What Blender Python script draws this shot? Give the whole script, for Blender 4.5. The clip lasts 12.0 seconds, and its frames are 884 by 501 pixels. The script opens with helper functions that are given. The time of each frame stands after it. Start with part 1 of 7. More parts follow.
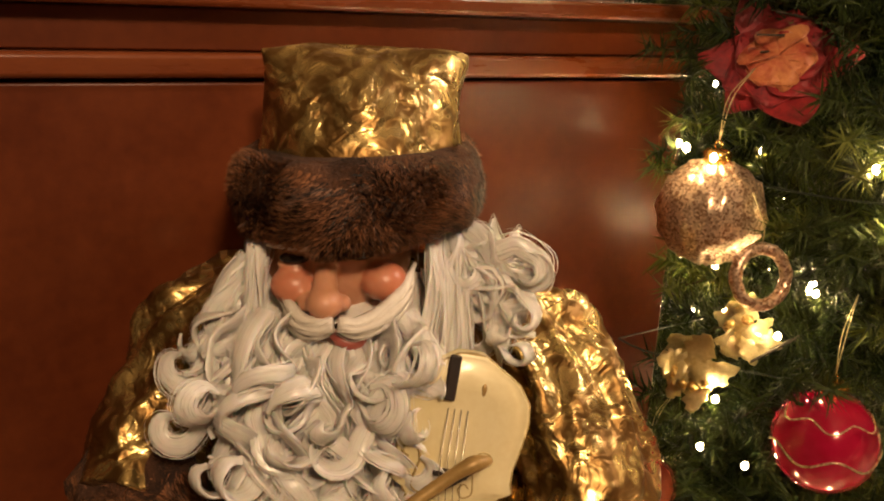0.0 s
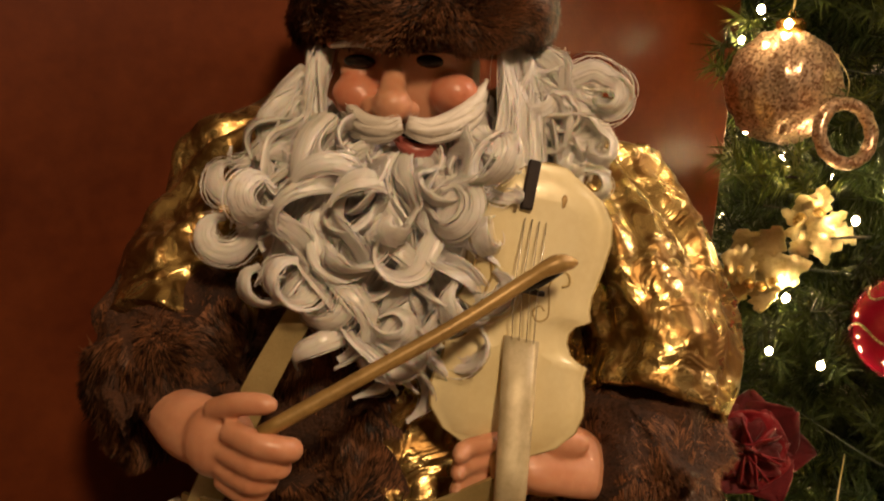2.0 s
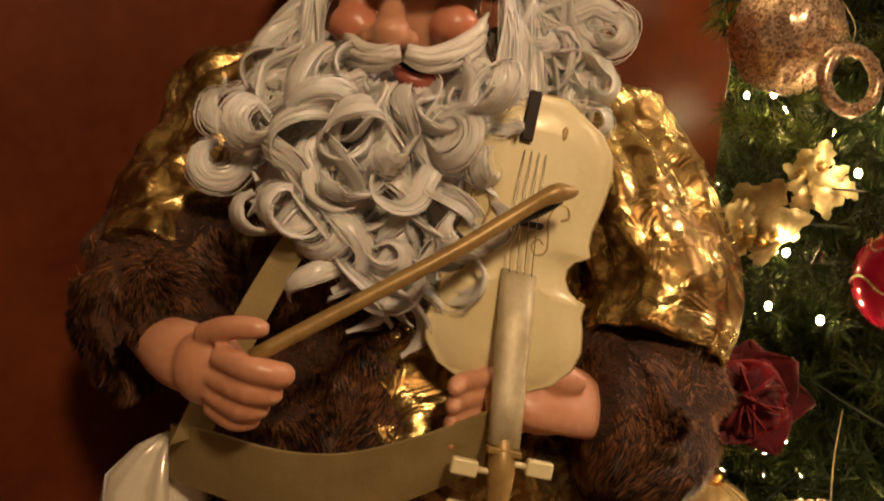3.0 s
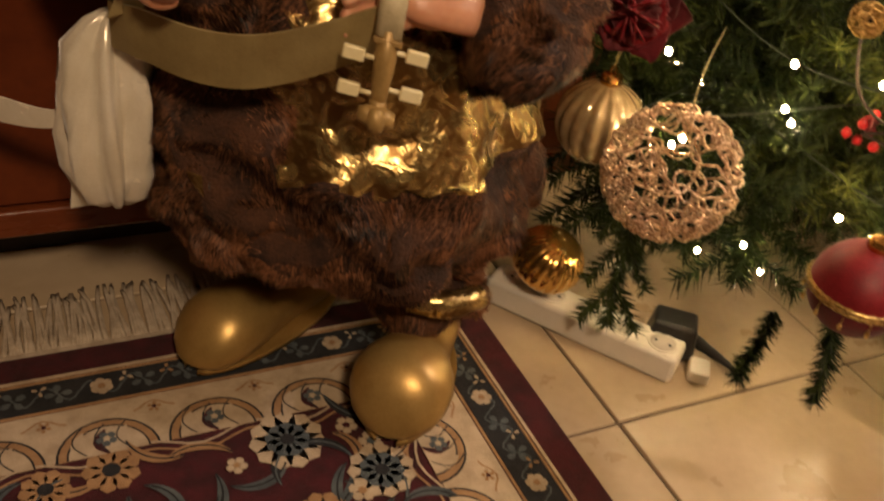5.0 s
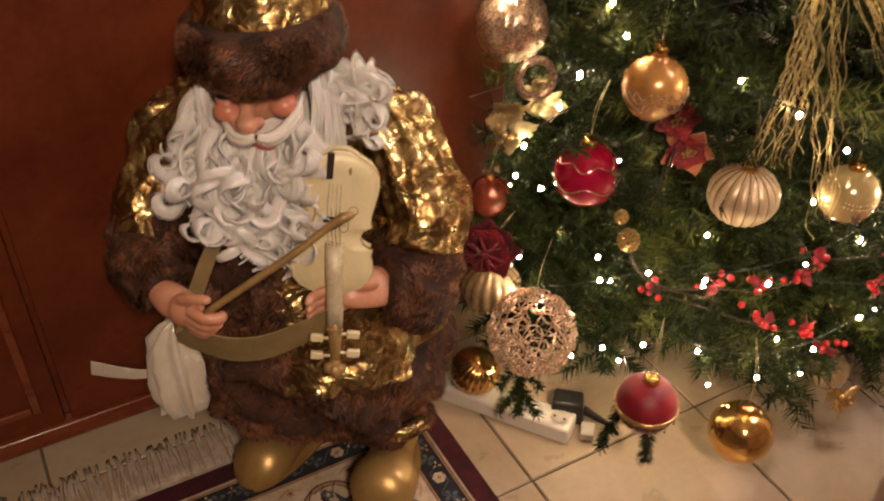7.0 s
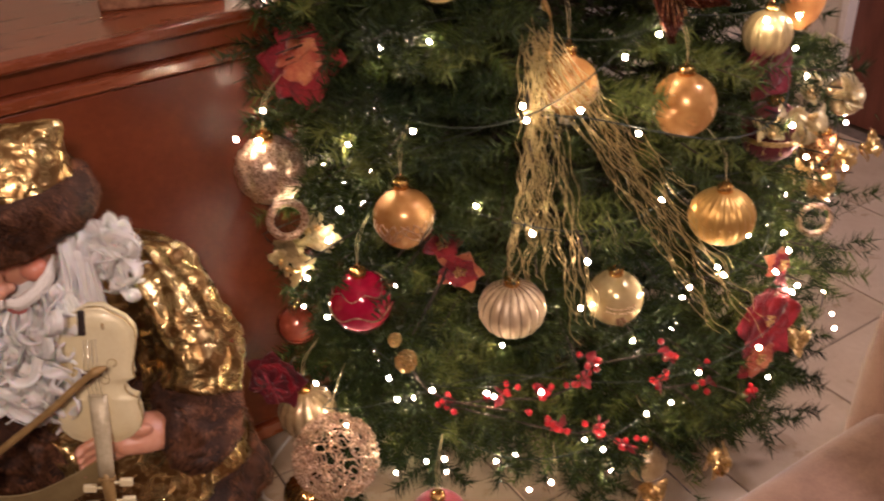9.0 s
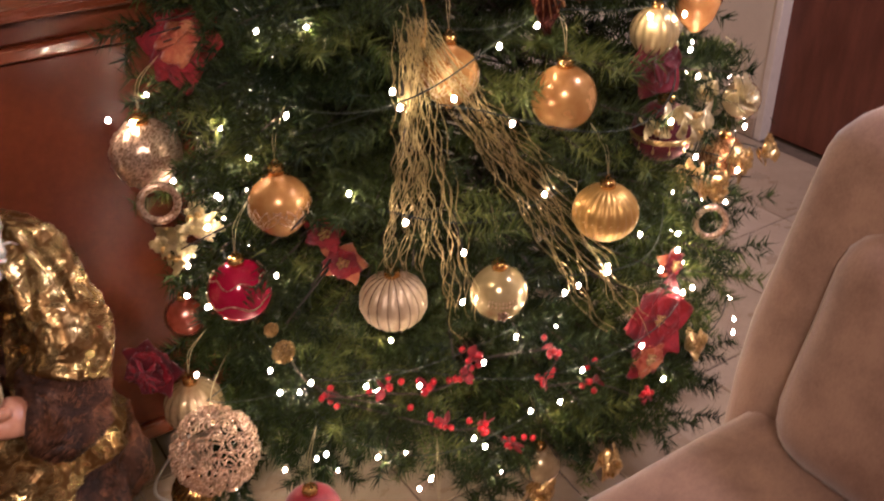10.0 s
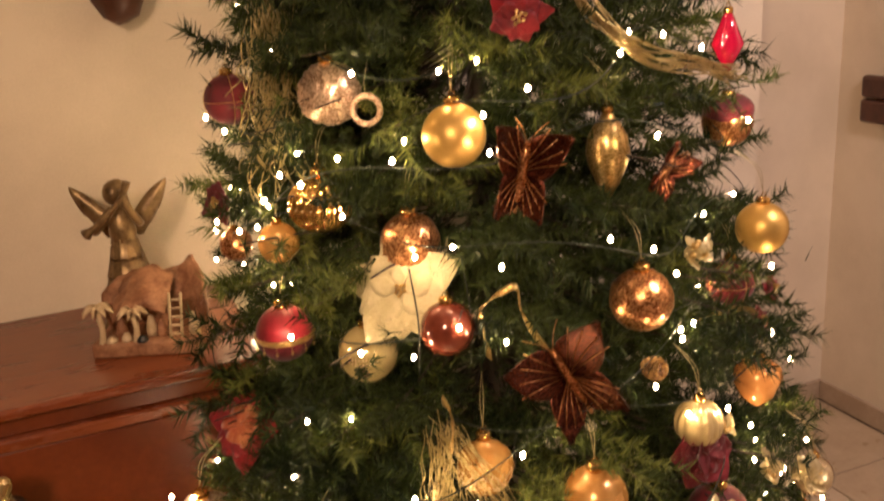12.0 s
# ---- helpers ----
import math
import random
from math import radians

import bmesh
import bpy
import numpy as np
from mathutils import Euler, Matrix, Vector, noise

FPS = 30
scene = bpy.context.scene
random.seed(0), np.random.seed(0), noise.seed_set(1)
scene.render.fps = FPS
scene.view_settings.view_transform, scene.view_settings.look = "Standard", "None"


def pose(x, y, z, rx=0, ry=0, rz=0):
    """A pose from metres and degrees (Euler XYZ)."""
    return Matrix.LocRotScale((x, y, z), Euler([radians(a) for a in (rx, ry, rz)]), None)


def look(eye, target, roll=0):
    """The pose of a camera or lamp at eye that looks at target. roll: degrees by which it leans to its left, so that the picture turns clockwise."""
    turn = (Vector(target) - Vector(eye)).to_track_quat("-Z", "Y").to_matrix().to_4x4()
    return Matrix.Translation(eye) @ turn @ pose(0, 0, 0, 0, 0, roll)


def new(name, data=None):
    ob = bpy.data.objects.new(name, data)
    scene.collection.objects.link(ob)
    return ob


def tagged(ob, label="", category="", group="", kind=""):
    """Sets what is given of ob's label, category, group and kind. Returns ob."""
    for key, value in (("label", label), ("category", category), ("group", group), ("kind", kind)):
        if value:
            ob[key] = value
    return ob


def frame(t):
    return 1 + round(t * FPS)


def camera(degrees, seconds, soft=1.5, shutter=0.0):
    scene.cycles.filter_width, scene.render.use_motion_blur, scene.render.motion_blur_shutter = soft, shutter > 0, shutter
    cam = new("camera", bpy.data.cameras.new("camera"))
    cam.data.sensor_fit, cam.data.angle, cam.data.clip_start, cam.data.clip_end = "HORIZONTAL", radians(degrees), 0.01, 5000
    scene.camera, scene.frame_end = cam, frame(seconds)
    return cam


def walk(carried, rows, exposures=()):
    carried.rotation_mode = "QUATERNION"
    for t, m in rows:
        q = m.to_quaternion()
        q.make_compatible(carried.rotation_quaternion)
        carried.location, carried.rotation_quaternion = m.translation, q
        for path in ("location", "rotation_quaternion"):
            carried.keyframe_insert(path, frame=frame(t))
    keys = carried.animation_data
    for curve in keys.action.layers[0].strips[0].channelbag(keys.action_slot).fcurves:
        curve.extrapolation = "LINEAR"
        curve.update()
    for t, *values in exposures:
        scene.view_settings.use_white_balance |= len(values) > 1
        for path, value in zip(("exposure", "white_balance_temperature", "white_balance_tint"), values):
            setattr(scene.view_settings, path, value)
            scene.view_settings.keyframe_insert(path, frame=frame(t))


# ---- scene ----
cam = camera(51.7, 12.0, soft=2.0, shutter=0.4)
PATH = [
    (0, (0.241, 0.543, 0.989), (1.112, 2.258, 0.442), 2.6),
    (0.5, (0.229, 0.562, 0.947), (1.138, 2.271, 0.441), 3.6),
    (1, (0.213, 0.569, 0.881), (1.129, 2.284, 0.414), 4.0),
    (1.5, (0.206, 0.567, 0.825), (1.124, 2.296, 0.418), 4.3),
    (2, (0.2, 0.572, 0.758), (1.101, 2.326, 0.424), 4.2),
    (2.5, (0.186, 0.575, 0.725), (1.114, 2.318, 0.407), 4.7),
    (2.7, (0.194, 0.577, 0.708), (1.117, 2.324, 0.403), 4.7),
    (4.5, (0.221, 0.5, 0.777), (1.036, 2.0, -0.264), 10.3),
    (5, (0.235, 0.443, 0.762), (1.065, 1.86, -0.379), 9.9),
    (5.5, (0.231, 0.388, 0.849), (1.072, 1.749, -0.35), 7.9),
    (6, (0.204, 0.346, 1.061), (1.024, 1.68, -0.183), 5.4),
    (6.5, (0.216, 0.255, 1.237), (0.979, 1.605, -0.025), 2.1),
    (6.7, (0.168, 0.224, 1.288), (0.946, 1.58, 0.039), 2.0),
    (8.3, (0.410, 0.056, 1.409), (1.110, 1.522, 0.331), -4.9),
    (8.5, (0.422, 0.039, 1.423), (1.166, 1.509, 0.381), -4.2),
    (9, (0.458, 0.005, 1.415), (1.307, 1.432, 0.372), -3.3),
    (9.5, (0.505, -0.05, 1.370), (1.426, 1.354, 0.293), -2.2),
    (10, (0.574, -0.079, 1.366), (1.5, 1.362, 0.334), -1.0),
    (10.5, (0.694, -0.101, 1.426), (1.531, 1.463, 0.503), -1.9),
    (11, (0.705, -0.121, 1.498), (1.478, 1.544, 0.703), -3.1),
    (11.5, (0.744, -0.124, 1.592), (1.445, 1.603, 0.866), -4.2),
    (12, (0.802, -0.134, 1.639), (1.489, 1.642, 1.029), -4.0),
]
walk(cam, [(t, look(eye, target, roll)) for t, eye, target, roll in PATH],
     [(0, 0.24, 6500, 13), (1.4, 0.28, 6500, 12), (2.0, 0.08, 6700, 13), (2.7, 0.02, 6700, 13), (4.5, 0.02, 5900, 9), (5, 0.0, 6200, 12), (6.5, 0.06, 5700, 18), (8.5, 0.05, 5200, 26), (10.5, 0.0, 4900, 28), (11.2, 0.05, 5900, 25), (12, 0.10, 6100, 22)])

# ---- world and light ----
world = bpy.data.worlds.new("night")
world.use_nodes = True
world.node_tree.nodes["Background"].inputs[0].default_value = (0.008, 0.006, 0.004, 1)
scene.world = world

lamp_data = bpy.data.lights.new("ceiling_lamp_light", "AREA")
lamp_data.shape, lamp_data.size = "DISK", 0.34
lamp_data.energy, lamp_data.color = 37.5, (1.0, 0.69, 0.40)
lamp_light = new("ceiling_lamp_light", lamp_data)
lamp_light.matrix_world = look((0.10, -0.80, 2.22), (0.60, 0.9, 0.4))

# added fill without a known fixture; brightens the east wall and door side
fill_data = bpy.data.lights.new("second_ceiling_light", "AREA")
fill_data.shape, fill_data.size = "DISK", 0.34
fill_data.energy, fill_data.color = 31.0, (1.0, 0.78, 0.64)
fill_light = new("second_ceiling_light", fill_data)
fill_light.matrix_world = look((2.45, 0.2, 2.50), (2.45, 0.9, 0.0))


# ---- material helpers ----
def nodes_of(name):
    m = bpy.data.materials.new(name)
    m.use_nodes = True
    t = m.node_tree
    return m, t, t.nodes["Principled BSDF"]


def add(t, kind, **values):
    n = t.nodes.new(kind)
    for key, v in values.items():
        n.inputs[key.replace("_", " ")].default_value = v
    return n


def ramp_of(t, source, stops):
    r = t.nodes.new("ShaderNodeValToRGB")
    while len(r.color_ramp.elements) < len(stops):
        r.color_ramp.elements.new(0.5)
    for e, (pos, col) in zip(r.color_ramp.elements, stops):
        e.position, e.color = pos, (*col, 1)
    t.links.new(source, r.inputs[0])
    return r.outputs[0]


def surface(name, a, b, rough=0.5, metal=0.0, scale=20.0, fine=150.0, bump=0.2, depth=0.002, rough_var=0.1,
            coat=0.0, sheen=0.0, spec=0.5, stretch=(1, 1, 1), island=False, random_ob=False, lo=0.35, hi=0.65, sub=0.0):
    """Two-scale variation between colours a and b, with fine relief."""
    m, t, p = nodes_of(name)
    co = t.nodes.new("ShaderNodeTexCoord")
    mp = t.nodes.new("ShaderNodeMapping")
    mp.inputs["Scale"].default_value = stretch
    t.links.new(co.outputs["Object"], mp.inputs[0])
    n1 = add(t, "ShaderNodeTexNoise", Scale=scale, Detail=5.0, Roughness=0.6)
    n2 = add(t, "ShaderNodeTexNoise", Scale=fine, Detail=3.0)
    t.links.new(mp.outputs[0], n1.inputs["Vector"])
    t.links.new(mp.outputs[0], n2.inputs["Vector"])
    mixed = t.nodes.new("ShaderNodeMath")
    mixed.operation = "MULTIPLY_ADD"
    mixed.inputs[1].default_value = 0.3
    t.links.new(n2.outputs["Fac"], mixed.inputs[0])
    less = t.nodes.new("ShaderNodeMath")
    less.operation = "SUBTRACT"
    less.inputs[1].default_value = 0.15
    t.links.new(n1.outputs["Fac"], less.inputs[0])
    t.links.new(less.outputs[0], mixed.inputs[2])
    source = mixed.outputs[0]
    if island or random_ob:
        g = t.nodes.new("ShaderNodeNewGeometry" if island else "ShaderNodeObjectInfo")
        s = t.nodes.new("ShaderNodeMath")
        s.operation = "MULTIPLY_ADD"
        s.inputs[1].default_value = 0.35
        t.links.new(g.outputs["Random Per Island" if island else "Random"], s.inputs[0])
        sh = t.nodes.new("ShaderNodeMath")
        sh.operation = "SUBTRACT"
        sh.inputs[1].default_value = 0.17
        t.links.new(source, sh.inputs[0])
        t.links.new(sh.outputs[0], s.inputs[2])
        source = s.outputs[0]
    t.links.new(ramp_of(t, source, ((lo, a), (hi, b))), p.inputs["Base Color"])
    mr = t.nodes.new("ShaderNodeMapRange")
    mr.inputs["To Min"].default_value, mr.inputs["To Max"].default_value = max(0.02, rough - rough_var), min(1, rough + rough_var)
    t.links.new(n1.outputs["Fac"], mr.inputs["Value"])
    t.links.new(mr.outputs[0], p.inputs["Roughness"])
    bp = add(t, "ShaderNodeBump", Strength=bump, Distance=depth)
    t.links.new(n2.outputs["Fac"], bp.inputs["Height"])
    t.links.new(bp.outputs[0], p.inputs["Normal"])
    p.inputs["Metallic"].default_value = metal
    p.inputs["Coat Weight"].default_value = coat
    p.inputs["Coat Roughness"].default_value = 0.08
    p.inputs["Sheen Weight"].default_value = sheen
    p.inputs["Sheen Roughness"].default_value = 0.4
    p.inputs["Specular IOR Level"].default_value = spec
    p.inputs["Subsurface Weight"].default_value = sub
    p.inputs["Subsurface Radius"].default_value = (0.01, 0.004, 0.002)
    return m


def brocade(name, bright, dark, cell=42.0, crease=38.0, strength=0.9):
    """Metallic woven foil with a leafy pattern and crinkles."""
    m, t, p = nodes_of(name)
    co = t.nodes.new("ShaderNodeTexCoord")
    warp = add(t, "ShaderNodeTexNoise", Scale=16.0, Detail=2.0)
    t.links.new(co.outputs["Object"], warp.inputs["Vector"])
    mixv = t.nodes.new("ShaderNodeMix")
    mixv.data_type = "VECTOR"
    mixv.inputs[0].default_value = 0.16
    t.links.new(co.outputs["Object"], mixv.inputs[4])
    t.links.new(warp.outputs["Color"], mixv.inputs[5])
    vo = add(t, "ShaderNodeTexVoronoi", Scale=cell)
    vo.feature = "SMOOTH_F1"
    t.links.new(mixv.outputs[1], vo.inputs["Vector"])
    big = add(t, "ShaderNodeTexNoise", Scale=22.0, Detail=6.0, Distortion=1.4)
    t.links.new(co.outputs["Object"], big.inputs["Vector"])
    sm = t.nodes.new("ShaderNodeMath")
    sm.operation = "MULTIPLY"
    t.links.new(vo.outputs["Distance"], sm.inputs[0])
    t.links.new(big.outputs["Fac"], sm.inputs[1])
    mask = ramp_of(t, sm.outputs[0], ((0.13, (0, 0, 0)), (0.27, (1, 1, 1))))
    cm = t.nodes.new("ShaderNodeMix")
    cm.data_type = "RGBA"
    cm.inputs[6].default_value, cm.inputs[7].default_value = (*bright, 1), (*dark, 1)
    t.links.new(mask, cm.inputs[0])
    t.links.new(cm.outputs[2], p.inputs["Base Color"])
    mr = t.nodes.new("ShaderNodeMapRange")
    mr.inputs["To Min"].default_value, mr.inputs["To Max"].default_value = 0.20, 0.36
    t.links.new(mask, mr.inputs["Value"])
    t.links.new(mr.outputs[0], p.inputs["Roughness"])
    p.inputs["Metallic"].default_value = 0.92
    cr = add(t, "ShaderNodeTexNoise", Scale=crease, Detail=3.0, Roughness=0.5, Distortion=1.0)
    t.links.new(co.outputs["Object"], cr.inputs["Vector"])
    bp = add(t, "ShaderNodeBump", Strength=strength, Distance=0.016)
    t.links.new(cr.outputs["Fac"], bp.inputs["Height"])
    weave = add(t, "ShaderNodeTexNoise", Scale=900.0)
    t.links.new(co.outputs["Object"], weave.inputs["Vector"])
    b2 = add(t, "ShaderNodeBump", Strength=0.25, Distance=0.0006)
    t.links.new(weave.outputs["Fac"], b2.inputs["Height"])
    t.links.new(bp.outputs[0], b2.inputs["Normal"])
    t.links.new(b2.outputs[0], p.inputs["Normal"])
    return m


def glitter(name, a, b, scale=420.0, metal=0.9):
    """Sequin-like grains, each with its own tilt and tone."""
    m, t, p = nodes_of(name)
    co = t.nodes.new("ShaderNodeTexCoord")
    vo = add(t, "ShaderNodeTexVoronoi", Scale=scale)
    t.links.new(co.outputs["Object"], vo.inputs["Vector"])
    sep = t.nodes.new("ShaderNodeSeparateColor")
    t.links.new(vo.outputs["Color"], sep.inputs[0])
    t.links.new(ramp_of(t, sep.outputs[0], ((0.1, a), (0.9, b))), p.inputs["Base Color"])
    bp = add(t, "ShaderNodeBump", Strength=1.0, Distance=0.003)
    t.links.new(sep.outputs[1], bp.inputs["Height"])
    t.links.new(bp.outputs[0], p.inputs["Normal"])
    p.inputs["Metallic"].default_value = metal
    p.inputs["Roughness"].default_value = 0.28
    return m


def glow(name, colour, strength):
    m, t, p = nodes_of(name)
    p.inputs["Base Color"].default_value = (*colour, 1)
    p.inputs["Emission Color"].default_value = (*colour, 1)
    p.inputs["Emission Strength"].default_value = strength
    return m


# ---- materials ----
M_WOOD = surface("mahogany_veneer", (0.090, 0.018, 0.005), (0.15, 0.034, 0.009), 0.36, 0, 5.0, 90.0, 0.06, 0.001, 0.05, spec=0.32, stretch=(1, 6, 1))
M_WOODTOP = surface("polished_mahogany", (0.14, 0.031, 0.009), (0.21, 0.056, 0.016), 0.28, 0, 5.0, 90.0, 0.06, 0.001, 0.05, coat=0.3, stretch=(1, 6, 6))
# near black: painted shade below the sideboard, and the violin's own dark fittings
M_DARK = surface("recess_shade_and_dark_fittings", (0.012, 0.007, 0.005), (0.025, 0.013, 0.008), 0.7)
M_WALL = surface("cream_plaster", (0.62, 0.53, 0.40), (0.72, 0.62, 0.48), 0.75, 0, 3.0, 220.0, 0.12, 0.001)
# greyer than white, so that the unseen ceiling gives less fill light
M_CEIL = surface("white_plaster", (0.50, 0.45, 0.39), (0.58, 0.53, 0.46), 0.8, 0, 3.0, 200.0, 0.1, 0.001)
M_DOOR = surface("brown_door_paint", (0.10, 0.030, 0.016), (0.16, 0.050, 0.026), 0.42, 0, 4.0, 80.0, 0.08, 0.001, stretch=(5, 5, 1))
M_TILE = surface("beige_floor_tile", (0.40, 0.30, 0.19), (0.56, 0.45, 0.31), 0.30, 0, 7.0, 60.0, 0.08, 0.001, 0.12, random_ob=True, lo=0.2, hi=0.8)
M_GROUT = surface("grey_brown_grout", (0.11, 0.08, 0.05), (0.17, 0.12, 0.08), 0.85, 0, 30.0, 300.0)
M_SKIRT = surface("tile_skirting", (0.36, 0.27, 0.19), (0.46, 0.36, 0.26), 0.4, 0, 8.0, 60.0)
M_FRAME = surface("painted_door_frame", (0.70, 0.62, 0.52), (0.76, 0.68, 0.58), 0.5)
M_SOFA = surface("beige_suede", (0.17, 0.092, 0.056), (0.27, 0.160, 0.100), 0.85, 0, 9.0, 260.0, 0.35, 0.0015, sheen=0.35)
M_MAROON = surface("maroon_pile", (0.030, 0.0025, 0.005), (0.070, 0.006, 0.011), 0.95, 0, 40.0, 700.0, 0.7, 0.002, sheen=0.06)
M_NAVY = surface("blue_black_pile", (0.008, 0.009, 0.012), (0.022, 0.023, 0.027), 0.95, 0, 40.0, 700.0, 0.7, 0.002, sheen=0.04)
M_CREAM = surface("cream_pile", (0.42, 0.32, 0.21), (0.58, 0.47, 0.33), 0.95, 0, 40.0, 700.0, 0.7, 0.002, sheen=0.2)
M_TAN = surface("tan_pile", (0.30, 0.165, 0.07), (0.42, 0.25, 0.12), 0.95, 0, 40.0, 700.0, 0.7, 0.002, sheen=0.2)
M_SLATE = surface("slate_blue_pile", (0.05, 0.065, 0.075), (0.10, 0.12, 0.13), 0.95, 0, 40.0, 700.0, 0.7, 0.002, sheen=0.2)
M_FRINGE = surface("cotton_fringe", (0.38, 0.31, 0.23), (0.54, 0.46, 0.36), 0.95, 0, 60.0, 500.0, 0.5, 0.002)
M_BROCADE = brocade("gold_brocade", (0.60, 0.45, 0.18), (0.19, 0.108, 0.034), 62.0, 27.0, 0.44)
M_FURSKIN = surface("fur_backing", (0.016, 0.006, 0.003), (0.085, 0.034, 0.015), 0.95, 0, 24.0, 300.0, 0.8, 0.004)
M_FUR = surface("brown_faux_fur", (0.006, 0.0022, 0.0012), (0.27, 0.115, 0.052), 0.48, 0, 9.0, 60.0, 0.0, 0.001, lo=0.36, hi=0.72, spec=0.22, island=True)
M_HAIR = surface("white_synthetic_curls", (0.74, 0.71, 0.665), (0.93, 0.905, 0.86), 0.30, 0, 30.0, 200.0, 0.0, 0.001, island=True, lo=0.0, hi=1.0, spec=0.5, sub=0.15)
M_HAIRBASE = surface("beard_base", (0.62, 0.59, 0.545), (0.78, 0.75, 0.70), 0.40, 0, 60.0, 420.0, 0.35, 0.002, sub=0.2)
M_BROW = surface("white_moustache", (0.66, 0.61, 0.53), (0.80, 0.76, 0.68), 0.45, 0, 40.0, 260.0, 0.3, 0.001, island=True)
M_SKIN = surface("painted_vinyl_skin", (0.55, 0.25, 0.14), (0.64, 0.33, 0.20), 0.38, 0, 14.0, 160.0, 0.06, 0.001, sub=0.15)
M_CHEEK = surface("rosy_painted_vinyl", (0.56, 0.19, 0.105), (0.63, 0.26, 0.155), 0.34, 0, 14.0, 160.0, 0.05, 0.001, sub=0.15)
M_LIP = surface("red_painted_vinyl", (0.36, 0.09, 0.07), (0.46, 0.13, 0.10), 0.35)
M_EYE = surface("dark_eye", (0.008, 0.006, 0.005), (0.02, 0.014, 0.01), 0.15)
M_BOOT = surface("gold_painted_boot", (0.40, 0.25, 0.075), (0.50, 0.33, 0.11), 0.36, 0.55, 20.0, 300.0, 0.12, 0.001, 0.06)
M_SATIN = surface("champagne_satin", (0.76, 0.69, 0.54), (0.88, 0.82, 0.68), 0.24, 0.20, 20.0, 500.0, 0.1, 0.001, sheen=0.4)
M_STRAP = surface("olive_gold_ribbon", (0.27, 0.20, 0.08), (0.36, 0.28, 0.12), 0.5, 0.35, 30.0, 600.0, 0.2, 0.0008)
M_VIOLIN = surface("cream_gold_lacquer", (0.74, 0.63, 0.34), (0.82, 0.73, 0.45), 0.36, 0.05, 9.0, 200.0, 0.06, 0.001, coat=0.2)
M_VEDGE = surface("antique_gold_edge", (0.36, 0.26, 0.10), (0.50, 0.38, 0.16), 0.4, 0.3, 20.0, 200.0)
M_FINGER = surface("brushed_gold_board", (0.46, 0.39, 0.23), (0.58, 0.50, 0.32), 0.42, 0.15, 12.0, 200.0, 0.12, 0.001, stretch=(12, 12, 1))
M_BOW = surface("gold_painted_wood", (0.27, 0.17, 0.055), (0.40, 0.26, 0.09), 0.40, 0.25, 25.0, 200.0, 0.15, 0.001)
M_STRING = surface("silver_strings", (0.6, 0.56, 0.45), (0.75, 0.7, 0.6), 0.25, 0.9)
M_NEEDLE = surface("green_pvc_needles", (0.006, 0.013, 0.004), (0.038, 0.053, 0.013), 0.5, 0, 5.0, 60.0, 0.0, 0.001, island=True, spec=0.12)
M_NEEDLE2 = surface("light_green_needles", (0.035, 0.056, 0.010), (0.13, 0.150, 0.032), 0.5, 0, 5.0, 60.0, 0.0, 0.001, island=True, spec=0.15)
M_BARK = surface("brown_branch_wire", (0.020, 0.014, 0.009), (0.045, 0.030, 0.018), 0.8)
M_WIRE = surface("dark_green_wire", (0.006, 0.010, 0.006), (0.014, 0.020, 0.012), 0.5)
M_BULB = glow("warm_white_bulb", (1.0, 0.70, 0.34), 400.0)
M_RED = surface("glossy_red_glass", (0.36, 0.004, 0.030), (0.50, 0.010, 0.055), 0.12, 0.15, 10.0, 100.0, 0.0, 0.001, 0.04, coat=0.8)
M_REDVEL = surface("red_velvet", (0.16, 0.004, 0.010), (0.32, 0.012, 0.022), 0.5, 0, 18.0, 500.0, 0.4, 0.001, sheen=0.15)
M_MARVEL = surface("burgundy_velvet", (0.055, 0.003, 0.006), (0.16, 0.006, 0.012), 0.75, 0, 18.0, 500.0, 0.4, 0.001, sheen=0.15)
M_AMBER = surface("amber_glass", (0.42, 0.19, 0.04), (0.62, 0.34, 0.10), 0.26, 0.35, 12.0, 70.0, 0.2, 0.001, 0.06, coat=0.25)
M_CHAMP = surface("champagne_glass", (0.44, 0.33, 0.14), (0.58, 0.46, 0.22), 0.16, 0.45, 12.0, 90.0, 0.1, 0.001, 0.05, coat=0.6)
M_CLEAR = surface("smoky_gold_glass", (0.30, 0.21, 0.10), (0.46, 0.35, 0.19), 0.10, 0.4, 12.0, 90.0, 0.1, 0.001, 0.05, coat=0.9)
M_PEARL = surface("pearl_beige_ribs", (0.50, 0.37, 0.22), (0.64, 0.50, 0.32), 0.34, 0.3, 14.0, 120.0, 0.08, 0.001)
M_BROWNLINE = surface("brown_glitter_line", (0.10, 0.05, 0.02), (0.20, 0.11, 0.05), 0.5, 0.3)
M_GOLD = surface("shiny_gold_metal", (0.62, 0.36, 0.09), (0.76, 0.48, 0.15), 0.14, 0.95, 12.0, 90.0, 0.05, 0.001, 0.05)
M_MATTE = surface("matte_gold", (0.52, 0.31, 0.07), (0.64, 0.40, 0.11), 0.38, 0.7, 12.0, 300.0, 0.1, 0.001, 0.05)
M_COPPER = glitter("copper_sequins", (0.22, 0.07, 0.02), (0.80, 0.42, 0.18), 330.0)
M_PALEGLIT = glitter("pale_gold_glitter", (0.34, 0.18, 0.10), (0.98, 0.76, 0.54), 420.0, 0.75)
M_GLIT = glitter("gold_glitter", (0.40, 0.24, 0.06), (0.90, 0.66, 0.28), 480.0)
M_REDGLIT = glitter("copper_red_glitter", (0.022, 0.006, 0.004), (0.19, 0.055, 0.028), 420.0)
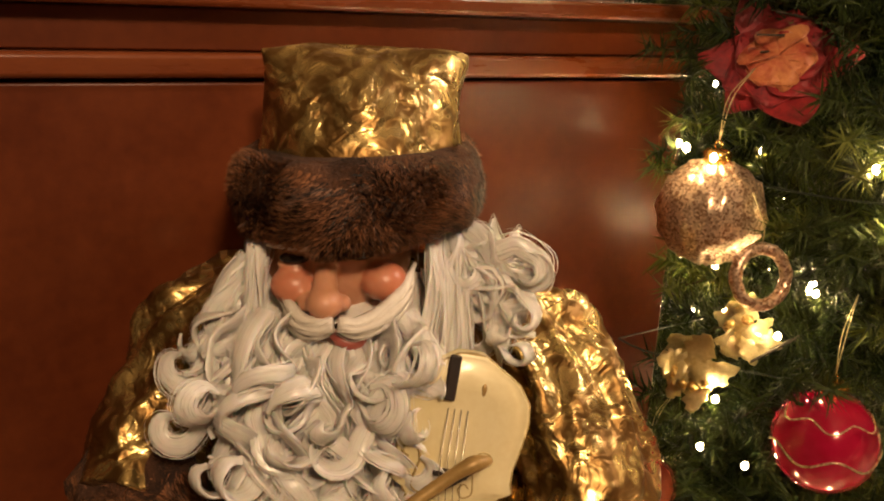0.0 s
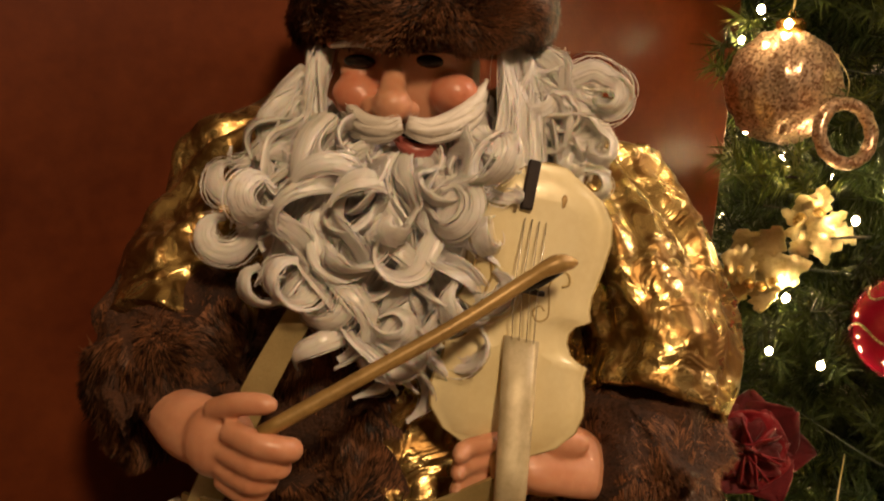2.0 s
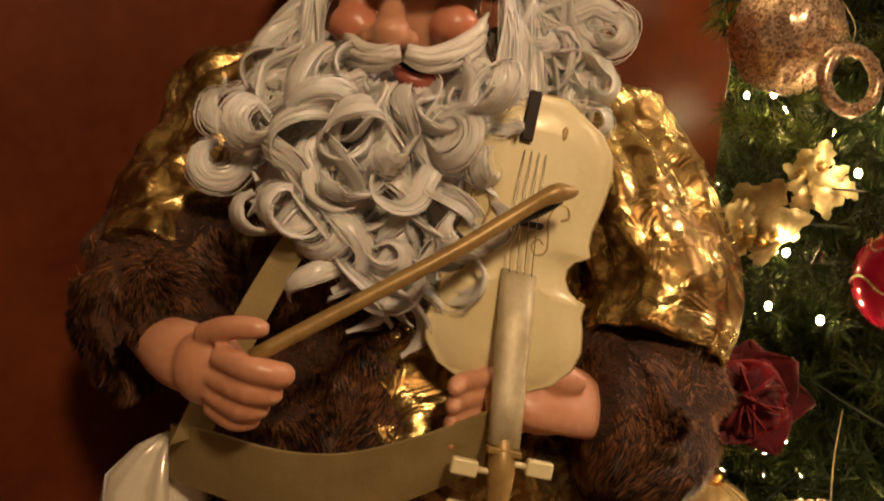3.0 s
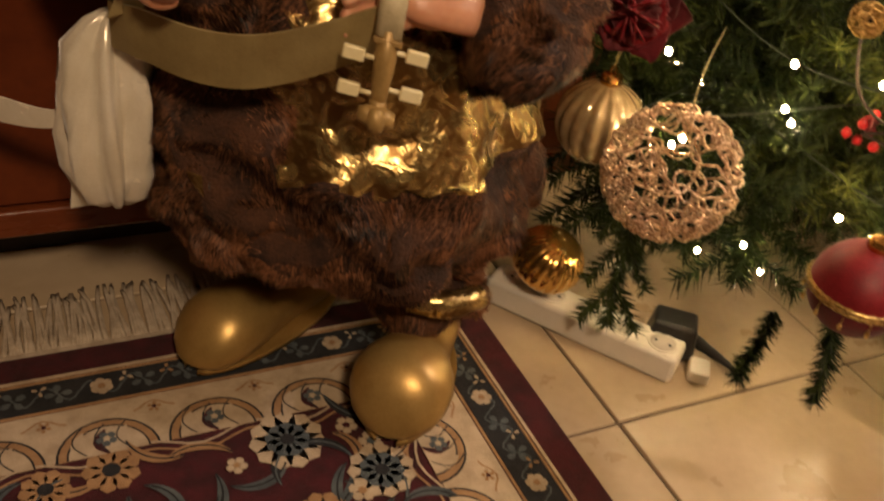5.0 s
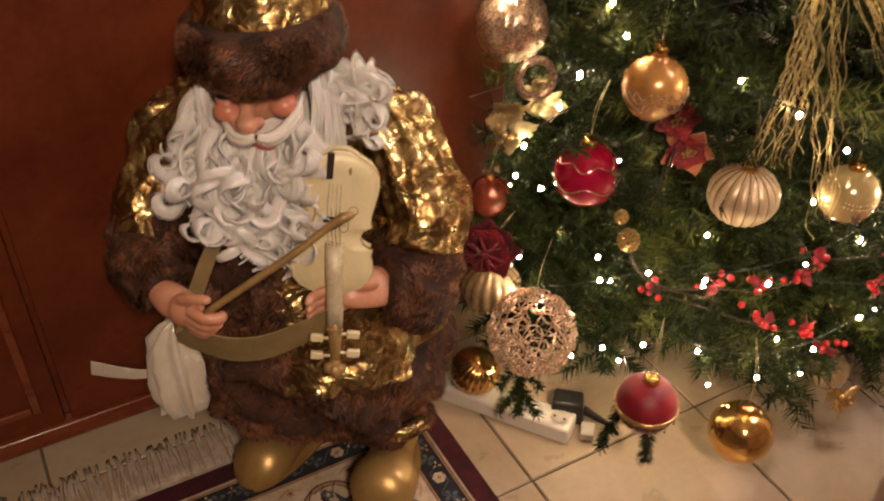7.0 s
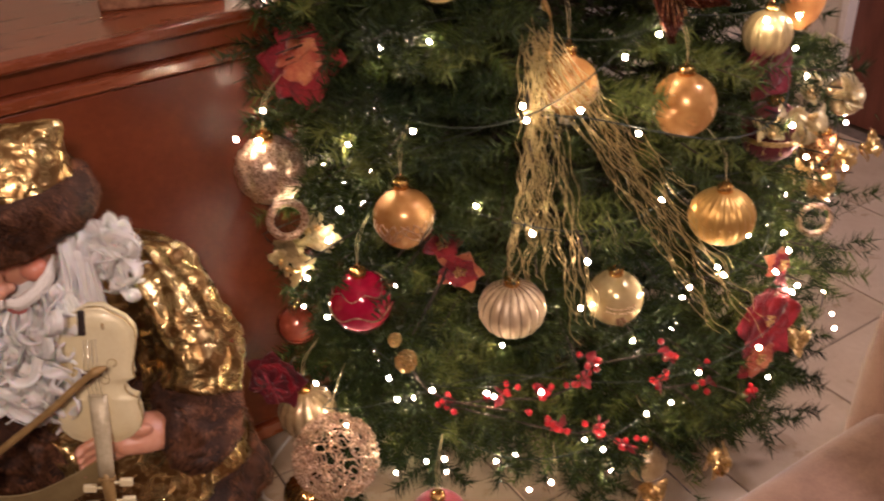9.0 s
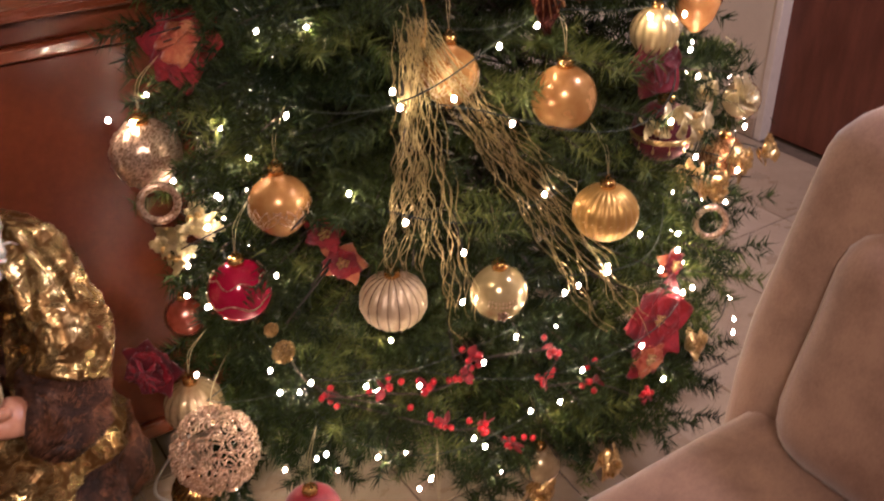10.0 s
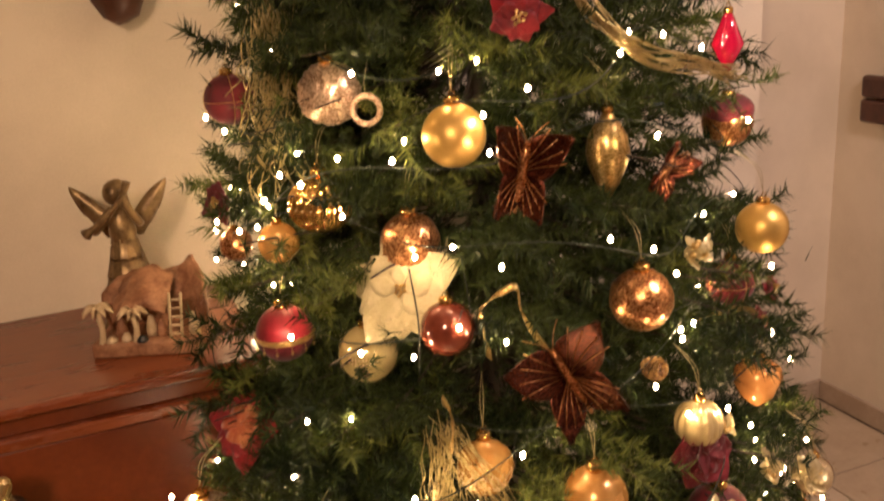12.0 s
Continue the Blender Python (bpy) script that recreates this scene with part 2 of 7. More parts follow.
M_BROWNG = surface("brown_red_glass", (0.14, 0.028, 0.014), (0.22, 0.05, 0.025), 0.16, 0.3, 12.0, 90.0, 0.1, 0.001, 0.05, coat=0.7)
M_ORANGE = surface("orange_glass", (0.52, 0.20, 0.05), (0.70, 0.34, 0.10), 0.14, 0.2, 12.0, 60.0, 0.2, 0.001, 0.05, coat=0.8)
M_PETRED = surface("red_silk_petal", (0.11, 0.004, 0.010), (0.33, 0.016, 0.020), 0.55, 0, 26.0, 240.0, 0.4, 0.001, sheen=0.12)
M_PETORG = surface("orange_gold_petal", (0.36, 0.05, 0.025), (0.60, 0.24, 0.09), 0.5, 0.1, 26.0, 240.0, 0.4, 0.001, sheen=0.3)
M_PETCREAM = surface("cream_silk_petal", (0.40, 0.33, 0.17), (0.56, 0.48, 0.28), 0.6, 0, 26.0, 240.0, 0.4, 0.001, sheen=0.3)
M_HOLLY = surface("pale_gold_leaf", (0.44, 0.35, 0.16), (0.70, 0.60, 0.34), 0.35, 0.5, 30.0, 240.0, 0.4, 0.001)
M_BERRY = surface("red_berry", (0.34, 0.006, 0.010), (0.52, 0.02, 0.02), 0.3, 0, 30.0, 200.0, 0.1, 0.001, coat=0.4)
M_THREAD = surface("gold_thread", (0.40, 0.32, 0.16), (0.58, 0.48, 0.26), 0.4, 0.5)
M_CONE = surface("gilded_cone", (0.12, 0.055, 0.02), (0.46, 0.28, 0.09), 0.4, 0.4, 60.0, 300.0, 0.4, 0.001)
M_PLASTIC = surface("white_plastic", (0.66, 0.62, 0.54), (0.74, 0.70, 0.62), 0.35, 0, 10.0, 200.0, 0.03, 0.001)
M_BLACK = surface("black_plastic", (0.008, 0.008, 0.008), (0.018, 0.017, 0.016), 0.4)
M_CERAM = surface("terracotta_stain", (0.17, 0.065, 0.025), (0.40, 0.20, 0.10), 0.6, 0, 26.0, 160.0, 0.5, 0.003)
M_CERPALE = surface("pale_glazed_clay", (0.44, 0.32, 0.18), (0.62, 0.48, 0.30), 0.5, 0, 30.0, 160.0, 0.3, 0.002)
M_ANGEL = surface("antique_bronze_resin", (0.10, 0.06, 0.025), (0.30, 0.20, 0.09), 0.38, 0.6, 30.0, 160.0, 0.3, 0.002)
M_BOX = surface("dark_brown_wood", (0.05, 0.018, 0.010), (0.09, 0.033, 0.018), 0.4)
M_TINSEL = surface("pale_gold_tinsel", (0.34, 0.25, 0.09), (0.60, 0.48, 0.22), 0.30, 0.75, 60.0, 300.0, 0.3, 0.001)
# for walls out of view; darkened in colour to cut bounced light
M_WALLFAR = surface("unseen_wall_dark_plaster", (0.17, 0.125, 0.085), (0.22, 0.17, 0.115), 0.8, 0, 3.0, 200.0, 0.1, 0.001)


# ---- geometry helpers ----
def smooth(bm):
    for f in bm.faces:
        f.smooth = True


def mesh_of(bm, name, mats):
    me = bpy.data.meshes.new(name)
    bm.to_mesh(me)
    bm.free()
    for m in mats if isinstance(mats, (list, tuple)) else [mats]:
        me.materials.append(m)
    return me


def thing(name, at=(0, 0, 0), turn=(0, 0, 0), label="", category="", group=""):
    ob = new(name)
    ob.matrix_world = pose(*at, *turn)
    return tagged(ob, label, category, group)


def part(name, bm, material, parent, label=""):
    ob = new(name, mesh_of(bm, name, material))
    ob.parent = parent
    return tagged(ob, label)


def single(name, bm, material, at=(0, 0, 0), turn=(0, 0, 0), label="", category="", group="", kind=""):
    ob = new(name, mesh_of(bm, name, material))
    ob.matrix_world = pose(*at, *turn)
    return tagged(ob, label, category, group, kind)


def box(bm, lo, hi, bevel=0.0, mat=0, segs=2):
    r = bmesh.ops.create_cube(bm, size=1)
    vs = r["verts"]
    size = [b - a for a, b in zip(lo, hi)]
    mid = [(a + b) / 2 for a, b in zip(lo, hi)]
    bmesh.ops.scale(bm, vec=size, verts=vs)
    bmesh.ops.translate(bm, vec=mid, verts=vs)
    faces = {f for v in vs for f in v.link_faces}
    for f in faces:
        f.material_index = mat
    if bevel:
        edges = list({e for v in vs for e in v.link_edges})
        out = bmesh.ops.bevel(bm, geom=edges, offset=bevel, segments=segs, affect="EDGES", profile=0.5)
        for f in out["faces"]:
            f.material_index, f.smooth = mat, True
    return bm


def boxes(*specs, bevel=0.003):
    bm = bmesh.new()
    for lo, hi in specs:
        box(bm, lo, hi, bevel)
    return bm


def loft(bm, rings, mat=0, closed=True, cap=True):
    """Skin rings of equal point counts. mat: an index, or a function of ring, column."""
    rows = [[bm.verts.new(p) for p in ring] for ring in rings]
    n = len(rows[0])
    for i in range(len(rows) - 1):
        for j in range(n if closed else n - 1):
            k = (j + 1) % n
            f = bm.faces.new((rows[i][j], rows[i][k], rows[i + 1][k], rows[i + 1][j]))
            f.smooth = True
            f.material_index = mat(i, j) if callable(mat) else mat
    if cap and closed:
        for row, flip in ((rows[0], True), (rows[-1], False)):
            f = bm.faces.new(row[::-1] if flip else row)
            f.material_index = mat(0 if flip else len(rows) - 2, 0) if callable(mat) else mat
    return rows


def frames(pts):
    """Tangent and two normals along a line of points."""
    pts = [Vector(p) for p in pts]
    out, side = [], None
    for i, p in enumerate(pts):
        d = (pts[min(i + 1, len(pts) - 1)] - pts[max(i - 1, 0)]).normalized()
        if side is None:
            side = d.orthogonal().normalized()
        side = (side - d * side.dot(d))
        side = side.normalized() if side.length > 1e-6 else d.orthogonal().normalized()
        out.append((p, d, side, d.cross(side)))
    return out


def tube(bm, pts, radius, sides=8, mat=0, cap=True, wobble=0.0, flat=1.0):
    """A tube along points; radius is a number or one for each point."""
    fr = frames(pts)
    rings = []
    for i, (p, d, a, b) in enumerate(fr):
        r = radius[i] if isinstance(radius, (list, tuple, np.ndarray)) else radius
        ring = []
        for k in range(sides):
            w = 2 * math.pi * k / sides
            q = p + (a * math.cos(w) + b * math.sin(w) * flat) * r
            if wobble:
                q = q + noise.noise_vector(q * 18.0) * wobble
            ring.append(q)
        rings.append(ring)
    return loft(bm, rings, mat, True, cap)


def spline(pts, n):
    """Points evenly along a Catmull-Rom line."""
    p = [np.array(q, float) for q in pts]
    p = [2 * p[0] - p[1]] + p + [2 * p[-1] - p[-2]]
    out = []
    for s in np.linspace(0, len(p) - 3 - 1e-6, n):
        i = int(s)
        u = s - i
        a, b, c, d = p[i:i + 4]
        out.append(Vector(0.5 * (2 * b + (c - a) * u + (2 * a - 5 * b + 4 * c - d) * u * u + (3 * b - a - 3 * c + d) * u ** 3)))
    return out


def lathe(bm, profile, segs=32, mat=0, ribs=0, rib_depth=0.0, at=(0, 0, 0)):
    """Turn (radius, z) pairs round the z axis; ribs: lengthwise flutes."""
    rings = []
    for r, z in profile:
        rings.append([(at[0] + (r * (1 + (rib_depth * abs(math.cos(ribs * w / 2)) if ribs else 0))) * math.cos(w),
                       at[1] + (r * (1 + (rib_depth * abs(math.cos(ribs * w / 2)) if ribs else 0))) * math.sin(w), at[2] + z)
                      for w in (2 * math.pi * k / segs for k in range(segs))])
    return loft(bm, rings, mat)


def ball_profile(r, n=18, squash=1.0):
    return [(max(1e-4, r * math.sin(math.pi * i / n)), -r * squash * math.cos(math.pi * i / n)) for i in range(n + 1)]


def blob(bm, at, size, mat=0, segs=24, rough=0.0, scale=20.0):
    """An ellipsoid, uneven by rough metres."""
    r = bmesh.ops.create_uvsphere(bm, u_segments=segs, v_segments=segs // 2, radius=1)
    for v in r["verts"]:
        v.co = Vector((at[0] + v.co.x * size[0], at[1] + v.co.y * size[1], at[2] + v.co.z * size[2]))
        if rough:
            v.co += noise.noise_vector(v.co * scale) * rough
    for f in {f for v in r["verts"] for f in v.link_faces}:
        f.smooth, f.material_index = True, mat
    return bm


def torus(bm, big, small, segs=32, sides=8, mat=0, matrix=None, bead=0.0):
    rings = []
    for i in range(segs):
        w = 2 * math.pi * i / segs
        c = Vector((math.cos(w), math.sin(w), 0))
        s = small * (1 + bead * (i % 2))
        rings.append([c * (big + s * math.cos(v)) + Vector((0, 0, s * math.sin(v))) for v in (2 * math.pi * k / sides for k in range(sides))])
    if matrix:
        rings = [[matrix @ q for q in ring] for ring in rings]
    rings.append(rings[0])
    loft(bm, rings, mat, True, False)
    bmesh.ops.remove_doubles(bm, verts=bm.verts, dist=1e-6)
    return bm


def ribbon(bm, pts, width, thick, across, mat=0):
    """A flat band along points; across is the width's direction at each point, or one for all."""
    fr = frames(pts)
    rings = []
    for i, (p, d, a, b) in enumerate(fr):
        w = Vector(across[i] if isinstance(across, list) else across).normalized()
        n = d.cross(w).normalized()
        wd = width[i] if isinstance(width, list) else width
        rings.append([p + w * wd / 2 + n * thick / 2, p - w * wd / 2 + n * thick / 2, p - w * wd / 2 - n * thick / 2, p + w * wd / 2 - n * thick / 2])
    loft(bm, rings, mat)
    return bm


# ---- room ----
X0, X1, XSTEP, Y0, Y1, Y2, HIGH = -2.3, 3.16, 2.52, -2.7, 1.846, 2.20, 2.62


def slab(name, lo, hi, material, label=""):
    bm = bmesh.new()
    box(bm, lo, hi)
    return single(name, bm, material, kind="structure", label=label, category="wall" if "wall" in name else name)


floor_ob = slab("floor", (X0 - 0.1, Y0 - 0.1, -0.12), (X1 + 0.1, Y2 + 0.1, -0.004), M_GROUT, "beige tiled floor with dark grout joints")
slab("ceiling", (X0 - 0.1, Y0 - 0.1, HIGH), (X1 + 0.1, Y2 + 0.1, HIGH + 0.1), M_CEIL, "unseen plaster ceiling, toned down to cut bounced light")
slab("wall_north", (X0 - 0.1, Y1, -0.004), (XSTEP, Y2 + 0.1, HIGH), M_WALL, "cream plaster wall behind the sideboard")
slab("wall_north_niche", (XSTEP, Y2, -0.004), (X1 + 0.1, Y2 + 0.1, HIGH), M_WALL, "cream plaster wall set back beside the door")
# west and south walls are unseen, kept dark so less light bounces back
slab("wall_west", (X0 - 0.1, Y0 - 0.1, -0.004), (X0, Y1, HIGH), M_WALLFAR, "unseen wall, its plaster darkened to cut bounced light")
slab("wall_south", (X0, Y0 - 0.1, -0.004), (X1 + 0.1, Y0, HIGH), M_WALLFAR, "unseen wall, its plaster darkened to cut bounced light")
bm = bmesh.new()
box(bm, (X1, 1.84, -0.004), (X1 + 0.1, Y2, HIGH))
box(bm, (X1, Y0, -0.004), (X1 + 0.1, 0.88, HIGH))
box(bm, (X1, 0.88, 2.08), (X1 + 0.1, 1.84, HIGH))
wall_east = single("wall_east", bm, M_WALL, kind="structure", label="cream plaster wall with a brown door", category="wall")
bm = bmesh.new()
box(bm, (X1 + 0.045, 0.90, 0.012), (X1 + 0.085, 1.826, 2.065), 0.003)
door = single("door_1", bm, M_DOOR, kind="structure", label="flat reddish-brown closed interior door", category="door")
part("door_frame", boxes(((X1 - 0.006, 1.822, -0.004), (X1 + 0.09, 1.850, 2.09)), ((X1 - 0.006, 0.852, -0.004), (X1 + 0.09, 0.902, 2.09)), ((X1 - 0.005, 0.902, 2.066), (X1 + 0.09, 1.822, 2.09))), M_FRAME, door, "cream painted door frame")
part("door_handle", boxes(((X1 + 0.0, 0.945, 1.0), (X1 + 0.046, 0.965, 1.02)), ((X1 - 0.012, 0.945, 1.0), (X1, 1.06, 1.018))), M_GOLD, door, "brass lever handle")
bm = bmesh.new()
box(bm, (X1 - 0.012, 1.852, 0.0), (X1 + 0.001, Y2, 0.075), 0.002)
box(bm, (XSTEP + 0.001, Y2 - 0.012, 0.0), (X1 - 0.013, Y2 + 0.001, 0.075), 0.002)
box(bm, (1.05, Y1 - 0.012, 0.0), (XSTEP, Y1 + 0.001, 0.075), 0.002)
single("baseboard", bm, M_SKIRT, kind="structure", label="low tiled skirting along the walls", category="skirting")

# a two-part dark wooden plaque on the east wall
plaque = thing("wall_plaque", (X1, 2.03, 1.12), label="dark brown two-part wooden plaque on the cream wall", category="plaque")
part("upper_block", boxes(((-0.03, -0.10, 0.004), (0.001, 0.055, 0.075)), bevel=0.012), M_BOX, plaque)
part("lower_block", boxes(((-0.03, -0.10, -0.075), (0.001, 0.055, 0.0)), bevel=0.012), M_BOX, plaque)

# carved dark sconce on the north wall, seen from below
bm = bmesh.new()
lathe(bm, [(0.012, 0), (0.034, 0.012), (0.052, 0.045), (0.062, 0.09), (0.060, 0.14), (0.045, 0.17), (0.01, 0.18)], 14)
for v in bm.verts:
    v.co += noise.noise_vector(v.co * 30) * 0.008
single("wall_carving", bm, M_BOX, (0.915, 1.79, 1.56), label="dark carved wooden ornament hanging on the cream wall", category="wall ornament")

# ---- rug ----
RX, RY = 0.775, 1.303
rug = thing("rug", (0, 0, 0), label="maroon oriental rug with floral borders and white fringe", category="rug")
WEST, SOUTH = -1.35, -1.30


def ring_band(bm, inset0, inset1, z, mat=0, thick=0.0015):
    a, b = inset0, inset1
    box(bm, (WEST + a, RY - b, z - thick), (RX - a, RY - a, z), 0, mat)
    box(bm, (WEST + a, SOUTH + a, z - thick), (RX - a, SOUTH + b, z), 0, mat)
    box(bm, (WEST + a, SOUTH + b, z - thick), (WEST + b, RY - b, z), 0, mat)
    box(bm, (RX - b, SOUTH + b, z - thick), (RX - a, RY - b, z), 0, mat)


bm = bmesh.new()
box(bm, (WEST, SOUTH, 0.0), (RX, RY, 0.0065), 0.002)
part("ground_weave", bm, M_MAROON, rug)
bm = bmesh.new()
ring_band(bm, 0.040, 0.044, 0.0078, 1)
ring_band(bm, 0.046, 0.049, 0.0078, 0)
ring_band(bm, 0.050, 0.092, 0.0076, 2)
ring_band(bm, 0.093, 0.096, 0.0078, 0)
ring_band(bm, 0.098, 0.170, 0.0077, 1)
part("border", bm, [M_TAN, M_CREAM, M_NAVY], rug, "cream and blue-black woven border bands")


def petals(bm, c, r, n, z, mat, core=None, turn=0.0, slim=0.5):
    """A flat rosette of n rounded petals."""
    for k in range(n):
        w = turn + 2 * math.pi * k / n
        d, s = Vector((math.cos(w), math.sin(w), 0)), Vector((-math.sin(w), math.cos(w), 0))
        pts = [Vector((*c, z)) + d * (r * u) + s * (r * slim * v) for u, v in ((0.15, 0), (0.5, -0.75), (0.85, -0.7), (1.0, 0), (0.85, 0.7), (0.5, 0.75))]
        bm.faces.new([bm.verts.new(q) for q in pts]).material_index = mat
    if core is not None:
        pts = [Vector((c[0] + 0.32 * r * math.cos(a), c[1] + 0.32 * r * math.sin(a), z + 0.0004)) for a in (2 * math.pi * k / 8 for k in range(8))]
        bm.faces.new([bm.verts.new(q) for q in pts]).material_index = core


def stroke(bm, pts, w, z, mat):
    """A flat woven line through points in the plane."""
    pts = [Vector((p[0], p[1], z)) for p in pts]
    rows = []
    for i, p in enumerate(pts):
        d = (pts[min(i + 1, len(pts) - 1)] - pts[max(i - 1, 0)]).normalized()
        s = Vector((-d.y, d.x, 0)) * (w[i] if isinstance(w, list) else w) / 2
        rows.append((bm.verts.new(p + s), bm.verts.new(p - s)))
    for a, b in zip(rows, rows[1:]):
        bm.faces.new((a[0], a[1], b[1], b[0])).material_index = mat


def edge_frame(u, v, side):
    """u along an edge, v inwards from it: side 0 the north edge, 1 the east, 2 the south, 3 the west."""
    return ((RX - u, RY - v), (RX - v, RY - u), (WEST + u, SOUTH + v), (WEST + v, SOUTH + u))[side]


RUGM = [M_MAROON, M_CREAM, M_NAVY, M_TAN, M_SLATE]
bm = bmesh.new()
rnd = random.Random(5)
for side in (0, 1, 2, 3):
    span = 2.05 if side % 2 == 0 else 2.50
    k = 0
    u = 0.075
    while u < span:
        c = edge_frame(u, 0.071, side)
        if k % 3 == 0:
            petals(bm, c, 0.013, 6, 0.0083, 1, 3, rnd.random())
        else:
            petals(bm, c, 0.015, 4, 0.0081, 4, None, rnd.random() * 2, 0.35)
            petals(bm, edge_frame(u + 0.018, 0.062, side), 0.009, 3, 0.0083, 3 if k % 2 else 1, None, rnd.random() * 3, 0.3)
        stroke(bm, [edge_frame(u - 0.022 + 0.044 * q / 8, 0.071 + 0.012 * math.sin(q / 8 * 2 * math.pi), side) for q in range(9)], 0.0022, 0.0080, 4)
        u += 0.045
        k += 1
    # scalloped lobes of the cream band
    u = 0.15
    k = 0
    while u < span:
        for sc, mat in ((1.0, 2), (0.95, 3), (0.80, 2), (0.76, 1)):
            arc = [edge_frame(u + 0.052 * sc * math.cos(a), 0.172 - 0.050 * sc * math.sin(a), side) for a in (math.pi * q / 14 for q in range(15))]
            z = 0.0080 + 0.0004 * (1 - sc) * 10
            bm.faces.new([bm.verts.new(Vector((*p, z))) for p in (arc if side % 2 == 0 else arc[::-1])]).material_index = mat
        for dx, mt in ((-0.022, 1), (0.022, 1), (0.0, 0)):
            stroke(bm, [edge_frame(u + dx + 0.010 * math.sin(q / 6 * math.pi), 0.172 - 0.034 * q / 6, side) for q in range(7)], [0.009 * math.sin(math.pi * (q + 0.6) / 7.2) for q in range(7)], 0.0090, mt)
            stroke(bm, [edge_frame(u + dx + 0.012 * math.sin(q / 6 * math.pi), 0.170 - 0.040 * q / 6, side) for q in range(7)], 0.0016, 0.0092, 2)
        petals(bm, edge_frame(u, 0.152, side), 0.011, 5, 0.0094, 4, 1, rnd.random())
        petals(bm, edge_frame(u + 0.058, 0.118, side), 0.008, 5, 0.0086, 3, 0, rnd.random(), 0.35)
        stroke(bm, [edge_frame(u + 0.036 + 0.044 * q / 6, 0.114 + 0.006 * math.cos(q), side) for q in range(7)], 0.0022, 0.0083, 3)
        u += 0.112
        k += 1
    for w0, mt in ((0.176, 1), (0.186, 3)):
        stroke(bm, [edge_frame(0.17 + 1.9 * q / 120, w0 + 0.008 * math.cos(q / 120 * 1.9 / 0.112 * 2 * math.pi), side) for q in range(121)], 0.0028, 0.0083, mt)
part("border_pattern", bm, RUGM, rug, "floral rosettes and scalloped lobes")
bm = bmesh.new()
for k in range(1500):
    c = (RX - rnd.uniform(0.195, 1.0), RY - rnd.uniform(0.195, 0.9)) if k < 430 else (rnd.uniform(WEST + 0.21, RX - 0.21), rnd.uniform(SOUTH + 0.21, RY - 0.21))
    if k >= 430 and c[0] > RX - 1.0 and c[1] > RY - 0.9:
        continue
    kind = rnd.choice((0, 1, 1, 2, 2, 4, 4, 4, 5, 5, 6, 6, 6, 6))
    z = 0.0082 + 0.000003 * (k % 430)
    if kind == 0:
        petals(bm, c, rnd.uniform(0.032, 0.046), 11, z, rnd.choice((1, 4, 1)), None, rnd.random(), 0.36)
        petals(bm, c, 0.025, 9, z + 0.0004, 4, 2, rnd.random(), 0.45)
    elif kind == 1:
        petals(bm, c, rnd.uniform(0.020, 0.032), 9, z, 3, 2, rnd.random(), 0.36)
    elif kind in (2, 3):
        petals(bm, c, rnd.uniform(0.010, 0.017), 5, z, 1, rnd.choice((3, 4, 0)), rnd.random(), 0.5)
    else:
        w, bend = rnd.uniform(0, 6.28), rnd.choice((-1, 1)) * rnd.uniform(6, 16)
        pts, p = [], Vector(c)
        for q in range(12):
            pts.append((p.x, p.y))
            p = p + Vector((math.cos(w), math.sin(w))) * 0.0065
            w += bend * 0.012
        stroke(bm, pts, [0.012 * math.sin(math.pi * (q + 0.5) / 12.5) for q in range(12)], z, {4: 4, 5: 3, 6: 2}[kind])
        stroke(bm, pts, 0.002, z + 0.0004, {4: 2, 5: 2, 6: 4}[kind])
for k in range(26):
    c, w = Vector((RX - rnd.uniform(0.2, 1.1), RY - rnd.uniform(0.2, 1.1))), rnd.uniform(0, 6.28)
    pts = []
    for q in range(30):
        pts.append((c.x, c.y))
        c = c + Vector((math.cos(w), math.sin(w))) * 0.010
        w += 0.12 * math.sin(q * 0.35 + k)
    stroke(bm, [p for p in pts if p[0] < RX - 0.2 and p[1] < RY - 0.2] or pts[:2], 0.0026, 0.0080, rnd.choice((3, 4, 2)))
part("field_pattern", bm, RUGM, rug, "cream, tan and slate flowers on maroon")
bm = bmesh.new()
box(bm, (WEST, RY, 0.0), (RX, RY + 0.012, 0.005), 0.001)
for k in range(560):
    x = WEST + (RX - WEST) * (k + rnd.random()) / 560
    n = 6
    lean, length = rnd.gauss(0, 0.008), rnd.uniform(0.085, 0.110)
    sway = rnd.gauss(0, 0.003)
    pts = [(x + lean * (q / n) ** 2 + sway * math.sin(q / n * 3.1), RY + 0.008 + length * q / n, 0.004 + 0.003 * rnd.random() * (q > 0) - 0.002 * (q == n)) for q in range(n + 1)]
    tube(bm, pts, [0.0024, 0.0030, 0.0026, 0.0028, 0.0030, 0.0032, 0.0022], 5)
part("fringe", bm, M_FRINGE, rug, "knotted off-white cotton fringe")

# ---- sideboard ----
SY, SX0, SX1 = 1.412, -1.10, 1.02
sb = thing("sideboard", (0, 0, 0), label="reddish mahogany sideboard with panelled doors against the wall", category="sideboard")
part("carcass", boxes(((SX0, SY + 0.022, 0.10), (SX1, Y1 - 0.004, 0.964)), bevel=0.002), M_WOOD, sb)
part("top", boxes(((SX0 - 0.02, SY - 0.027, 0.966), (SX1 + 0.02, Y1 - 0.003, 0.985)), bevel=0.005), M_WOODTOP, sb, "polished overhanging top board")
part("frieze", boxes(((SX0, SY + 0.004, 0.926), (SX1, SY + 0.0215, 0.964)), bevel=0.002), M_WOOD, sb)
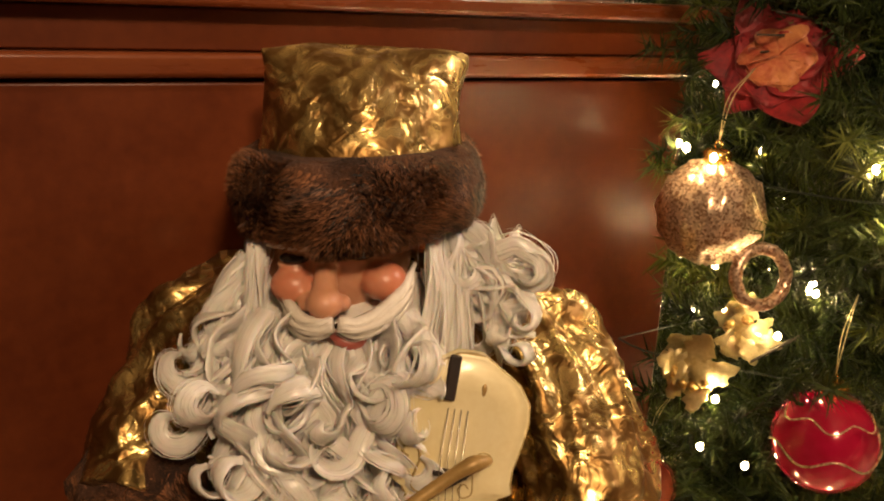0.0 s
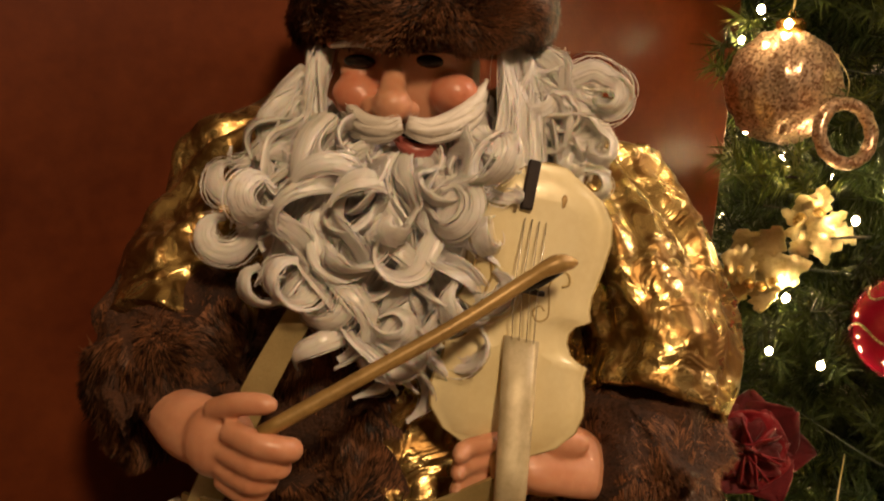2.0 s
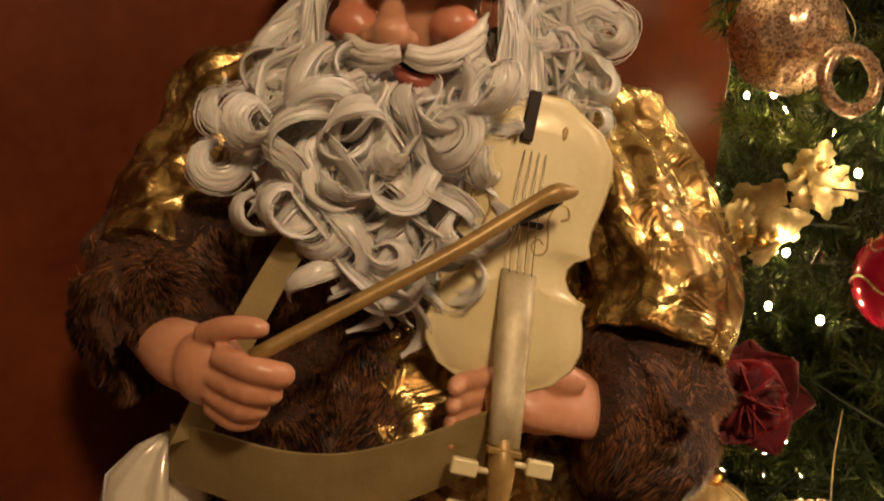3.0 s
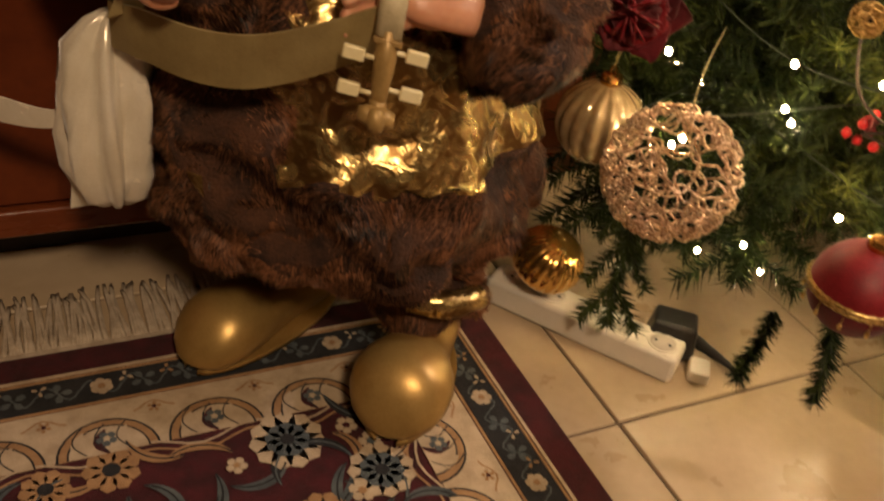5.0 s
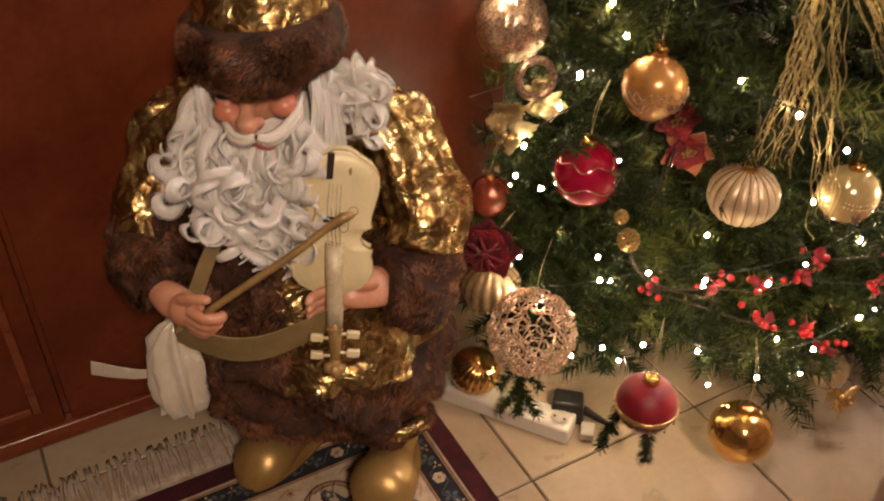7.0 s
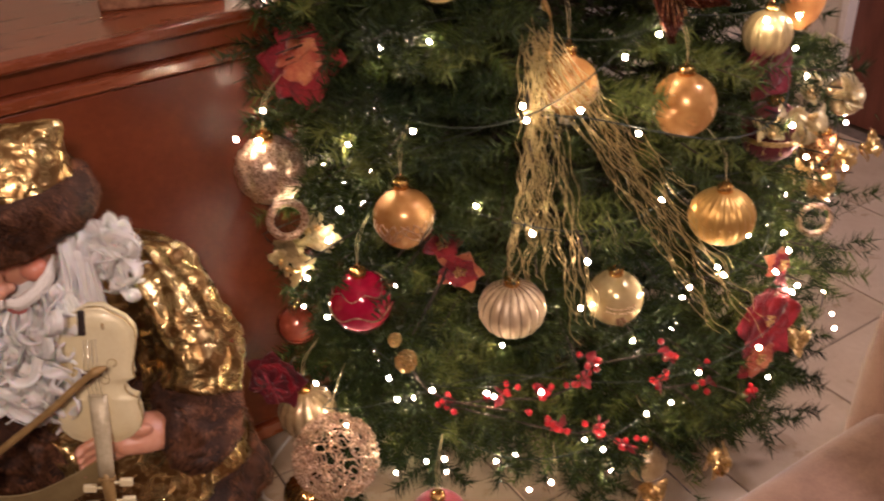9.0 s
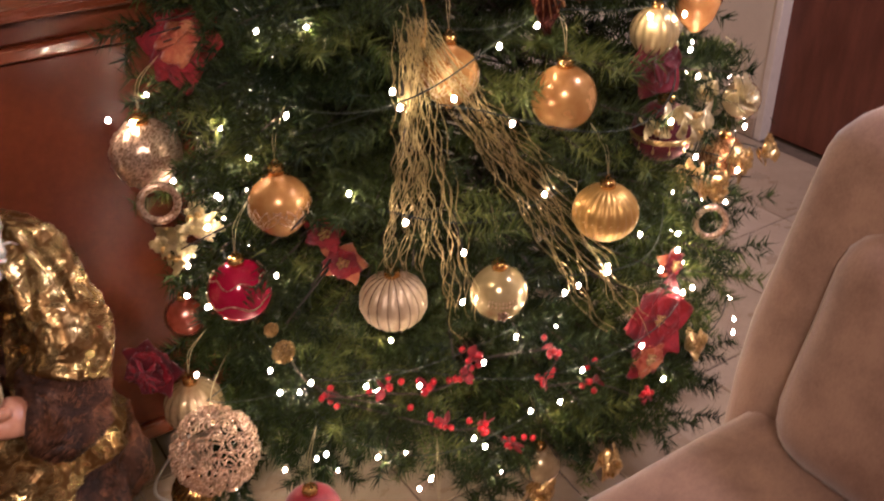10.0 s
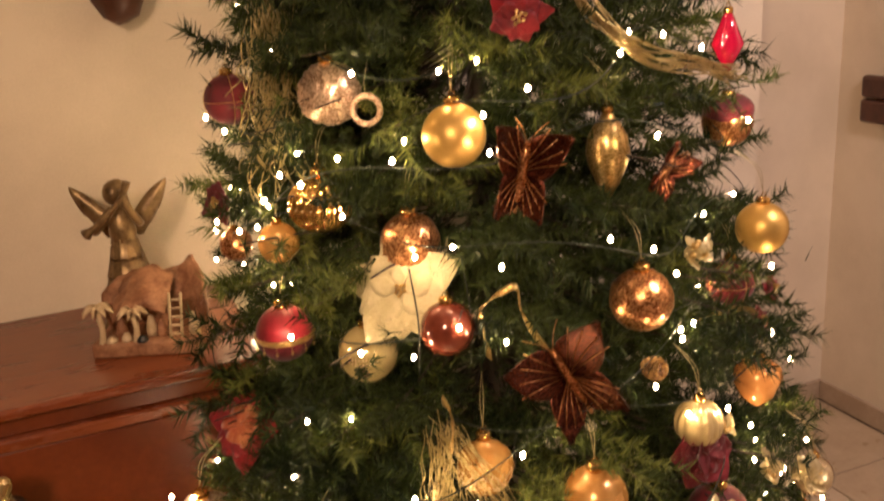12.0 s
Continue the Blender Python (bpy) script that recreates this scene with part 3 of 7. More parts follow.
part("moulding", boxes(((SX0 - 0.003, SY - 0.012, 0.902), (SX1 + 0.003, SY + 0.0215, 0.925)), bevel=0.005), M_WOODTOP, sb, "lighter rounded moulding strip")
part("base_rail", boxes(((SX0, SY - 0.008, 0.10), (SX1, SY + 0.0215, 0.136)), bevel=0.004), M_WOODTOP, sb)
# the plinth's colour holds the shade of the gap under the carcass
part("plinth", boxes(((SX0 + 0.05, SY + 0.11, 0.0), (SX1 - 0.05, Y1 - 0.02, 0.10)), bevel=0.001), M_DARK, sb, "recessed plinth, coloured near black for the shade under the sideboard")
for x0, x1 in ((0.158, 1.005), (-0.49, 0.148), (-1.09, -0.50)):
    d = part("door", boxes(((x0, SY, 0.140), (x1, SY + 0.021, 0.898)), bevel=0.003), M_WOOD, sb)
    if x1 < 0.2:
        part("panel_frame", boxes(((x0 + 0.03, SY - 0.007, 0.18), (x0 + 0.045, SY, 0.86)), ((x1 - 0.045, SY - 0.007, 0.18), (x1 - 0.03, SY, 0.86)),
                                  ((x0 + 0.045, SY - 0.007, 0.18), (x1 - 0.045, SY, 0.195)), ((x0 + 0.045, SY - 0.007, 0.845), (x1 - 0.045, SY, 0.86)), bevel=0.003), M_WOODTOP, d)

# ---- sofa ----
sofa = thing("sofa", (0, 0, 0), label="beige suede sofa with a loose back cushion", category="sofa")


def padded(lo, hi, bevel, swell):
    """A cushion block with rounded, slightly uneven faces."""
    bm = bmesh.new()
    box(bm, lo, hi, bevel, 0, 4)
    bmesh.ops.subdivide_edges(bm, edges=[e for e in bm.edges if e.calc_length() > 0.12], cuts=5, use_grid_fill=True)
    mid = (Vector(lo) + Vector(hi)) / 2
    half = (Vector(hi) - Vector(lo)) / 2
    for v in bm.verts:
        q = v.co - mid
        f = 1
        for a in range(3):
            f *= 1 - min(1, abs(q[a]) / half[a]) ** 4 * 0.5
        v.co += q.normalized() * swell * f + noise.noise_vector(v.co * 5) * 0.006
    smooth(bm)
    return bm


part("base", padded((0.99, -1.5, 0.06), (1.86, 0.52, 0.30), 0.03, 0.0), M_SOFA, sofa)
part("seat", padded((0.97, -1.5, 0.29), (1.56, 0.535, 0.50), 0.05, 0.012), M_SOFA, sofa)
bm = padded((1.475, -1.5, 0.28), (1.74, 0.585, 0.925), 0.06, 0.01)
for v in bm.verts:
    v.co.x += max(0, v.co.z - 0.48) * 0.17
    v.co.y -= max(0, v.co.z - 0.60) * 0.10
part("backrest", bm, M_SOFA, sofa)
bm = padded((-0.085, -0.33, 0.0), (0.085, 0.33, 0.33), 0.07, 0.02)
bmesh.ops.transform(bm, matrix=pose(1.475, 0.13, 0.49, 0, 17, 0), verts=bm.verts)
part("back_cushion", bm, M_SOFA, sofa)
for x, y in ((1.06, 0.42), (1.78, 0.42), (1.06, -1.4), (1.78, -1.4)):
    part("foot", boxes(((x - 0.03, y - 0.03, 0.0), (x + 0.03, y + 0.03, 0.065)), bevel=0.006), M_BOX, sofa)

# ---- festive doll: one mesh ----
GOLD, FURB, FURH, HAIR, HBASE, BROW, SKIN, CHEEK, LIP, EYE, BOOT, SATIN, STRAP = range(13)
DOLL_MATS = [M_BROCADE, M_FURSKIN, M_FUR, M_HAIR, M_HAIRBASE, M_BROW, M_SKIN, M_CHEEK, M_LIP, M_EYE, M_BOOT, M_SATIN, M_STRAP]
rnd = random.Random(11)
db = bmesh.new()


def lerp(table, z):
    """Values of a table of (z, a, b, ...) at z."""
    zs = [r[0] for r in table]
    return [float(np.interp(z, zs, [r[k] for r in table])) for k in range(1, len(table[0]))]


# torso and coat skirt: height, centre x, centre y, half width, half depth
TORSO = [(0.175, 0.045, 0.01, 0.165, 0.150), (0.21, 0.045, 0.00, 0.195, 0.180), (0.27, 0.045, 0.00, 0.205, 0.188), (0.34, 0.035, 0.00, 0.200, 0.178),
         (0.43, 0.02, 0.00, 0.180, 0.155), (0.52, 0.005, 0.01, 0.165, 0.130), (0.62, 0.0, 0.02, 0.160, 0.112), (0.68, 0.0, 0.03, 0.150, 0.098),
         (0.725, 0.0, 0.03, 0.125, 0.080), (0.76, 0.0, 0.03, 0.07, 0.06)]
NA, NZ = 96, 74
rings = []
for i in range(NZ):
    z = 0.175 + (0.76 - 0.175) * i / (NZ - 1)
    cx, cy, rx, ry = lerp(TORSO, z)
    ring = []
    for j in range(NA):
        w = 2 * math.pi * j / NA
        low = max(0.0, min(1.0, (0.50 - z) / 0.2))
        fold = 1 + low * (0.045 * math.sin(5 * w + 1.2) + 0.03 * math.sin(9 * w + 3 * z * 10)) + 0.015 * math.sin(3 * w - 14 * z)
        p = Vector((cx + rx * fold * math.cos(w), cy + ry * fold * math.sin(w), z))
        p += noise.noise_vector(p * 15) * 0.014 + noise.noise_vector(p * 40) * 0.005
        ring.append(p)
    rings.append(ring)


def coat_mat(i, j):
    p = rings[i][j]
    if p.z < 0.305 + 0.10 * max(0.0, p.x - 0.05) + 0.014 * math.sin(26 * p.x + 1.0):
        return FURB
    if p.y < 0.0 and -0.125 + 0.25 * max(0, 0.42 - p.z) < p.x < -0.025 and p.z < 0.60:
        return FURB
    if p.y < 0.0 and 0.075 < p.x < 0.11 and 0.46 < p.z < 0.62:
        return FURB
    if p.x < -0.10 and p.z < 0.44:
        return FURB
    return GOLD


loft(db, rings, coat_mat)

# trousers and fur-trimmed boot shafts
for (ax, ay), (bx, by) in (((0.0, 0.035), (-0.01, 0.02)), ((0.150, -0.045), (0.12, -0.02))):
    for z0, z1, r0, r1, mat in ((0.092, 0.20, 0.060, 0.080, FURB),):
        rr = []
        for q in range(9):
            u = q / 8
            c = Vector((ax + (bx - ax) * u, ay + (by - ay) * u, z0 + (z1 - z0) * u))
            rr.append([c + Vector((math.cos(w), math.sin(w), 0)) * (r0 + (r1 - r0) * u) * (1 + 0.10 * math.sin(u * 9)) + noise.noise_vector(c * 30 + Vector((w, 0, 0))) * 0.004 for w in (2 * math.pi * k / 28 for k in range(28))])
        loft(db, rr, mat)
tube(db, spline([(0.118, -0.112, 0.148), (0.160, -0.120, 0.146), (0.196, -0.100, 0.146)], 10), 0.016, 10, GOLD, True, 0.003, 0.9)


def boot(heel, toe, width):
    """A bulbous boot from heel to the toe ball's centre."""
    heel, toe = Vector((*heel, 0)), Vector((*toe, 0))
    d = (toe - heel).normalized()
    s = Vector((-d.y, d.x, 0))
    length = (toe - heel).length
    rr = []
    for u, w, h in ((-0.040, 0.010, 0.030), (-0.034, 0.030, 0.070), (-0.015, 0.040, 0.105), (0.015, 0.041, 0.110), (0.25 * length, 0.040, 0.098), (0.45 * length, 0.042, 0.092),
                    (0.62 * length, 0.048, 0.098), (0.80 * length, 0.056, 0.106), (length, 0.060, 0.108), (length + 0.018, 0.058, 0.102), (length + 0.034, 0.050, 0.088),
                    (length + 0.047, 0.036, 0.068), (length + 0.055, 0.018, 0.045), (length + 0.057, 0.004, 0.034)):
        c = heel + d * u
        w, h = w * width, h * (0.15 + 0.85 * width)
        lo = 0.012 if u < length + 0.04 else 0.012 + (u - length - 0.04) * 0.9
        ring = []
        for k in range(28):
            a = 2 * math.pi * k / 28
            zz = (h + lo) / 2 + (h - lo) / 2 * math.sin(a)
            ring.append(c + s * w * math.copysign(abs(math.cos(a)) ** (0.75 if math.sin(a) < 0 else 1), math.cos(a)) + Vector((0, 0, zz)))
        rr.append(ring)
    loft(db, rr, BOOT)
    sole = [[c2 + Vector((0, 0, z)) for c2 in [heel + d * (uu) + s * ww for uu, ww in
             [(-0.036 + 0.0, 0.0)] + [(length * 0.5 + (length * 0.5 + 0.052) * math.cos(a), 0.053 * width * math.sin(a)) for a in (2 * math.pi * k / 26 for k in range(1, 26))]]] for z in (0.009, 0.016)]
    loft(db, sole, BOOT)


boot((0.010, 0.045), (-0.082, -0.058), 0.83)
boot((0.155, -0.045), (0.121, -0.148), 0.96)


def sleeve(path, radii, n=60, sides=72, crease=0.004, mat=GOLD, folds=0.0, nf=6, twist=3.0, hem=0.0):
    """A cloth tube with sharp-ridged folds that run along it; hem: how far its end turns back inside."""
    pts = spline(path, n)
    rad = np.interp(np.linspace(0, 1, n), np.linspace(0, 1, len(radii)), radii)
    fr = frames(pts)
    rr = []
    for i, (p, d, a, b) in enumerate(fr):
        u = i / (n - 1)
        ring = []
        for k in range(sides):
            w = 2 * math.pi * k / sides
            out = a * math.cos(w) + b * math.sin(w)
            drift = noise.noise(p * 9 + out * 1.3)
            ridge = 0.55 - abs(math.sin(nf * w / 2 + twist * u + 1.6 * drift)) ** 0.75
            ridge += 0.6 * (0.5 - abs(math.sin((nf + 5) * w / 2 - 1.7 * twist * u + 2.2 * drift)))
            q = p + out * rad[i] * (1 + folds * ridge * (0.35 + 0.65 * math.sin(math.pi * min(1, 0.2 + u))))
            q += noise.noise_vector(q * 15) * crease * 1.6 + noise.noise_vector(q * 44) * crease * 0.5
            ring.append(q)
        rr.append(ring)
    if hem:
        p, d = fr[-1][0], fr[-1][1]
        rr.append([q + (p - q) * 0.05 + d * 0.004 for q in rr[-1]])
        rr.append([q + (p - q) * 0.12 for q in rr[-2]])
        rr.append([p + (q - p) * 0.80 - d * hem for q in rr[-3]])
        rr.append([p + (q - p) * 0.30 - d * hem * 1.4 for q in rr[-4]])
    loft(db, rr, mat)


sleeve([(-0.090, 0.030, 0.700), (-0.140, 0.022, 0.678), (-0.162, 0.0, 0.630), (-0.183, -0.032, 0.582), (-0.192, -0.065, 0.548)], [0.045, 0.050, 0.052, 0.056, 0.054], folds=0.28, nf=4, twist=3.4)
# a pressed pleat that stands up at the shoulder
rr = []
for p, q in zip(spline([(-0.085, 0.0, 0.730), (-0.140, 0.012, 0.724), (-0.182, 0.010, 0.716), (-0.206, 0.004, 0.664), (-0.186, -0.022, 0.636)], 22), spline([(-0.085, 0.0, 0.690), (-0.125, 0.0, 0.685), (-0.140, -0.012, 0.672), (-0.150, -0.03, 0.650), (-0.160, -0.04, 0.625)], 22)):
    mid = p.lerp(q, 0.5) + Vector((0.006, 0.016, 0))
    rr.append([p, p.lerp(q, 0.12) + Vector((0.004, -0.005, -0.002)), mid + Vector((0, -0.010, 0)), q, q + Vector((0, 0.03, 0)), mid + Vector((0, 0.02, 0)), p + Vector((0, 0.008, -0.002))])
loft(db, rr, GOLD)
sleeve([(0.085, 0.030, 0.700), (0.148, 0.015, 0.675), (0.192, -0.030, 0.615), (0.205, -0.060, 0.558), (0.193, -0.090, 0.515)], [0.045, 0.055, 0.062, 0.064, 0.061], folds=0.34, nf=5, twist=2.4, hem=0.02)
# fur cuffs
sleeve([(-0.176, -0.025, 0.580), (-0.184, -0.065, 0.550), (-0.187, -0.098, 0.522), (-0.182, -0.120, 0.503)], [0.046, 0.049, 0.048, 0.042], 26, 48, 0.008, FURB, hem=0.03)
sleeve([(0.206, -0.060, 0.540), (0.190, -0.095, 0.490), (0.170, -0.120, 0.455), (0.155, -0.132, 0.425)], [0.050, 0.058, 0.055, 0.036], 26, 48, 0.008, FURB)


def fused(shapes, voxel, rounds):
    """Overlapping shapes melted into one smooth skin."""
    ob = new("skin", mesh_of(shapes, "skin", M_SKIN))
    mod = ob.modifiers.new("fuse", "REMESH")
    mod.mode, mod.voxel_size = "VOXEL", voxel
    me = bpy.data.meshes.new_from_object(ob.evaluated_get(bpy.context.evaluated_depsgraph_get()))
    bm = bmesh.new()
    bm.from_mesh(me)
    for _ in range(rounds):
        bmesh.ops.smooth_vert(bm, verts=bm.verts, factor=0.5, use_axis_x=True, use_axis_y=True, use_axis_z=True)
    old = ob.data
    bpy.data.objects.remove(ob)
    bpy.data.meshes.remove(old)
    bpy.data.meshes.remove(me)
    return bm


def pour(bm, mat):
    """Add a finished skin to the doll; mat: an index, or a function of a face's centre."""
    twin = {v: db.verts.new(v.co) for v in bm.verts}
    for f in bm.faces:
        g = db.faces.new([twin[v] for v in f.verts])
        g.smooth, g.material_index = True, mat(f.calc_center_median()) if callable(mat) else mat
    bm.free()


# head and face, turned a little aside and down
NOSE, CHEEKS = Vector((-0.031, -0.097, 0.7405)), (Vector((-0.056, -0.068, 0.7455)), Vector((0.017, -0.073, 0.7515)))
hb = bmesh.new()
blob(hb, (-0.020, -0.014, 0.768), (0.064, 0.064, 0.080), 0, 32)
blob(hb, NOSE, (0.0150, 0.0165, 0.0135), 0, 20)
tube(hb, spline([(-0.029, -0.066, 0.784), (-0.030, -0.078, 0.766), (-0.031, -0.092, 0.748)], 8), [0.006, 0.0065, 0.007, 0.0075, 0.0085, 0.0095, 0.0105, 0.011], 14)
for s, cheek in zip((-1, 1), CHEEKS):
    blob(hb, NOSE + Vector((s * 0.0135, 0.009, -0.003)), (0.0085, 0.0095, 0.0078), 0, 14)
    blob(hb, cheek, (0.0195, 0.0180, 0.0165), 0, 24)
    tube(hb, spline([(-0.029 + s * 0.008, -0.074, 0.785), (-0.029 + s * 0.026, -0.076, 0.790 + 0.003 * s), (-0.029 + s * 0.050, -0.058, 0.787 + 0.003 * s)], 8), 0.0062, 10)
    blob(hb, (-0.029 + s * 0.026, -0.066, 0.7655 + 0.002 * s), (0.016, 0.010, 0.006), 0, 14)
blob(hb, (-0.012, -0.078, 0.706), (0.018, 0.012, 0.010), 0, 18)
pour(fused(hb, 0.0021, 5), lambda c: CHEEK if min((c - q).length for q in CHEEKS) < 0.0195 or (c - NOSE).length < 0.012 else SKIN)
for s in (-1, 1):
    blob(db, (-0.030 + s * 0.0255, -0.0735, 0.7725 + 0.002 * s), (0.0120, 0.006, 0.0055), EYE, 16)
    tube(db, spline([(-0.030 + s * 0.012, -0.086, 0.783 + 0.002 * s), (-0.030 + s * 0.028, -0.085, 0.7865 + 0.003 * s), (-0.030 + s * 0.048, -0.071, 0.782 + 0.003 * s)], 10), [0.001, 0.003, 0.0036, 0.004, 0.004, 0.004, 0.0036, 0.003, 0.002, 0.001], 8, BROW, True, 0.002)
# parted lips with a dark gap
tube(db, spline([(-0.031, -0.090, 0.722), (-0.020, -0.101, 0.712), (-0.009, -0.102, 0.7085), (0.003, -0.098, 0.713), (0.010, -0.086, 0.723)], 12), [0.0015, 0.003, 0.0042, 0.005, 0.0055, 0.0058, 0.0058, 0.0054, 0.005, 0.004, 0.003, 0.0015], 10, LIP)
blob(db, (-0.011, -0.094, 0.7180), (0.0145, 0.006, 0.0065), EYE, 16)


def strands(path, n_out, count, spread, radius, mat, flat=0.45, sides=3):
    """A lock: a flattened, finely ridged band of hair and a few loose strands along one path."""
    base = spline(path, n_out)
    fr = frames(base)
    m, ph0 = 22, rnd.uniform(0, 6)
    thin = flat if mat == BROW else 0.30
    ridge = [rnd.uniform(0.84, 0.98) if k % 2 else rnd.uniform(0.96, 1.08) for k in range(m)]

    def spot(i, w, far, jog=0.0):
        p, d, a, b = fr[i]
        u = i / (n_out - 1)
        k = (0.50 + 0.50 * math.sin(math.pi * min(1, 0.12 + u * 0.80))) * (1 if u < 0.86 else max(0.25, (1 - u) / 0.14))
        tw = 0.7 * math.sin(u * 4 + ph0)
        a2, b2 = a * math.cos(tw) + b * math.sin(tw), b * math.cos(tw) - a * math.sin(tw)
        return p + a2 * (math.cos(w) * spread * far * k + jog) + b2 * (math.sin(w) * spread * thin * far * k + jog * 0.6), (a2 * -math.sin(w) + b2 * math.cos(w) * thin).normalized()

    if mat == BROW:
        loft(db, [[spot(i, 2 * math.pi * q / m, ridge[q])[0] for q in range(m)] for i in range(n_out)], mat)
    else:
        loft(db, [[spot(i, 2 * math.pi * q / 12, 0.72)[0] for q in range(12)] for i in range(n_out)], HBASE)
    for c in range(count * (5 if mat == BROW else 8)):
        w = rnd.uniform(0, 2 * math.pi)
        stray = rnd.random() < 0.14
        far = rnd.uniform(1.1, 1.7) if stray else rnd.gauss(0.92, 0.09)
        ph, wave, wd = rnd.uniform(0, 6), rnd.uniform(0.0003, 0.0009) * (2.2 if stray else 1), rnd.uniform(0.00030, 0.00062) * (0.7 if stray else 1)
        rows = []
        for i in range(n_out):
            q, e = spot(i, w + 0.25 * math.sin(i * 0.2 + ph), far, wave * math.sin(i * 0.4 + ph))
            rows.append((db.verts.new(q + e * wd), db.verts.new(q - e * wd)))
        for (a0, a1), (b0, b1) in zip(rows, rows[1:]):
            f = db.faces.new((a0, a1, b1, b0))
            f.material_index, f.smooth = mat, True



# moustache
for s, line in ((-1, [(-0.024, -0.112, 0.727), (-0.036, -0.110, 0.7225), (-0.050, -0.101, 0.7225), (-0.066, -0.074, 0.733)]),
                (1, [(-0.020, -0.113, 0.728), (-0.006, -0.112, 0.724), (0.012, -0.104, 0.7285), (0.031, -0.088, 0.7400), (0.043, -0.066, 0.755)])):
    for lift in (0.0045, 0.0, -0.004):
        strands([(x, y + abs(lift) * 0.5, z + lift * (0.5 + 0.4 * q)) for q, (x, y, z) in enumerate(line)], 14, 5, 0.0058, 0.0015, BROW, 0.9, 5)

# beard body under the curls
rr = []
for z, cx, rx, y0, ry in ((0.745, -0.012, 0.066, -0.015, 0.035), (0.730, -0.014, 0.078, -0.025, 0.040), (0.709, -0.016, 0.090, -0.042, 0.047), (0.685, -0.022, 0.102, -0.055, 0.052), (0.650, -0.026, 0.104, -0.065, 0.050), (0.615, -0.026, 0.092, -0.075, 0.045), (0.585, -0.022, 0.066, -0.082, 0.036), (0.560, -0.016, 0.034, -0.088, 0.024), (0.548, -0.014, 0.008, -0.090, 0.010)):
    rr.append([Vector((cx + rx * math.cos(w), y0 + ry * math.sin(w), z)) + noise.noise_vector(Vector((math.cos(w) * rx, math.sin(w) * ry, z)) * 40) * 0.004 for w in (2 * math.pi * k / 40 for k in range(40))])
loft(db, rr[::-1], HBASE)


def lock(start, end, curl, side, turns=1.35, count=11, spread=0.0075, radius=0.0010, face=(0, -1, 0), mat=HAIR):
    """A lock that flows from start to end and rolls into a ringlet."""
    start, end = Vector(start), Vector(end)
    face = (Vector(face) + Vector((rnd.gauss(0, 0.42), 0, rnd.gauss(0, 0.34)))).normalized()
    deep, tight = rnd.uniform(0.008, 0.022), rnd.uniform(0.0, 0.22)
    if rnd.random() < 0.52:
        # a loose corkscrew instead of a rolled end
        d = (end - start).normalized()
        across = d.cross(face).normalized() * side
        out = across.cross(d).normalized()
        reach = (end - start).length + curl * 1.6
        pts, ph, wind = [], rnd.uniform(0, 6.28), rnd.uniform(1.2, 1.9)
        for q in range(15):
            u = q / 14
            a = ph + 2 * math.pi * wind * u
            grow = curl * 0.85 * min(1, u * 2.2)
            pts.append(start + d * reach * u + across * grow * math.cos(a) + out * (grow * 0.8 * math.sin(a) - 0.004 + 0.010 * math.sin(u * math.pi)) * (1 if out.y > 0 else -1) * -1)
        strands(pts, 34, count, spread, radius, mat, 0.5)
        return
    d = (end - start).normalized()
    across = d.cross(face).normalized() * side
    pts = []
    for q in range(5):
        u = q / 5
        pts.append(start.lerp(end, u) + across * math.sin(u * math.pi * 1.6) * curl * 0.55 + face * math.sin(u * math.pi) * 0.010)
    centre = end + across * curl
    steps = int(8 * turns)
    for q in range(steps + 1):
        a = 2 * math.pi * turns * q / steps
        r = curl * (1 - tight * q / steps)
        pts.append(centre - across * r * math.cos(a) + d * r * math.sin(a) + face * (0.004 + deep * q / steps))
    strands(pts, 30, count, spread, radius, mat, 0.5)


def beard_y(x, z):
    return -0.112 - 0.016 * (1 - min(1, abs(x + 0.02) / 0.12) ** 2) - (0.70 - z) * 0.05


for zz, x0, x1, n in ((0.690, -0.085, 0.060, 7), (0.662, -0.118, 0.074, 9), (0.640, -0.110, 0.068, 9), (0.618, -0.108, 0.062, 9), (0.596, -0.098, 0.048, 8), (0.576, -0.085, 0.036, 6), (0.556, -0.050, 0.016, 4)):
    for q in range(n):
        x = x0 + (x1 - x0) * (q + 0.5 + rnd.uniform(-0.25, 0.25)) / n
        z = zz + rnd.uniform(-0.008, 0.008)
        e = (x, beard_y(x, z) + rnd.uniform(-0.006, 0.006), z)
        top = min(z + rnd.uniform(0.055, 0.085), 0.708 if abs(x + 0.015) < 0.050 else 0.730)
        st = (-0.018 + (x + 0.018) * rnd.uniform(0.62, 0.80), beard_y(x, z + 0.07) + 0.032, top)
        if q == 0 and zz < 0.65:
            st = (x + 0.004, e[1] + 0.02, z + 0.05)
        lock(st, e, rnd.uniform(0.012, 0.021), rnd.choice((-1, 1)), rnd.uniform(0.50, 0.88), 12, rnd.uniform(0.0075, 0.0110))
# smoother locks that fall from the moustache and cheeks
for q in range(26):
    x = -0.075 + 0.125 * q / 25
    bow = (x + 0.012) * 0.35
    near = max(0.0, 1 - abs(x + 0.012) / 0.034)
    strands([(x * 0.85, -0.066 - 0.010 * near, 0.724 - 0.012 * near), (x + bow * 0.4, -0.094, 0.698 - 0.006 * near), (x + bow * 0.8 + rnd.uniform(-0.008, 0.008), -0.112, 0.668), (x + bow * 1.2 + rnd.uniform(-0.018, 0.018), -0.116, rnd.uniform(0.615, 0.645)), (x + bow * 1.5 + rnd.uniform(-0.03, 0.03), -0.110, rnd.uniform(0.59, 0.62))], 16, 9, 0.0062, 0.0009, HAIR)
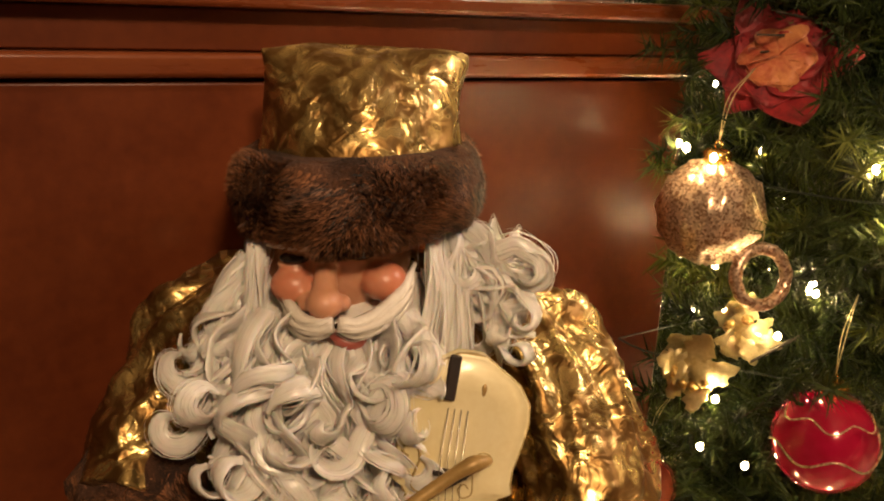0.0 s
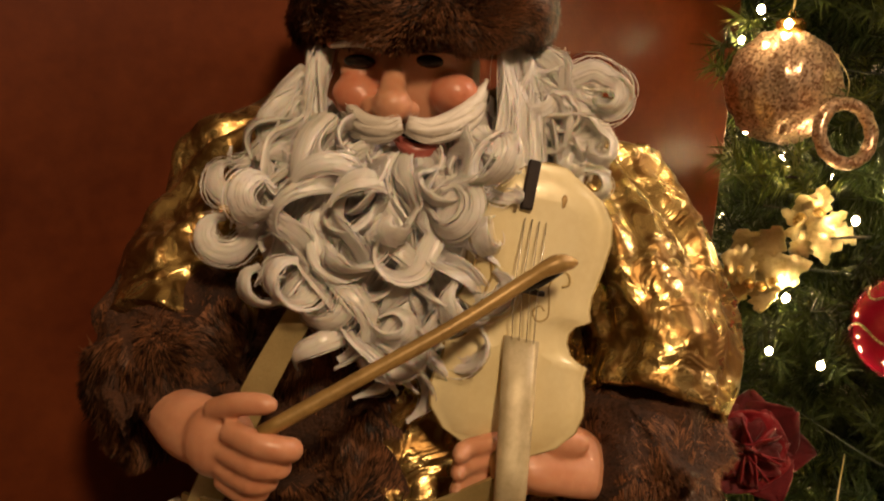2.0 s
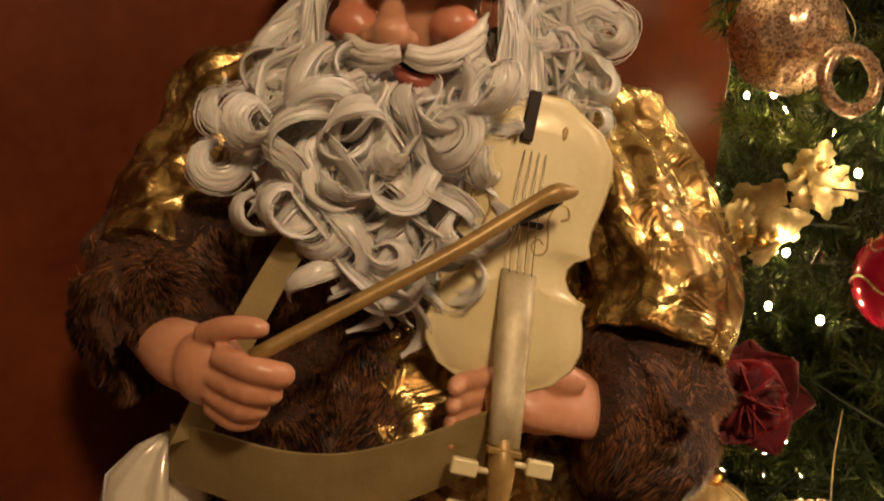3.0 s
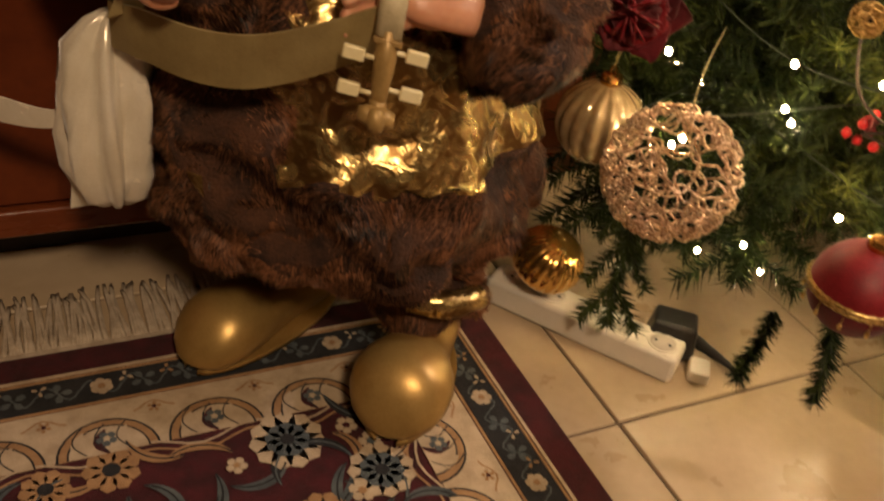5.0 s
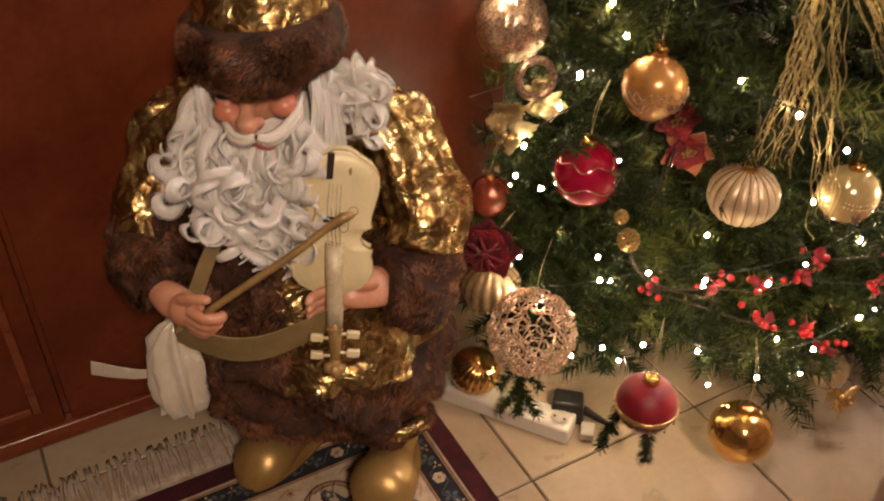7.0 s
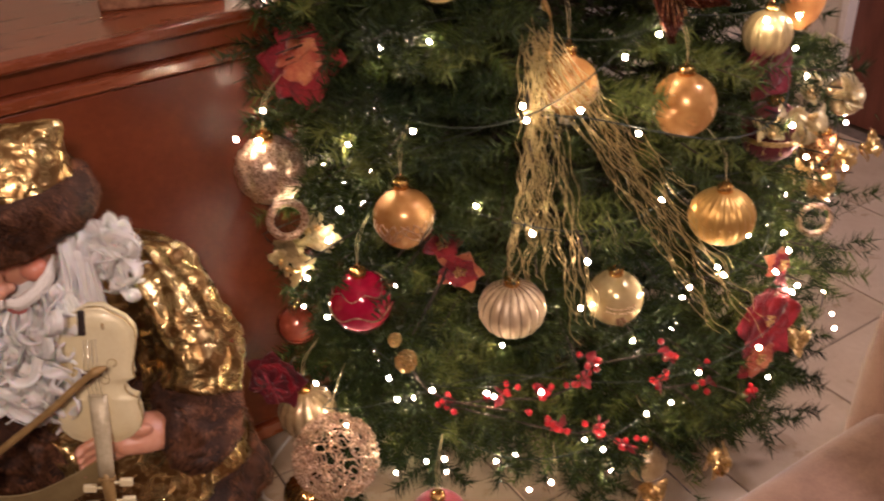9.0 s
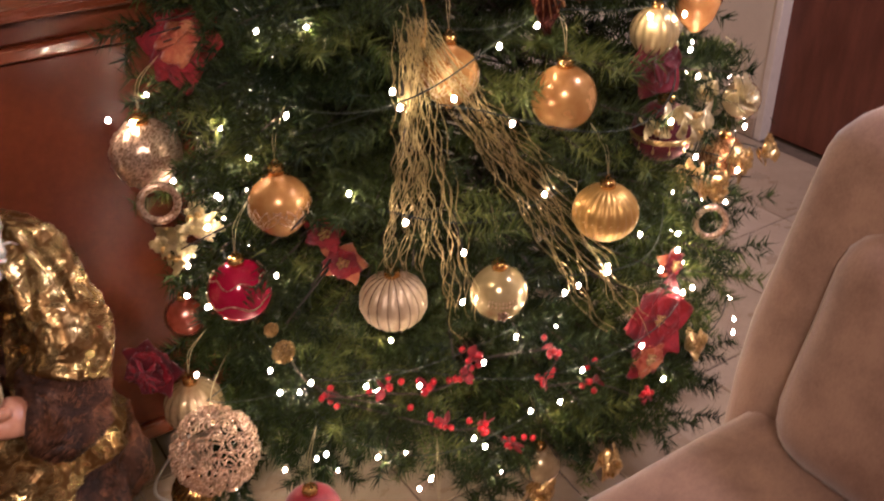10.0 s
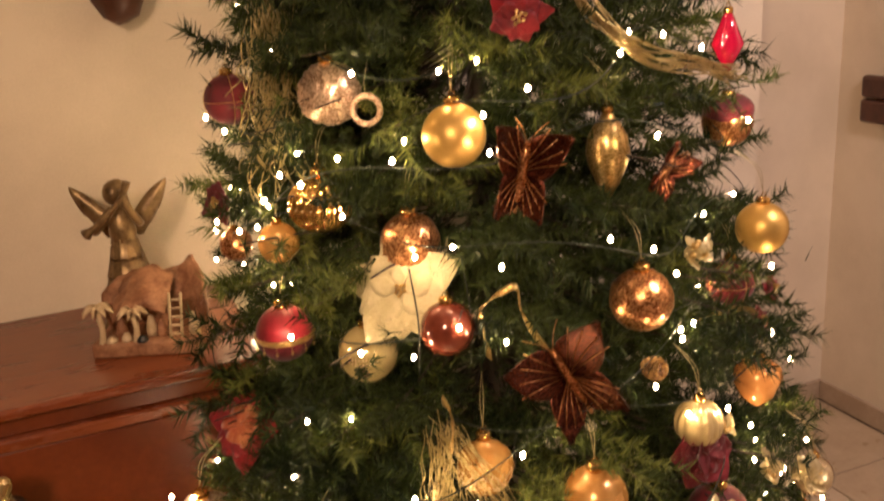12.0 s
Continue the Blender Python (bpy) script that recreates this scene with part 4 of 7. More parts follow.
# side hair
for s, xs, y, ztop in ((-1, (-0.094, -0.138), -0.048, 0.764), (1, (0.080, 0.142), -0.030, 0.795)):
    for q in range(22 if s < 0 else 34):
        u = rnd.random()
        x = xs[0] + (xs[1] - xs[0]) * u
        ze = rnd.uniform(0.635, 0.712) if s < 0 else rnd.uniform(0.690, 0.775)
        yy = y + rnd.uniform(-0.03, 0.02) - (0.03 if s < 0 else 0.0) * (0.78 - ze) * 8
        lock((xs[0] - s * 0.012 + s * 0.02 * rnd.random(), y + 0.005, ztop - rnd.uniform(0, 0.03)), (x, yy, ze), rnd.uniform(0.011, 0.016), s * rnd.choice((1, 1, -1)), rnd.uniform(0.5, 0.9), 12, 0.0085)
    for q in range(6 if s < 0 else 9):
        u = q / 15
        strands([(xs[0] - s * 0.016, y + 0.022, ztop + 0.024), (xs[0] - s * 0.010, y - 0.004, ztop), (xs[0] - s * 0.004 + s * 0.012 * u, y - 0.018, ztop - 0.035), (xs[0] - s * 0.004 + s * 0.020 * u, y - 0.034, ztop - 0.075), (xs[0] - s * 0.006 + s * 0.04 * u, y - 0.045, ztop - 0.12)], 12, 10, 0.0055, 0.0009, HAIR)

# straight hair that falls from under the brim past the cheeks
for s, x, y, z in ((-1, -0.078, -0.046, 0.782), (1, 0.050, -0.050, 0.788)):
    for q in range(5 if s < 0 else 12):
        u = q / 11
        a = Vector((x + s * 0.026 * u, y + 0.030 * u, z + 0.006))
        strands([a + Vector((0, 0.012, 0.014)), a + Vector((s * 0.004, -0.012, -0.020)), a + Vector((s * (0.004 + 0.010 * u), -0.026, -0.055)), a + Vector((s * (0.010 * u) + rnd.uniform(-0.006, 0.006), -0.038, -0.095 - 0.02 * rnd.random()))], 16, 9, 0.0070, 0.0009, HAIR)

# hat: fur brim, brocade crown with two pinched corners
rr = []
for q in range(15):
    a = math.pi * q / 14
    z = 0.8185 - 0.033 * math.cos(a)
    bulge = 0.021 * math.sin(a) ** 0.7
    rr.append([Vector((-0.005 + (0.088 + bulge) * math.cos(w), -0.006 + (0.086 + bulge) * math.sin(w), z + 0.003 * math.cos(w))) + noise.noise_vector(Vector((math.cos(w), math.sin(w), z * 9)) * 3) * 0.004 for w in (2 * math.pi * k / 64 for k in range(64))])
loft(db, rr, FURB)
rr = []
for z, rx, ry, corner in ((0.838, 0.087, 0.080, 0.0), (0.852, 0.086, 0.077, 0.0), (0.868, 0.083, 0.070, 0.1), (0.884, 0.081, 0.060, 0.3), (0.899, 0.081, 0.050, 0.5), (0.912, 0.084, 0.038, 0.75), (0.922, 0.088, 0.026, 0.95), (0.930, 0.089, 0.013, 1.0), (0.932, 0.084, 0.004, 1.0)):
    ring = []
    for k in range(96):
        w = 2 * math.pi * k / 96
        ca, sa = math.cos(w), math.sin(w)
        pleat = 1 + 0.035 * (0.5 - abs(math.sin(4.5 * w + 30 * z))) * (1 - corner)
        p = Vector((0.0 + rx * ca * pleat, 0.004 + ry * sa * pleat * (1 - 0.25 * corner * abs(ca)), z + corner * (0.004 * (1 - abs(ca)) - 0.004 * abs(ca) ** 6)))
        p += noise.noise_vector(p * 24) * 0.006 + noise.noise_vector(p * 60) * 0.0015
        ring.append(p)
    rr.append(ring)
loft(db, rr, GOLD)


def finger(bm, path, r):
    tube(bm, spline(path, 10), [r * 0.95, r, r, r * 1.03, r, r * 0.98, r * 0.97, r * 0.94, r * 0.82, r * 0.45], 12)


# right hand, closed round the bow
hb = bmesh.new()
tube(hb, spline([(-0.208, -0.080, 0.522), (-0.186, -0.122, 0.519), (-0.160, -0.160, 0.517), (-0.130, -0.188, 0.516)], 14), [0.023, 0.022, 0.021, 0.0205, 0.0205, 0.021, 0.022, 0.0235, 0.025, 0.026, 0.026, 0.025, 0.022, 0.014], 18, flat=0.85)
blob(hb, (-0.136, -0.184, 0.515), (0.027, 0.023, 0.028), 0, 20)
finger(hb, [(-0.142, -0.190, 0.540), (-0.120, -0.206, 0.551), (-0.094, -0.215, 0.554)], 0.0088)
finger(hb, [(-0.128, -0.203, 0.530), (-0.106, -0.222, 0.528), (-0.085, -0.221, 0.524), (-0.083, -0.206, 0.520)], 0.0098)
finger(hb, [(-0.130, -0.203, 0.514), (-0.107, -0.221, 0.511), (-0.090, -0.215, 0.508), (-0.092, -0.203, 0.507)], 0.0086)
finger(hb, [(-0.132, -0.200, 0.501), (-0.111, -0.216, 0.4965), (-0.098, -0.209, 0.495), (-0.100, -0.200, 0.495)], 0.0080)
finger(hb, [(-0.134, -0.196, 0.491), (-0.115, -0.208, 0.4845), (-0.103, -0.202, 0.484), (-0.106, -0.194, 0.485)], 0.0072)
for v in hb.verts:
    v.co = Vector((-0.142, -0.182, 0.516)).lerp(v.co, 0.91)
pour(fused(hb, 0.0018, 3), SKIN)
# left hand, open palm behind the violin's neck
hb = bmesh.new()
tube(hb, spline([(0.185, -0.105, 0.478), (0.155, -0.130, 0.488), (0.125, -0.148, 0.499), (0.095, -0.156, 0.504), (0.072, -0.160, 0.505)], 14), [0.024, 0.024, 0.025, 0.026, 0.028, 0.030, 0.031, 0.031, 0.030, 0.029, 0.028, 0.026, 0.022, 0.012], 20, flat=0.55)
blob(hb, (0.104, -0.163, 0.489), (0.024, 0.011, 0.012), 0, 18)
blob(hb, (0.112, -0.162, 0.517), (0.022, 0.010, 0.012), 0, 18)
for q, z in enumerate((0.521, 0.508, 0.495, 0.482)):
    finger(hb, [(0.086, -0.162, z), (0.060, -0.174, z + 0.001), (0.038, -0.184, z - 0.001), (0.031, -0.198, z - 0.003)], 0.0072)
for v in hb.verts:
    v.co += Vector((-0.008, 0.008, -0.010))
pour(fused(hb, 0.0018, 3), SKIN)

# sash, satin pouch and its ribbon tails
ribbon(db, spline([(-0.060, -0.120, 0.640), (-0.100, -0.138, 0.570), (-0.128, -0.150, 0.510), (-0.150, -0.155, 0.455)], 16), 0.030, 0.003, (1, 0.2, 0.35), STRAP)
ribbon(db, spline([(-0.165, -0.140, 0.438), (-0.135, -0.166, 0.442), (-0.090, -0.186, 0.438), (-0.045, -0.192, 0.440), (0.005, -0.190, 0.455), (0.050, -0.184, 0.474)], 26), [0.042 + 0.006 * math.sin(q / 25 * math.pi) for q in range(26)], 0.003, (0.0, -0.10, 1), STRAP)
for f in db.faces:
    if f.material_index == STRAP:
        f.smooth = False
rr = []
for z, rx, ry, cx in ((0.440, 0.006, 0.006, -0.170), (0.430, 0.016, 0.014, -0.173), (0.405, 0.030, 0.024, -0.176), (0.365, 0.036, 0.030, -0.178), (0.320, 0.037, 0.032, -0.180), (0.285, 0.034, 0.030, -0.180), (0.258, 0.026, 0.022, -0.180), (0.246, 0.012, 0.010, -0.180)):
    rr.append([Vector((cx + rx * (1 + 0.30 * math.sin(7 * w + z * 14) + 0.07 * math.sin(13 * w - z * 30)) * math.cos(w), -0.115 + ry * (1 + 0.30 * math.sin(7 * w + z * 14) + 0.07 * math.sin(13 * w - z * 30)) * math.sin(w), z)) for w in (2 * math.pi * k / 48 for k in range(48))])
loft(db, rr[::-1], SATIN)
tails = len(db.faces)
ribbon(db, spline([(-0.195, -0.110, 0.335), (-0.235, -0.10, 0.322), (-0.270, -0.09, 0.320), (-0.315, -0.075, 0.322)], 14), [0.016 + 0.018 * q / 13 for q in range(14)], 0.002, (0.2, -0.2, 1), SATIN)
ribbon(db, spline([(-0.205, -0.105, 0.35), (-0.215, -0.10, 0.30), (-0.212, -0.095, 0.255), (-0.215, -0.095, 0.225)], 12), 0.022, 0.002, (1, 0.3, 0.1), SATIN)

db.faces.ensure_lookup_table()
for f in db.faces[tails:]:
    f.smooth = False

# uneven fur, then its pile
for v in {v for f in db.faces if f.material_index == FURB for v in f.verts}:
    v.co += (noise.noise_vector(v.co * 19) * 0.024 + noise.noise_vector(v.co * 48) * 0.008) * (0.45 if v.co.z > 0.77 else 1.0)
db.faces.ensure_lookup_table()
db.normal_update()
furry = [f for f in db.faces if f.material_index == FURB and len(f.verts) == 4]
verts, tri = [], []
for f in furry:
    area = f.calc_area()
    want = area * 800000
    k = int(want) + (rnd.random() < want - int(want))
    a, b, c, d = [v.co for v in f.verts]
    nrm = f.normal
    mid = f.calc_center_median()
    clump = noise.noise_vector(mid * 17)
    for q in range(min(k, 60)):
        u, v = rnd.random(), rnd.random()
        p = a.lerp(b, u).lerp(d.lerp(c, u), v)
        way = (nrm * 0.30 + Vector((0, 0, -0.25 if mid.z > 0.77 else -0.7)) + clump * 1.0 + Vector((rnd.gauss(0, 0.12), rnd.gauss(0, 0.12), rnd.gauss(0, 0.12)))).normalized()
        long = rnd.uniform(0.006, 0.010) if mid.z > 0.77 else rnd.uniform(0.007, 0.013)
        side = way.cross(nrm)
        side = (side.normalized() if side.length > 1e-4 else way.orthogonal()) * rnd.uniform(0.0004, 0.0008)
        bend = p + way * long + nrm * -0.002
        verts.append((p + side, p - side, bend))
for a, b, c in verts:
    db.faces.new((db.verts.new(a), db.verts.new(b), db.verts.new(c))).material_index = FURH
DOLL = pose(0.53, 1.27, 0.008, 0, 0, -20)
doll = new("festive_doll", mesh_of(db, "festive_doll", DOLL_MATS))
doll.matrix_world = DOLL
tagged(doll, "bearded festive doll in gold brocade and brown fur on a rug", "doll")

# ---- violin and bow held by the doll ----
VTOP, VEND = Vector((0.0868, -0.120, 0.7075)), Vector((0.0545, -0.162, 0.5000))
axis = (VTOP - VEND).normalized()
vx = Vector((1, -0.06, -0.08))
vx = (vx - axis * vx.dot(axis)).normalized()
vn = vx.cross(axis).normalized()
if vn.y > 0:
    vn = -vn
VM = Matrix((vx, axis, vn)).transposed().to_4x4()
VM.translation = VEND
violin = new("toy_violin")
violin.matrix_world = DOLL @ VM
tagged(violin, "small cream-gold lacquered toy violin held by the doll", "violin")
VL = (VTOP - VEND).length
OUTLINE = [(0.0, 0.004), (0.004, 0.024), (0.013, 0.043), (0.026, 0.054), (0.040, 0.0575), (0.054, 0.0555), (0.064, 0.0525), (0.070, 0.0530), (0.0735, 0.0535), (0.0755, 0.047), (0.080, 0.040), (0.088, 0.0358), (0.095, 0.0358), (0.101, 0.040),
           (0.105, 0.048), (0.107, 0.0500), (0.114, 0.0475), (0.125, 0.0475), (0.145, 0.0515), (0.165, 0.054), (0.180, 0.052), (0.194, 0.042), (0.203, 0.027), (VL - 0.0015, 0.012), (VL, 0.003)]


def outline(shrink, z):
    right = [Vector((max(0.001, w - shrink), min(max(y, shrink), VL - shrink), z)) for y, w in OUTLINE]
    left = [Vector((-p.x, p.y, z)) for p in right[::-1]]
    return right + left


bm = bmesh.new()
loft(bm, [outline(0.0012, -0.020), outline(0.0035, -0.018), outline(0.0035, -0.003), outline(0.0, -0.003), outline(0.0, 0.0), outline(0.0016, 0.0016), outline(0.004, 0.0014), outline(0.010, 0.0040), outline(0.018, 0.0062), outline(0.028, 0.0074)],
     lambda i, j: 1 if 2 <= i <= 4 else 0)
part("body", bm, [M_VIOLIN, M_VEDGE], violin)
for s in (-1, 1):
    bm = bmesh.new()
    tube(bm, spline([(-0.008 + s * x, y, 0.0068) for x, y in ((0.021, 0.108), (0.017, 0.111), (0.013, 0.106), (0.017, 0.100), (0.024, 0.104), (0.023, 0.116), (0.021, 0.126), (0.025, 0.137), (0.033, 0.137), (0.035, 0.130), (0.030, 0.127))], 44), 0.0010, 6)
    part("scroll_hole", bm, M_VEDGE, violin, "raised curled sound-hole line")
bm = bmesh.new()
LEAN = 0.085
rr = []
for y, w, z in ((0.086, 0.0124, 0.013), (0.04, 0.0120, 0.0225), (0.0, 0.0112, 0.0310), (-0.030, 0.0105, 0.0375)):
    c = LEAN * (0.086 - y)
    rr.append([(c + w, y, z), (c + w * 0.6, y, z + 0.003), (c - w * 0.6, y, z + 0.003), (c - w, y, z), (c - w, y, z - 0.004), (c + w, y, z - 0.004)])
loft(bm, rr)
part("fingerboard", bm, M_FINGER, violin)
bm = bmesh.new()
tube(bm, spline([(0, 0.006, -0.004), (0, -0.010, 0.018), (0, -0.034, 0.034), (0, -0.056, 0.036), (0, -0.086, 0.037)], 12), [0.010, 0.009, 0.009, 0.009, 0.009, 0.009, 0.0092, 0.0095, 0.0090, 0.0080, 0.0072, 0.0068], 12)
tube(bm, spline([(0, -0.080, 0.038), (0, -0.094, 0.039), (0, -0.099, 0.046), (0, -0.093, 0.051), (0, -0.088, 0.047)], 12), 0.0075, 10)
tube(bm, [(-0.015, -0.092, 0.044), (-0.008, -0.092, 0.044), (0.008, -0.092, 0.044), (0.015, -0.092, 0.044)], [0.006, 0.0085, 0.0085, 0.006], 14)
box(bm, (-0.0115, -0.0355, 0.032), (0.0115, -0.0310, 0.0425), 0.0008)
for v in bm.verts:
    v.co.x += LEAN * (0.086 - v.co.y) * min(1.0, max(0.0, (0.006 - v.co.y) / 0.03))
part("neck", bm, M_BOW, violin, "gold-painted neck with a scroll")
for k, (s, y) in enumerate(((1, -0.040), (-1, -0.048), (-1, -0.076), (1, -0.070))):
    bm = bmesh.new()
    zp = 0.037
    tube(bm, [(0, y, zp), (s * 0.018, y, zp)], 0.0022, 8)
    box(bm, (min(s * 0.016, s * 0.034), y - 0.0055, zp - 0.004), (max(s * 0.016, s * 0.034), y + 0.0055, zp + 0.004), 0.0015)
    bmesh.ops.translate(bm, vec=(LEAN * (0.086 - y), 0, 0), verts=bm.verts)
    part("tuning_peg", bm, M_VIOLIN, violin)
for k in range(4):
    x = (k - 1.5) * 0.0052
    bm = bmesh.new()
    tube(bm, [(x - 0.006, 0.17, 0.010), (x * 1.1 - 0.005, 0.1195, 0.0195), (x, 0.084, 0.0172)], 0.00045, 5)
    part("string", bm, M_STRING, violin)
part("bridge", boxes(((-0.018, 0.1175, 0.006), (0.009, 0.1215, 0.0188)), bevel=0.001), M_DARK, violin, "dark bridge")
part("tailpiece", boxes(((-0.019, 0.176, 0.0065), (-0.010, 0.212, 0.0125)), bevel=0.0015), M_DARK, violin, "dark tailpiece")
bm = bmesh.new()
blob(bm, (0.012, 0.186, 0.0064), (0.0030, 0.0070, 0.0012), 0, 12)
part("chip", bm, M_BOW, violin, "small dark worn mark")
bow = new("violin_bow")
BA, BB = Vector((-0.108, -0.216, 0.533)), Vector((0.091, -0.179, 0.651))
bow.matrix_world = DOLL @ Matrix.Translation(BA)
tagged(bow, "gold-painted wooden violin bow in the doll's grip", "violin bow")
bm = bmesh.new()
v = BB - BA
path = [Vector((0, 0, 0)), v * 0.3 + Vector((0, -0.001, -0.001)), v * 0.6 + Vector((0, -0.002, -0.002)), v * 0.82, v * 0.93 + Vector((0, -0.002, 0.001)), v * 1.0 + Vector((0.004, 0, -0.005))]
tube(bm, spline(path, 26), [0.0052] * 18 + [0.0054, 0.0058, 0.0064, 0.0066, 0.0062, 0.0052, 0.0042, 0.002], 10)
part("stick", bm, M_BOW, bow)
bm = bmesh.new()
tube(bm, spline([v * 0.80 + Vector((0, 0.004, -0.004)), v * 0.87 + Vector((0.004, 0.006, -0.007)), v * 0.96 + Vector((0.003, 0.006, -0.007))], 10), 0.0028, 6)
part("hair_band", bm, M_BLACK, bow, "dark strip under the tip")

# ---- artificial fir tree ----
TX, TY = 1.48, 1.39
PROFILE = [(0.05, 0.50), (0.16, 0.62), (0.60, 0.60), (0.90, 0.545), (1.20, 0.485), (1.75, 0.385), (2.20, 0.20), (2.42, 0.03)]
rs = np.random.RandomState(4)


def tree_radius(z):
    return float(np.interp(z, [p[0] for p in PROFILE], [p[1] for p in PROFILE]))


def blocked(x, y, z):
    """Places that the sideboard, the doll, the walls and the open floor keep free."""
    return (y > 1.365 and x < 1.07 and z < 1.01) or y > 1.82 or (x < 0.85 and z < 0.72) or z < 0.05 or (z < 0.20 and x < 1.12) or (z < 0.13 and x < 1.30) or (x < 0.90 and y > 1.2 and z < 0.55)


needle_v, needle_f, needle_m = [], [], []
stem_bm = bmesh.new()


def needles(a, b, count, length, tone):
    """Needles all round the twig from a to b."""
    a, b = np.array(a), np.array(b)
    d = b - a
    d = d / max(1e-6, np.linalg.norm(d))
    s = np.cross(d, [0.31, 0.2, 0.93])
    s /= np.linalg.norm(s)
    t = np.cross(d, s)
    u = rs.rand(count) ** 0.9
    w = rs.rand(count) * 2 * np.pi
    root = a + (b - a) * u[:, None]
    out = np.cos(w)[:, None] * s + np.sin(w)[:, None] * t
    way = d * rs.uniform(0.45, 0.85, count)[:, None] + out
    way /= np.linalg.norm(way, axis=1)[:, None]
    tip = root + way * (length * rs.uniform(0.75, 1.15, count))[:, None]
    side = np.cross(way, rs.randn(count, 3))
    side /= np.linalg.norm(side, axis=1)[:, None] + 1e-9
    side *= 0.0016
    start = sum(len(q) for q in needle_v)
    needle_v.append(np.stack([root - side, root + side, tip], 1).reshape(-1, 3))
    needle_f.append(np.arange(start, start + 3 * count).reshape(-1, 3))
    needle_m.append(np.full(count, tone))


# evenly wound branches, then fuller sprays at the crown's two flanks and its foot
SHOOTS = [(0.09 + 2.26 * ((k + 0.5) / 500) ** 1.12, k * 2.399963 + rs.uniform(-0.25, 0.25), rs.uniform(0.78, 1.06)) for k in range(500)]
SHOOTS += [(rs.uniform(0.50, 1.00), math.radians(rs.uniform(184, 222)), rs.uniform(0.92, 1.10)) for k in range(52)]
SHOOTS += [(rs.uniform(0.35, 1.15), math.radians(rs.uniform(-75, 5)), rs.uniform(0.96, 1.12)) for k in range(46)]
SHOOTS += [(rs.uniform(0.10, 0.24), math.radians(rs.uniform(-118, -40)), rs.uniform(0.85, 1.02)) for k in range(30)]
SHOOTS += [(rs.uniform(1.05, 1.70), math.radians(rs.uniform(175, 225)), rs.uniform(0.98, 1.12)) for k in range(24)]
SHOOTS += [(rs.uniform(0.22, 0.48), math.radians(rs.uniform(190, 226)), rs.uniform(0.70, 0.90)) for k in range(18)]
SHOOTS += [(rs.uniform(0.21, 0.37), math.radians(rs.uniform(203, 246)), rs.uniform(0.74, 0.95)) for k in range(30)]
for z, w, reach in SHOOTS:
    r = tree_radius(z) * reach
    front = math.cos(w - math.radians(-122))
    if front < -0.35 and rs.rand() < 0.55:
        continue
    tip = Vector((TX + r * math.cos(w), TY + r * math.sin(w), z))
    if blocked(tip.x, tip.y, tip.z):
        r *= 0.72
        tip = Vector((TX + r * math.cos(w), TY + r * math.sin(w), z))
        if blocked(tip.x, tip.y, tip.z):
            continue
    root = Vector((TX, TY, z + 0.05 + 0.10 * rs.rand()))
    mid = root.lerp(tip, 0.55) + Vector((0, 0, -0.035))
    line = spline([root, mid, tip + Vector((0, 0, 0.01))], 9)
    tube(stem_bm, line, [0.0035, 0.0034, 0.0032, 0.003, 0.0028, 0.0025, 0.0022, 0.002, 0.0012], 4)
    tone = 1 if rs.rand() < 0.22 else 0
    d = (line[-1] - line[-3]).normalized()
    needles(line[-4], line[-1] + d * 0.035, 150, 0.030, tone)
    needles(line[2], line[-4], 90, 0.028, 0)
    up = Vector((0, 0, 1))
    flank = d.cross(up).normalized()
    for q in range(9):
        u = 0.46 + 0.54 * q / 9
        i = min(7, int(u * 8))
        p = line[i].lerp(line[i + 1], u * 8 - i)
        s = 1 if q % 2 else -1
        way = (d * rs.uniform(0.5, 0.9) + flank * s * rs.uniform(0.6, 1.0) + up * rs.uniform(-0.55, 0.50)).normalized()
        e = p + way * rs.uniform(0.05, 0.125)
        if blocked(e.x, e.y, e.z):
            continue
        needles(p, e, 84, 0.030, tone if rs.rand() < 0.7 else 0)

# short inner sprays that close the crown's heart
for k in range(520):
    z = 0.25 + 2.0 * (k + 0.5) / 520
    w = k * 2.399963 + 1.0
    r = tree_radius(z) * rs.uniform(0.25, 0.62)
    p = np.array([TX + r * math.cos(w), TY + r * math.sin(w), z])
    q = p + np.array([math.cos(w) * 0.10, math.sin(w) * 0.10, rs.uniform(-0.07, 0.07)])
    if not blocked(*p) and not blocked(*q):
        needles(p, q, 110, 0.042, 0)

tree = thing("christmas_tree", (TX, TY, 0.0), label="decorated green artificial fir tree beside the sideboard", category="christmas tree")
bm = bmesh.new()
tube(bm, [(0, 0, 0.03), (0, 0, 1.2), (0, 0, 2.40)], [0.022, 0.018, 0.006], 10)
part("trunk", bm, M_BARK, tree)
bm = bmesh.new()
for k in range(3):
    w = 2 * math.pi * k / 3 + 0.5
    tube(bm, spline([(0, 0, 0.14), (0.10 * math.cos(w), 0.10 * math.sin(w), 0.10), (0.26 * math.cos(w), 0.26 * math.sin(w), 0.012)], 8), 0.012, 8)
part("stand", bm, M_BARK, tree)
for v in stem_bm.verts:
    v.co -= Vector((TX, TY, 0))
tagged(part("branch_wire", stem_bm, M_BARK, tree), kind="stuff")
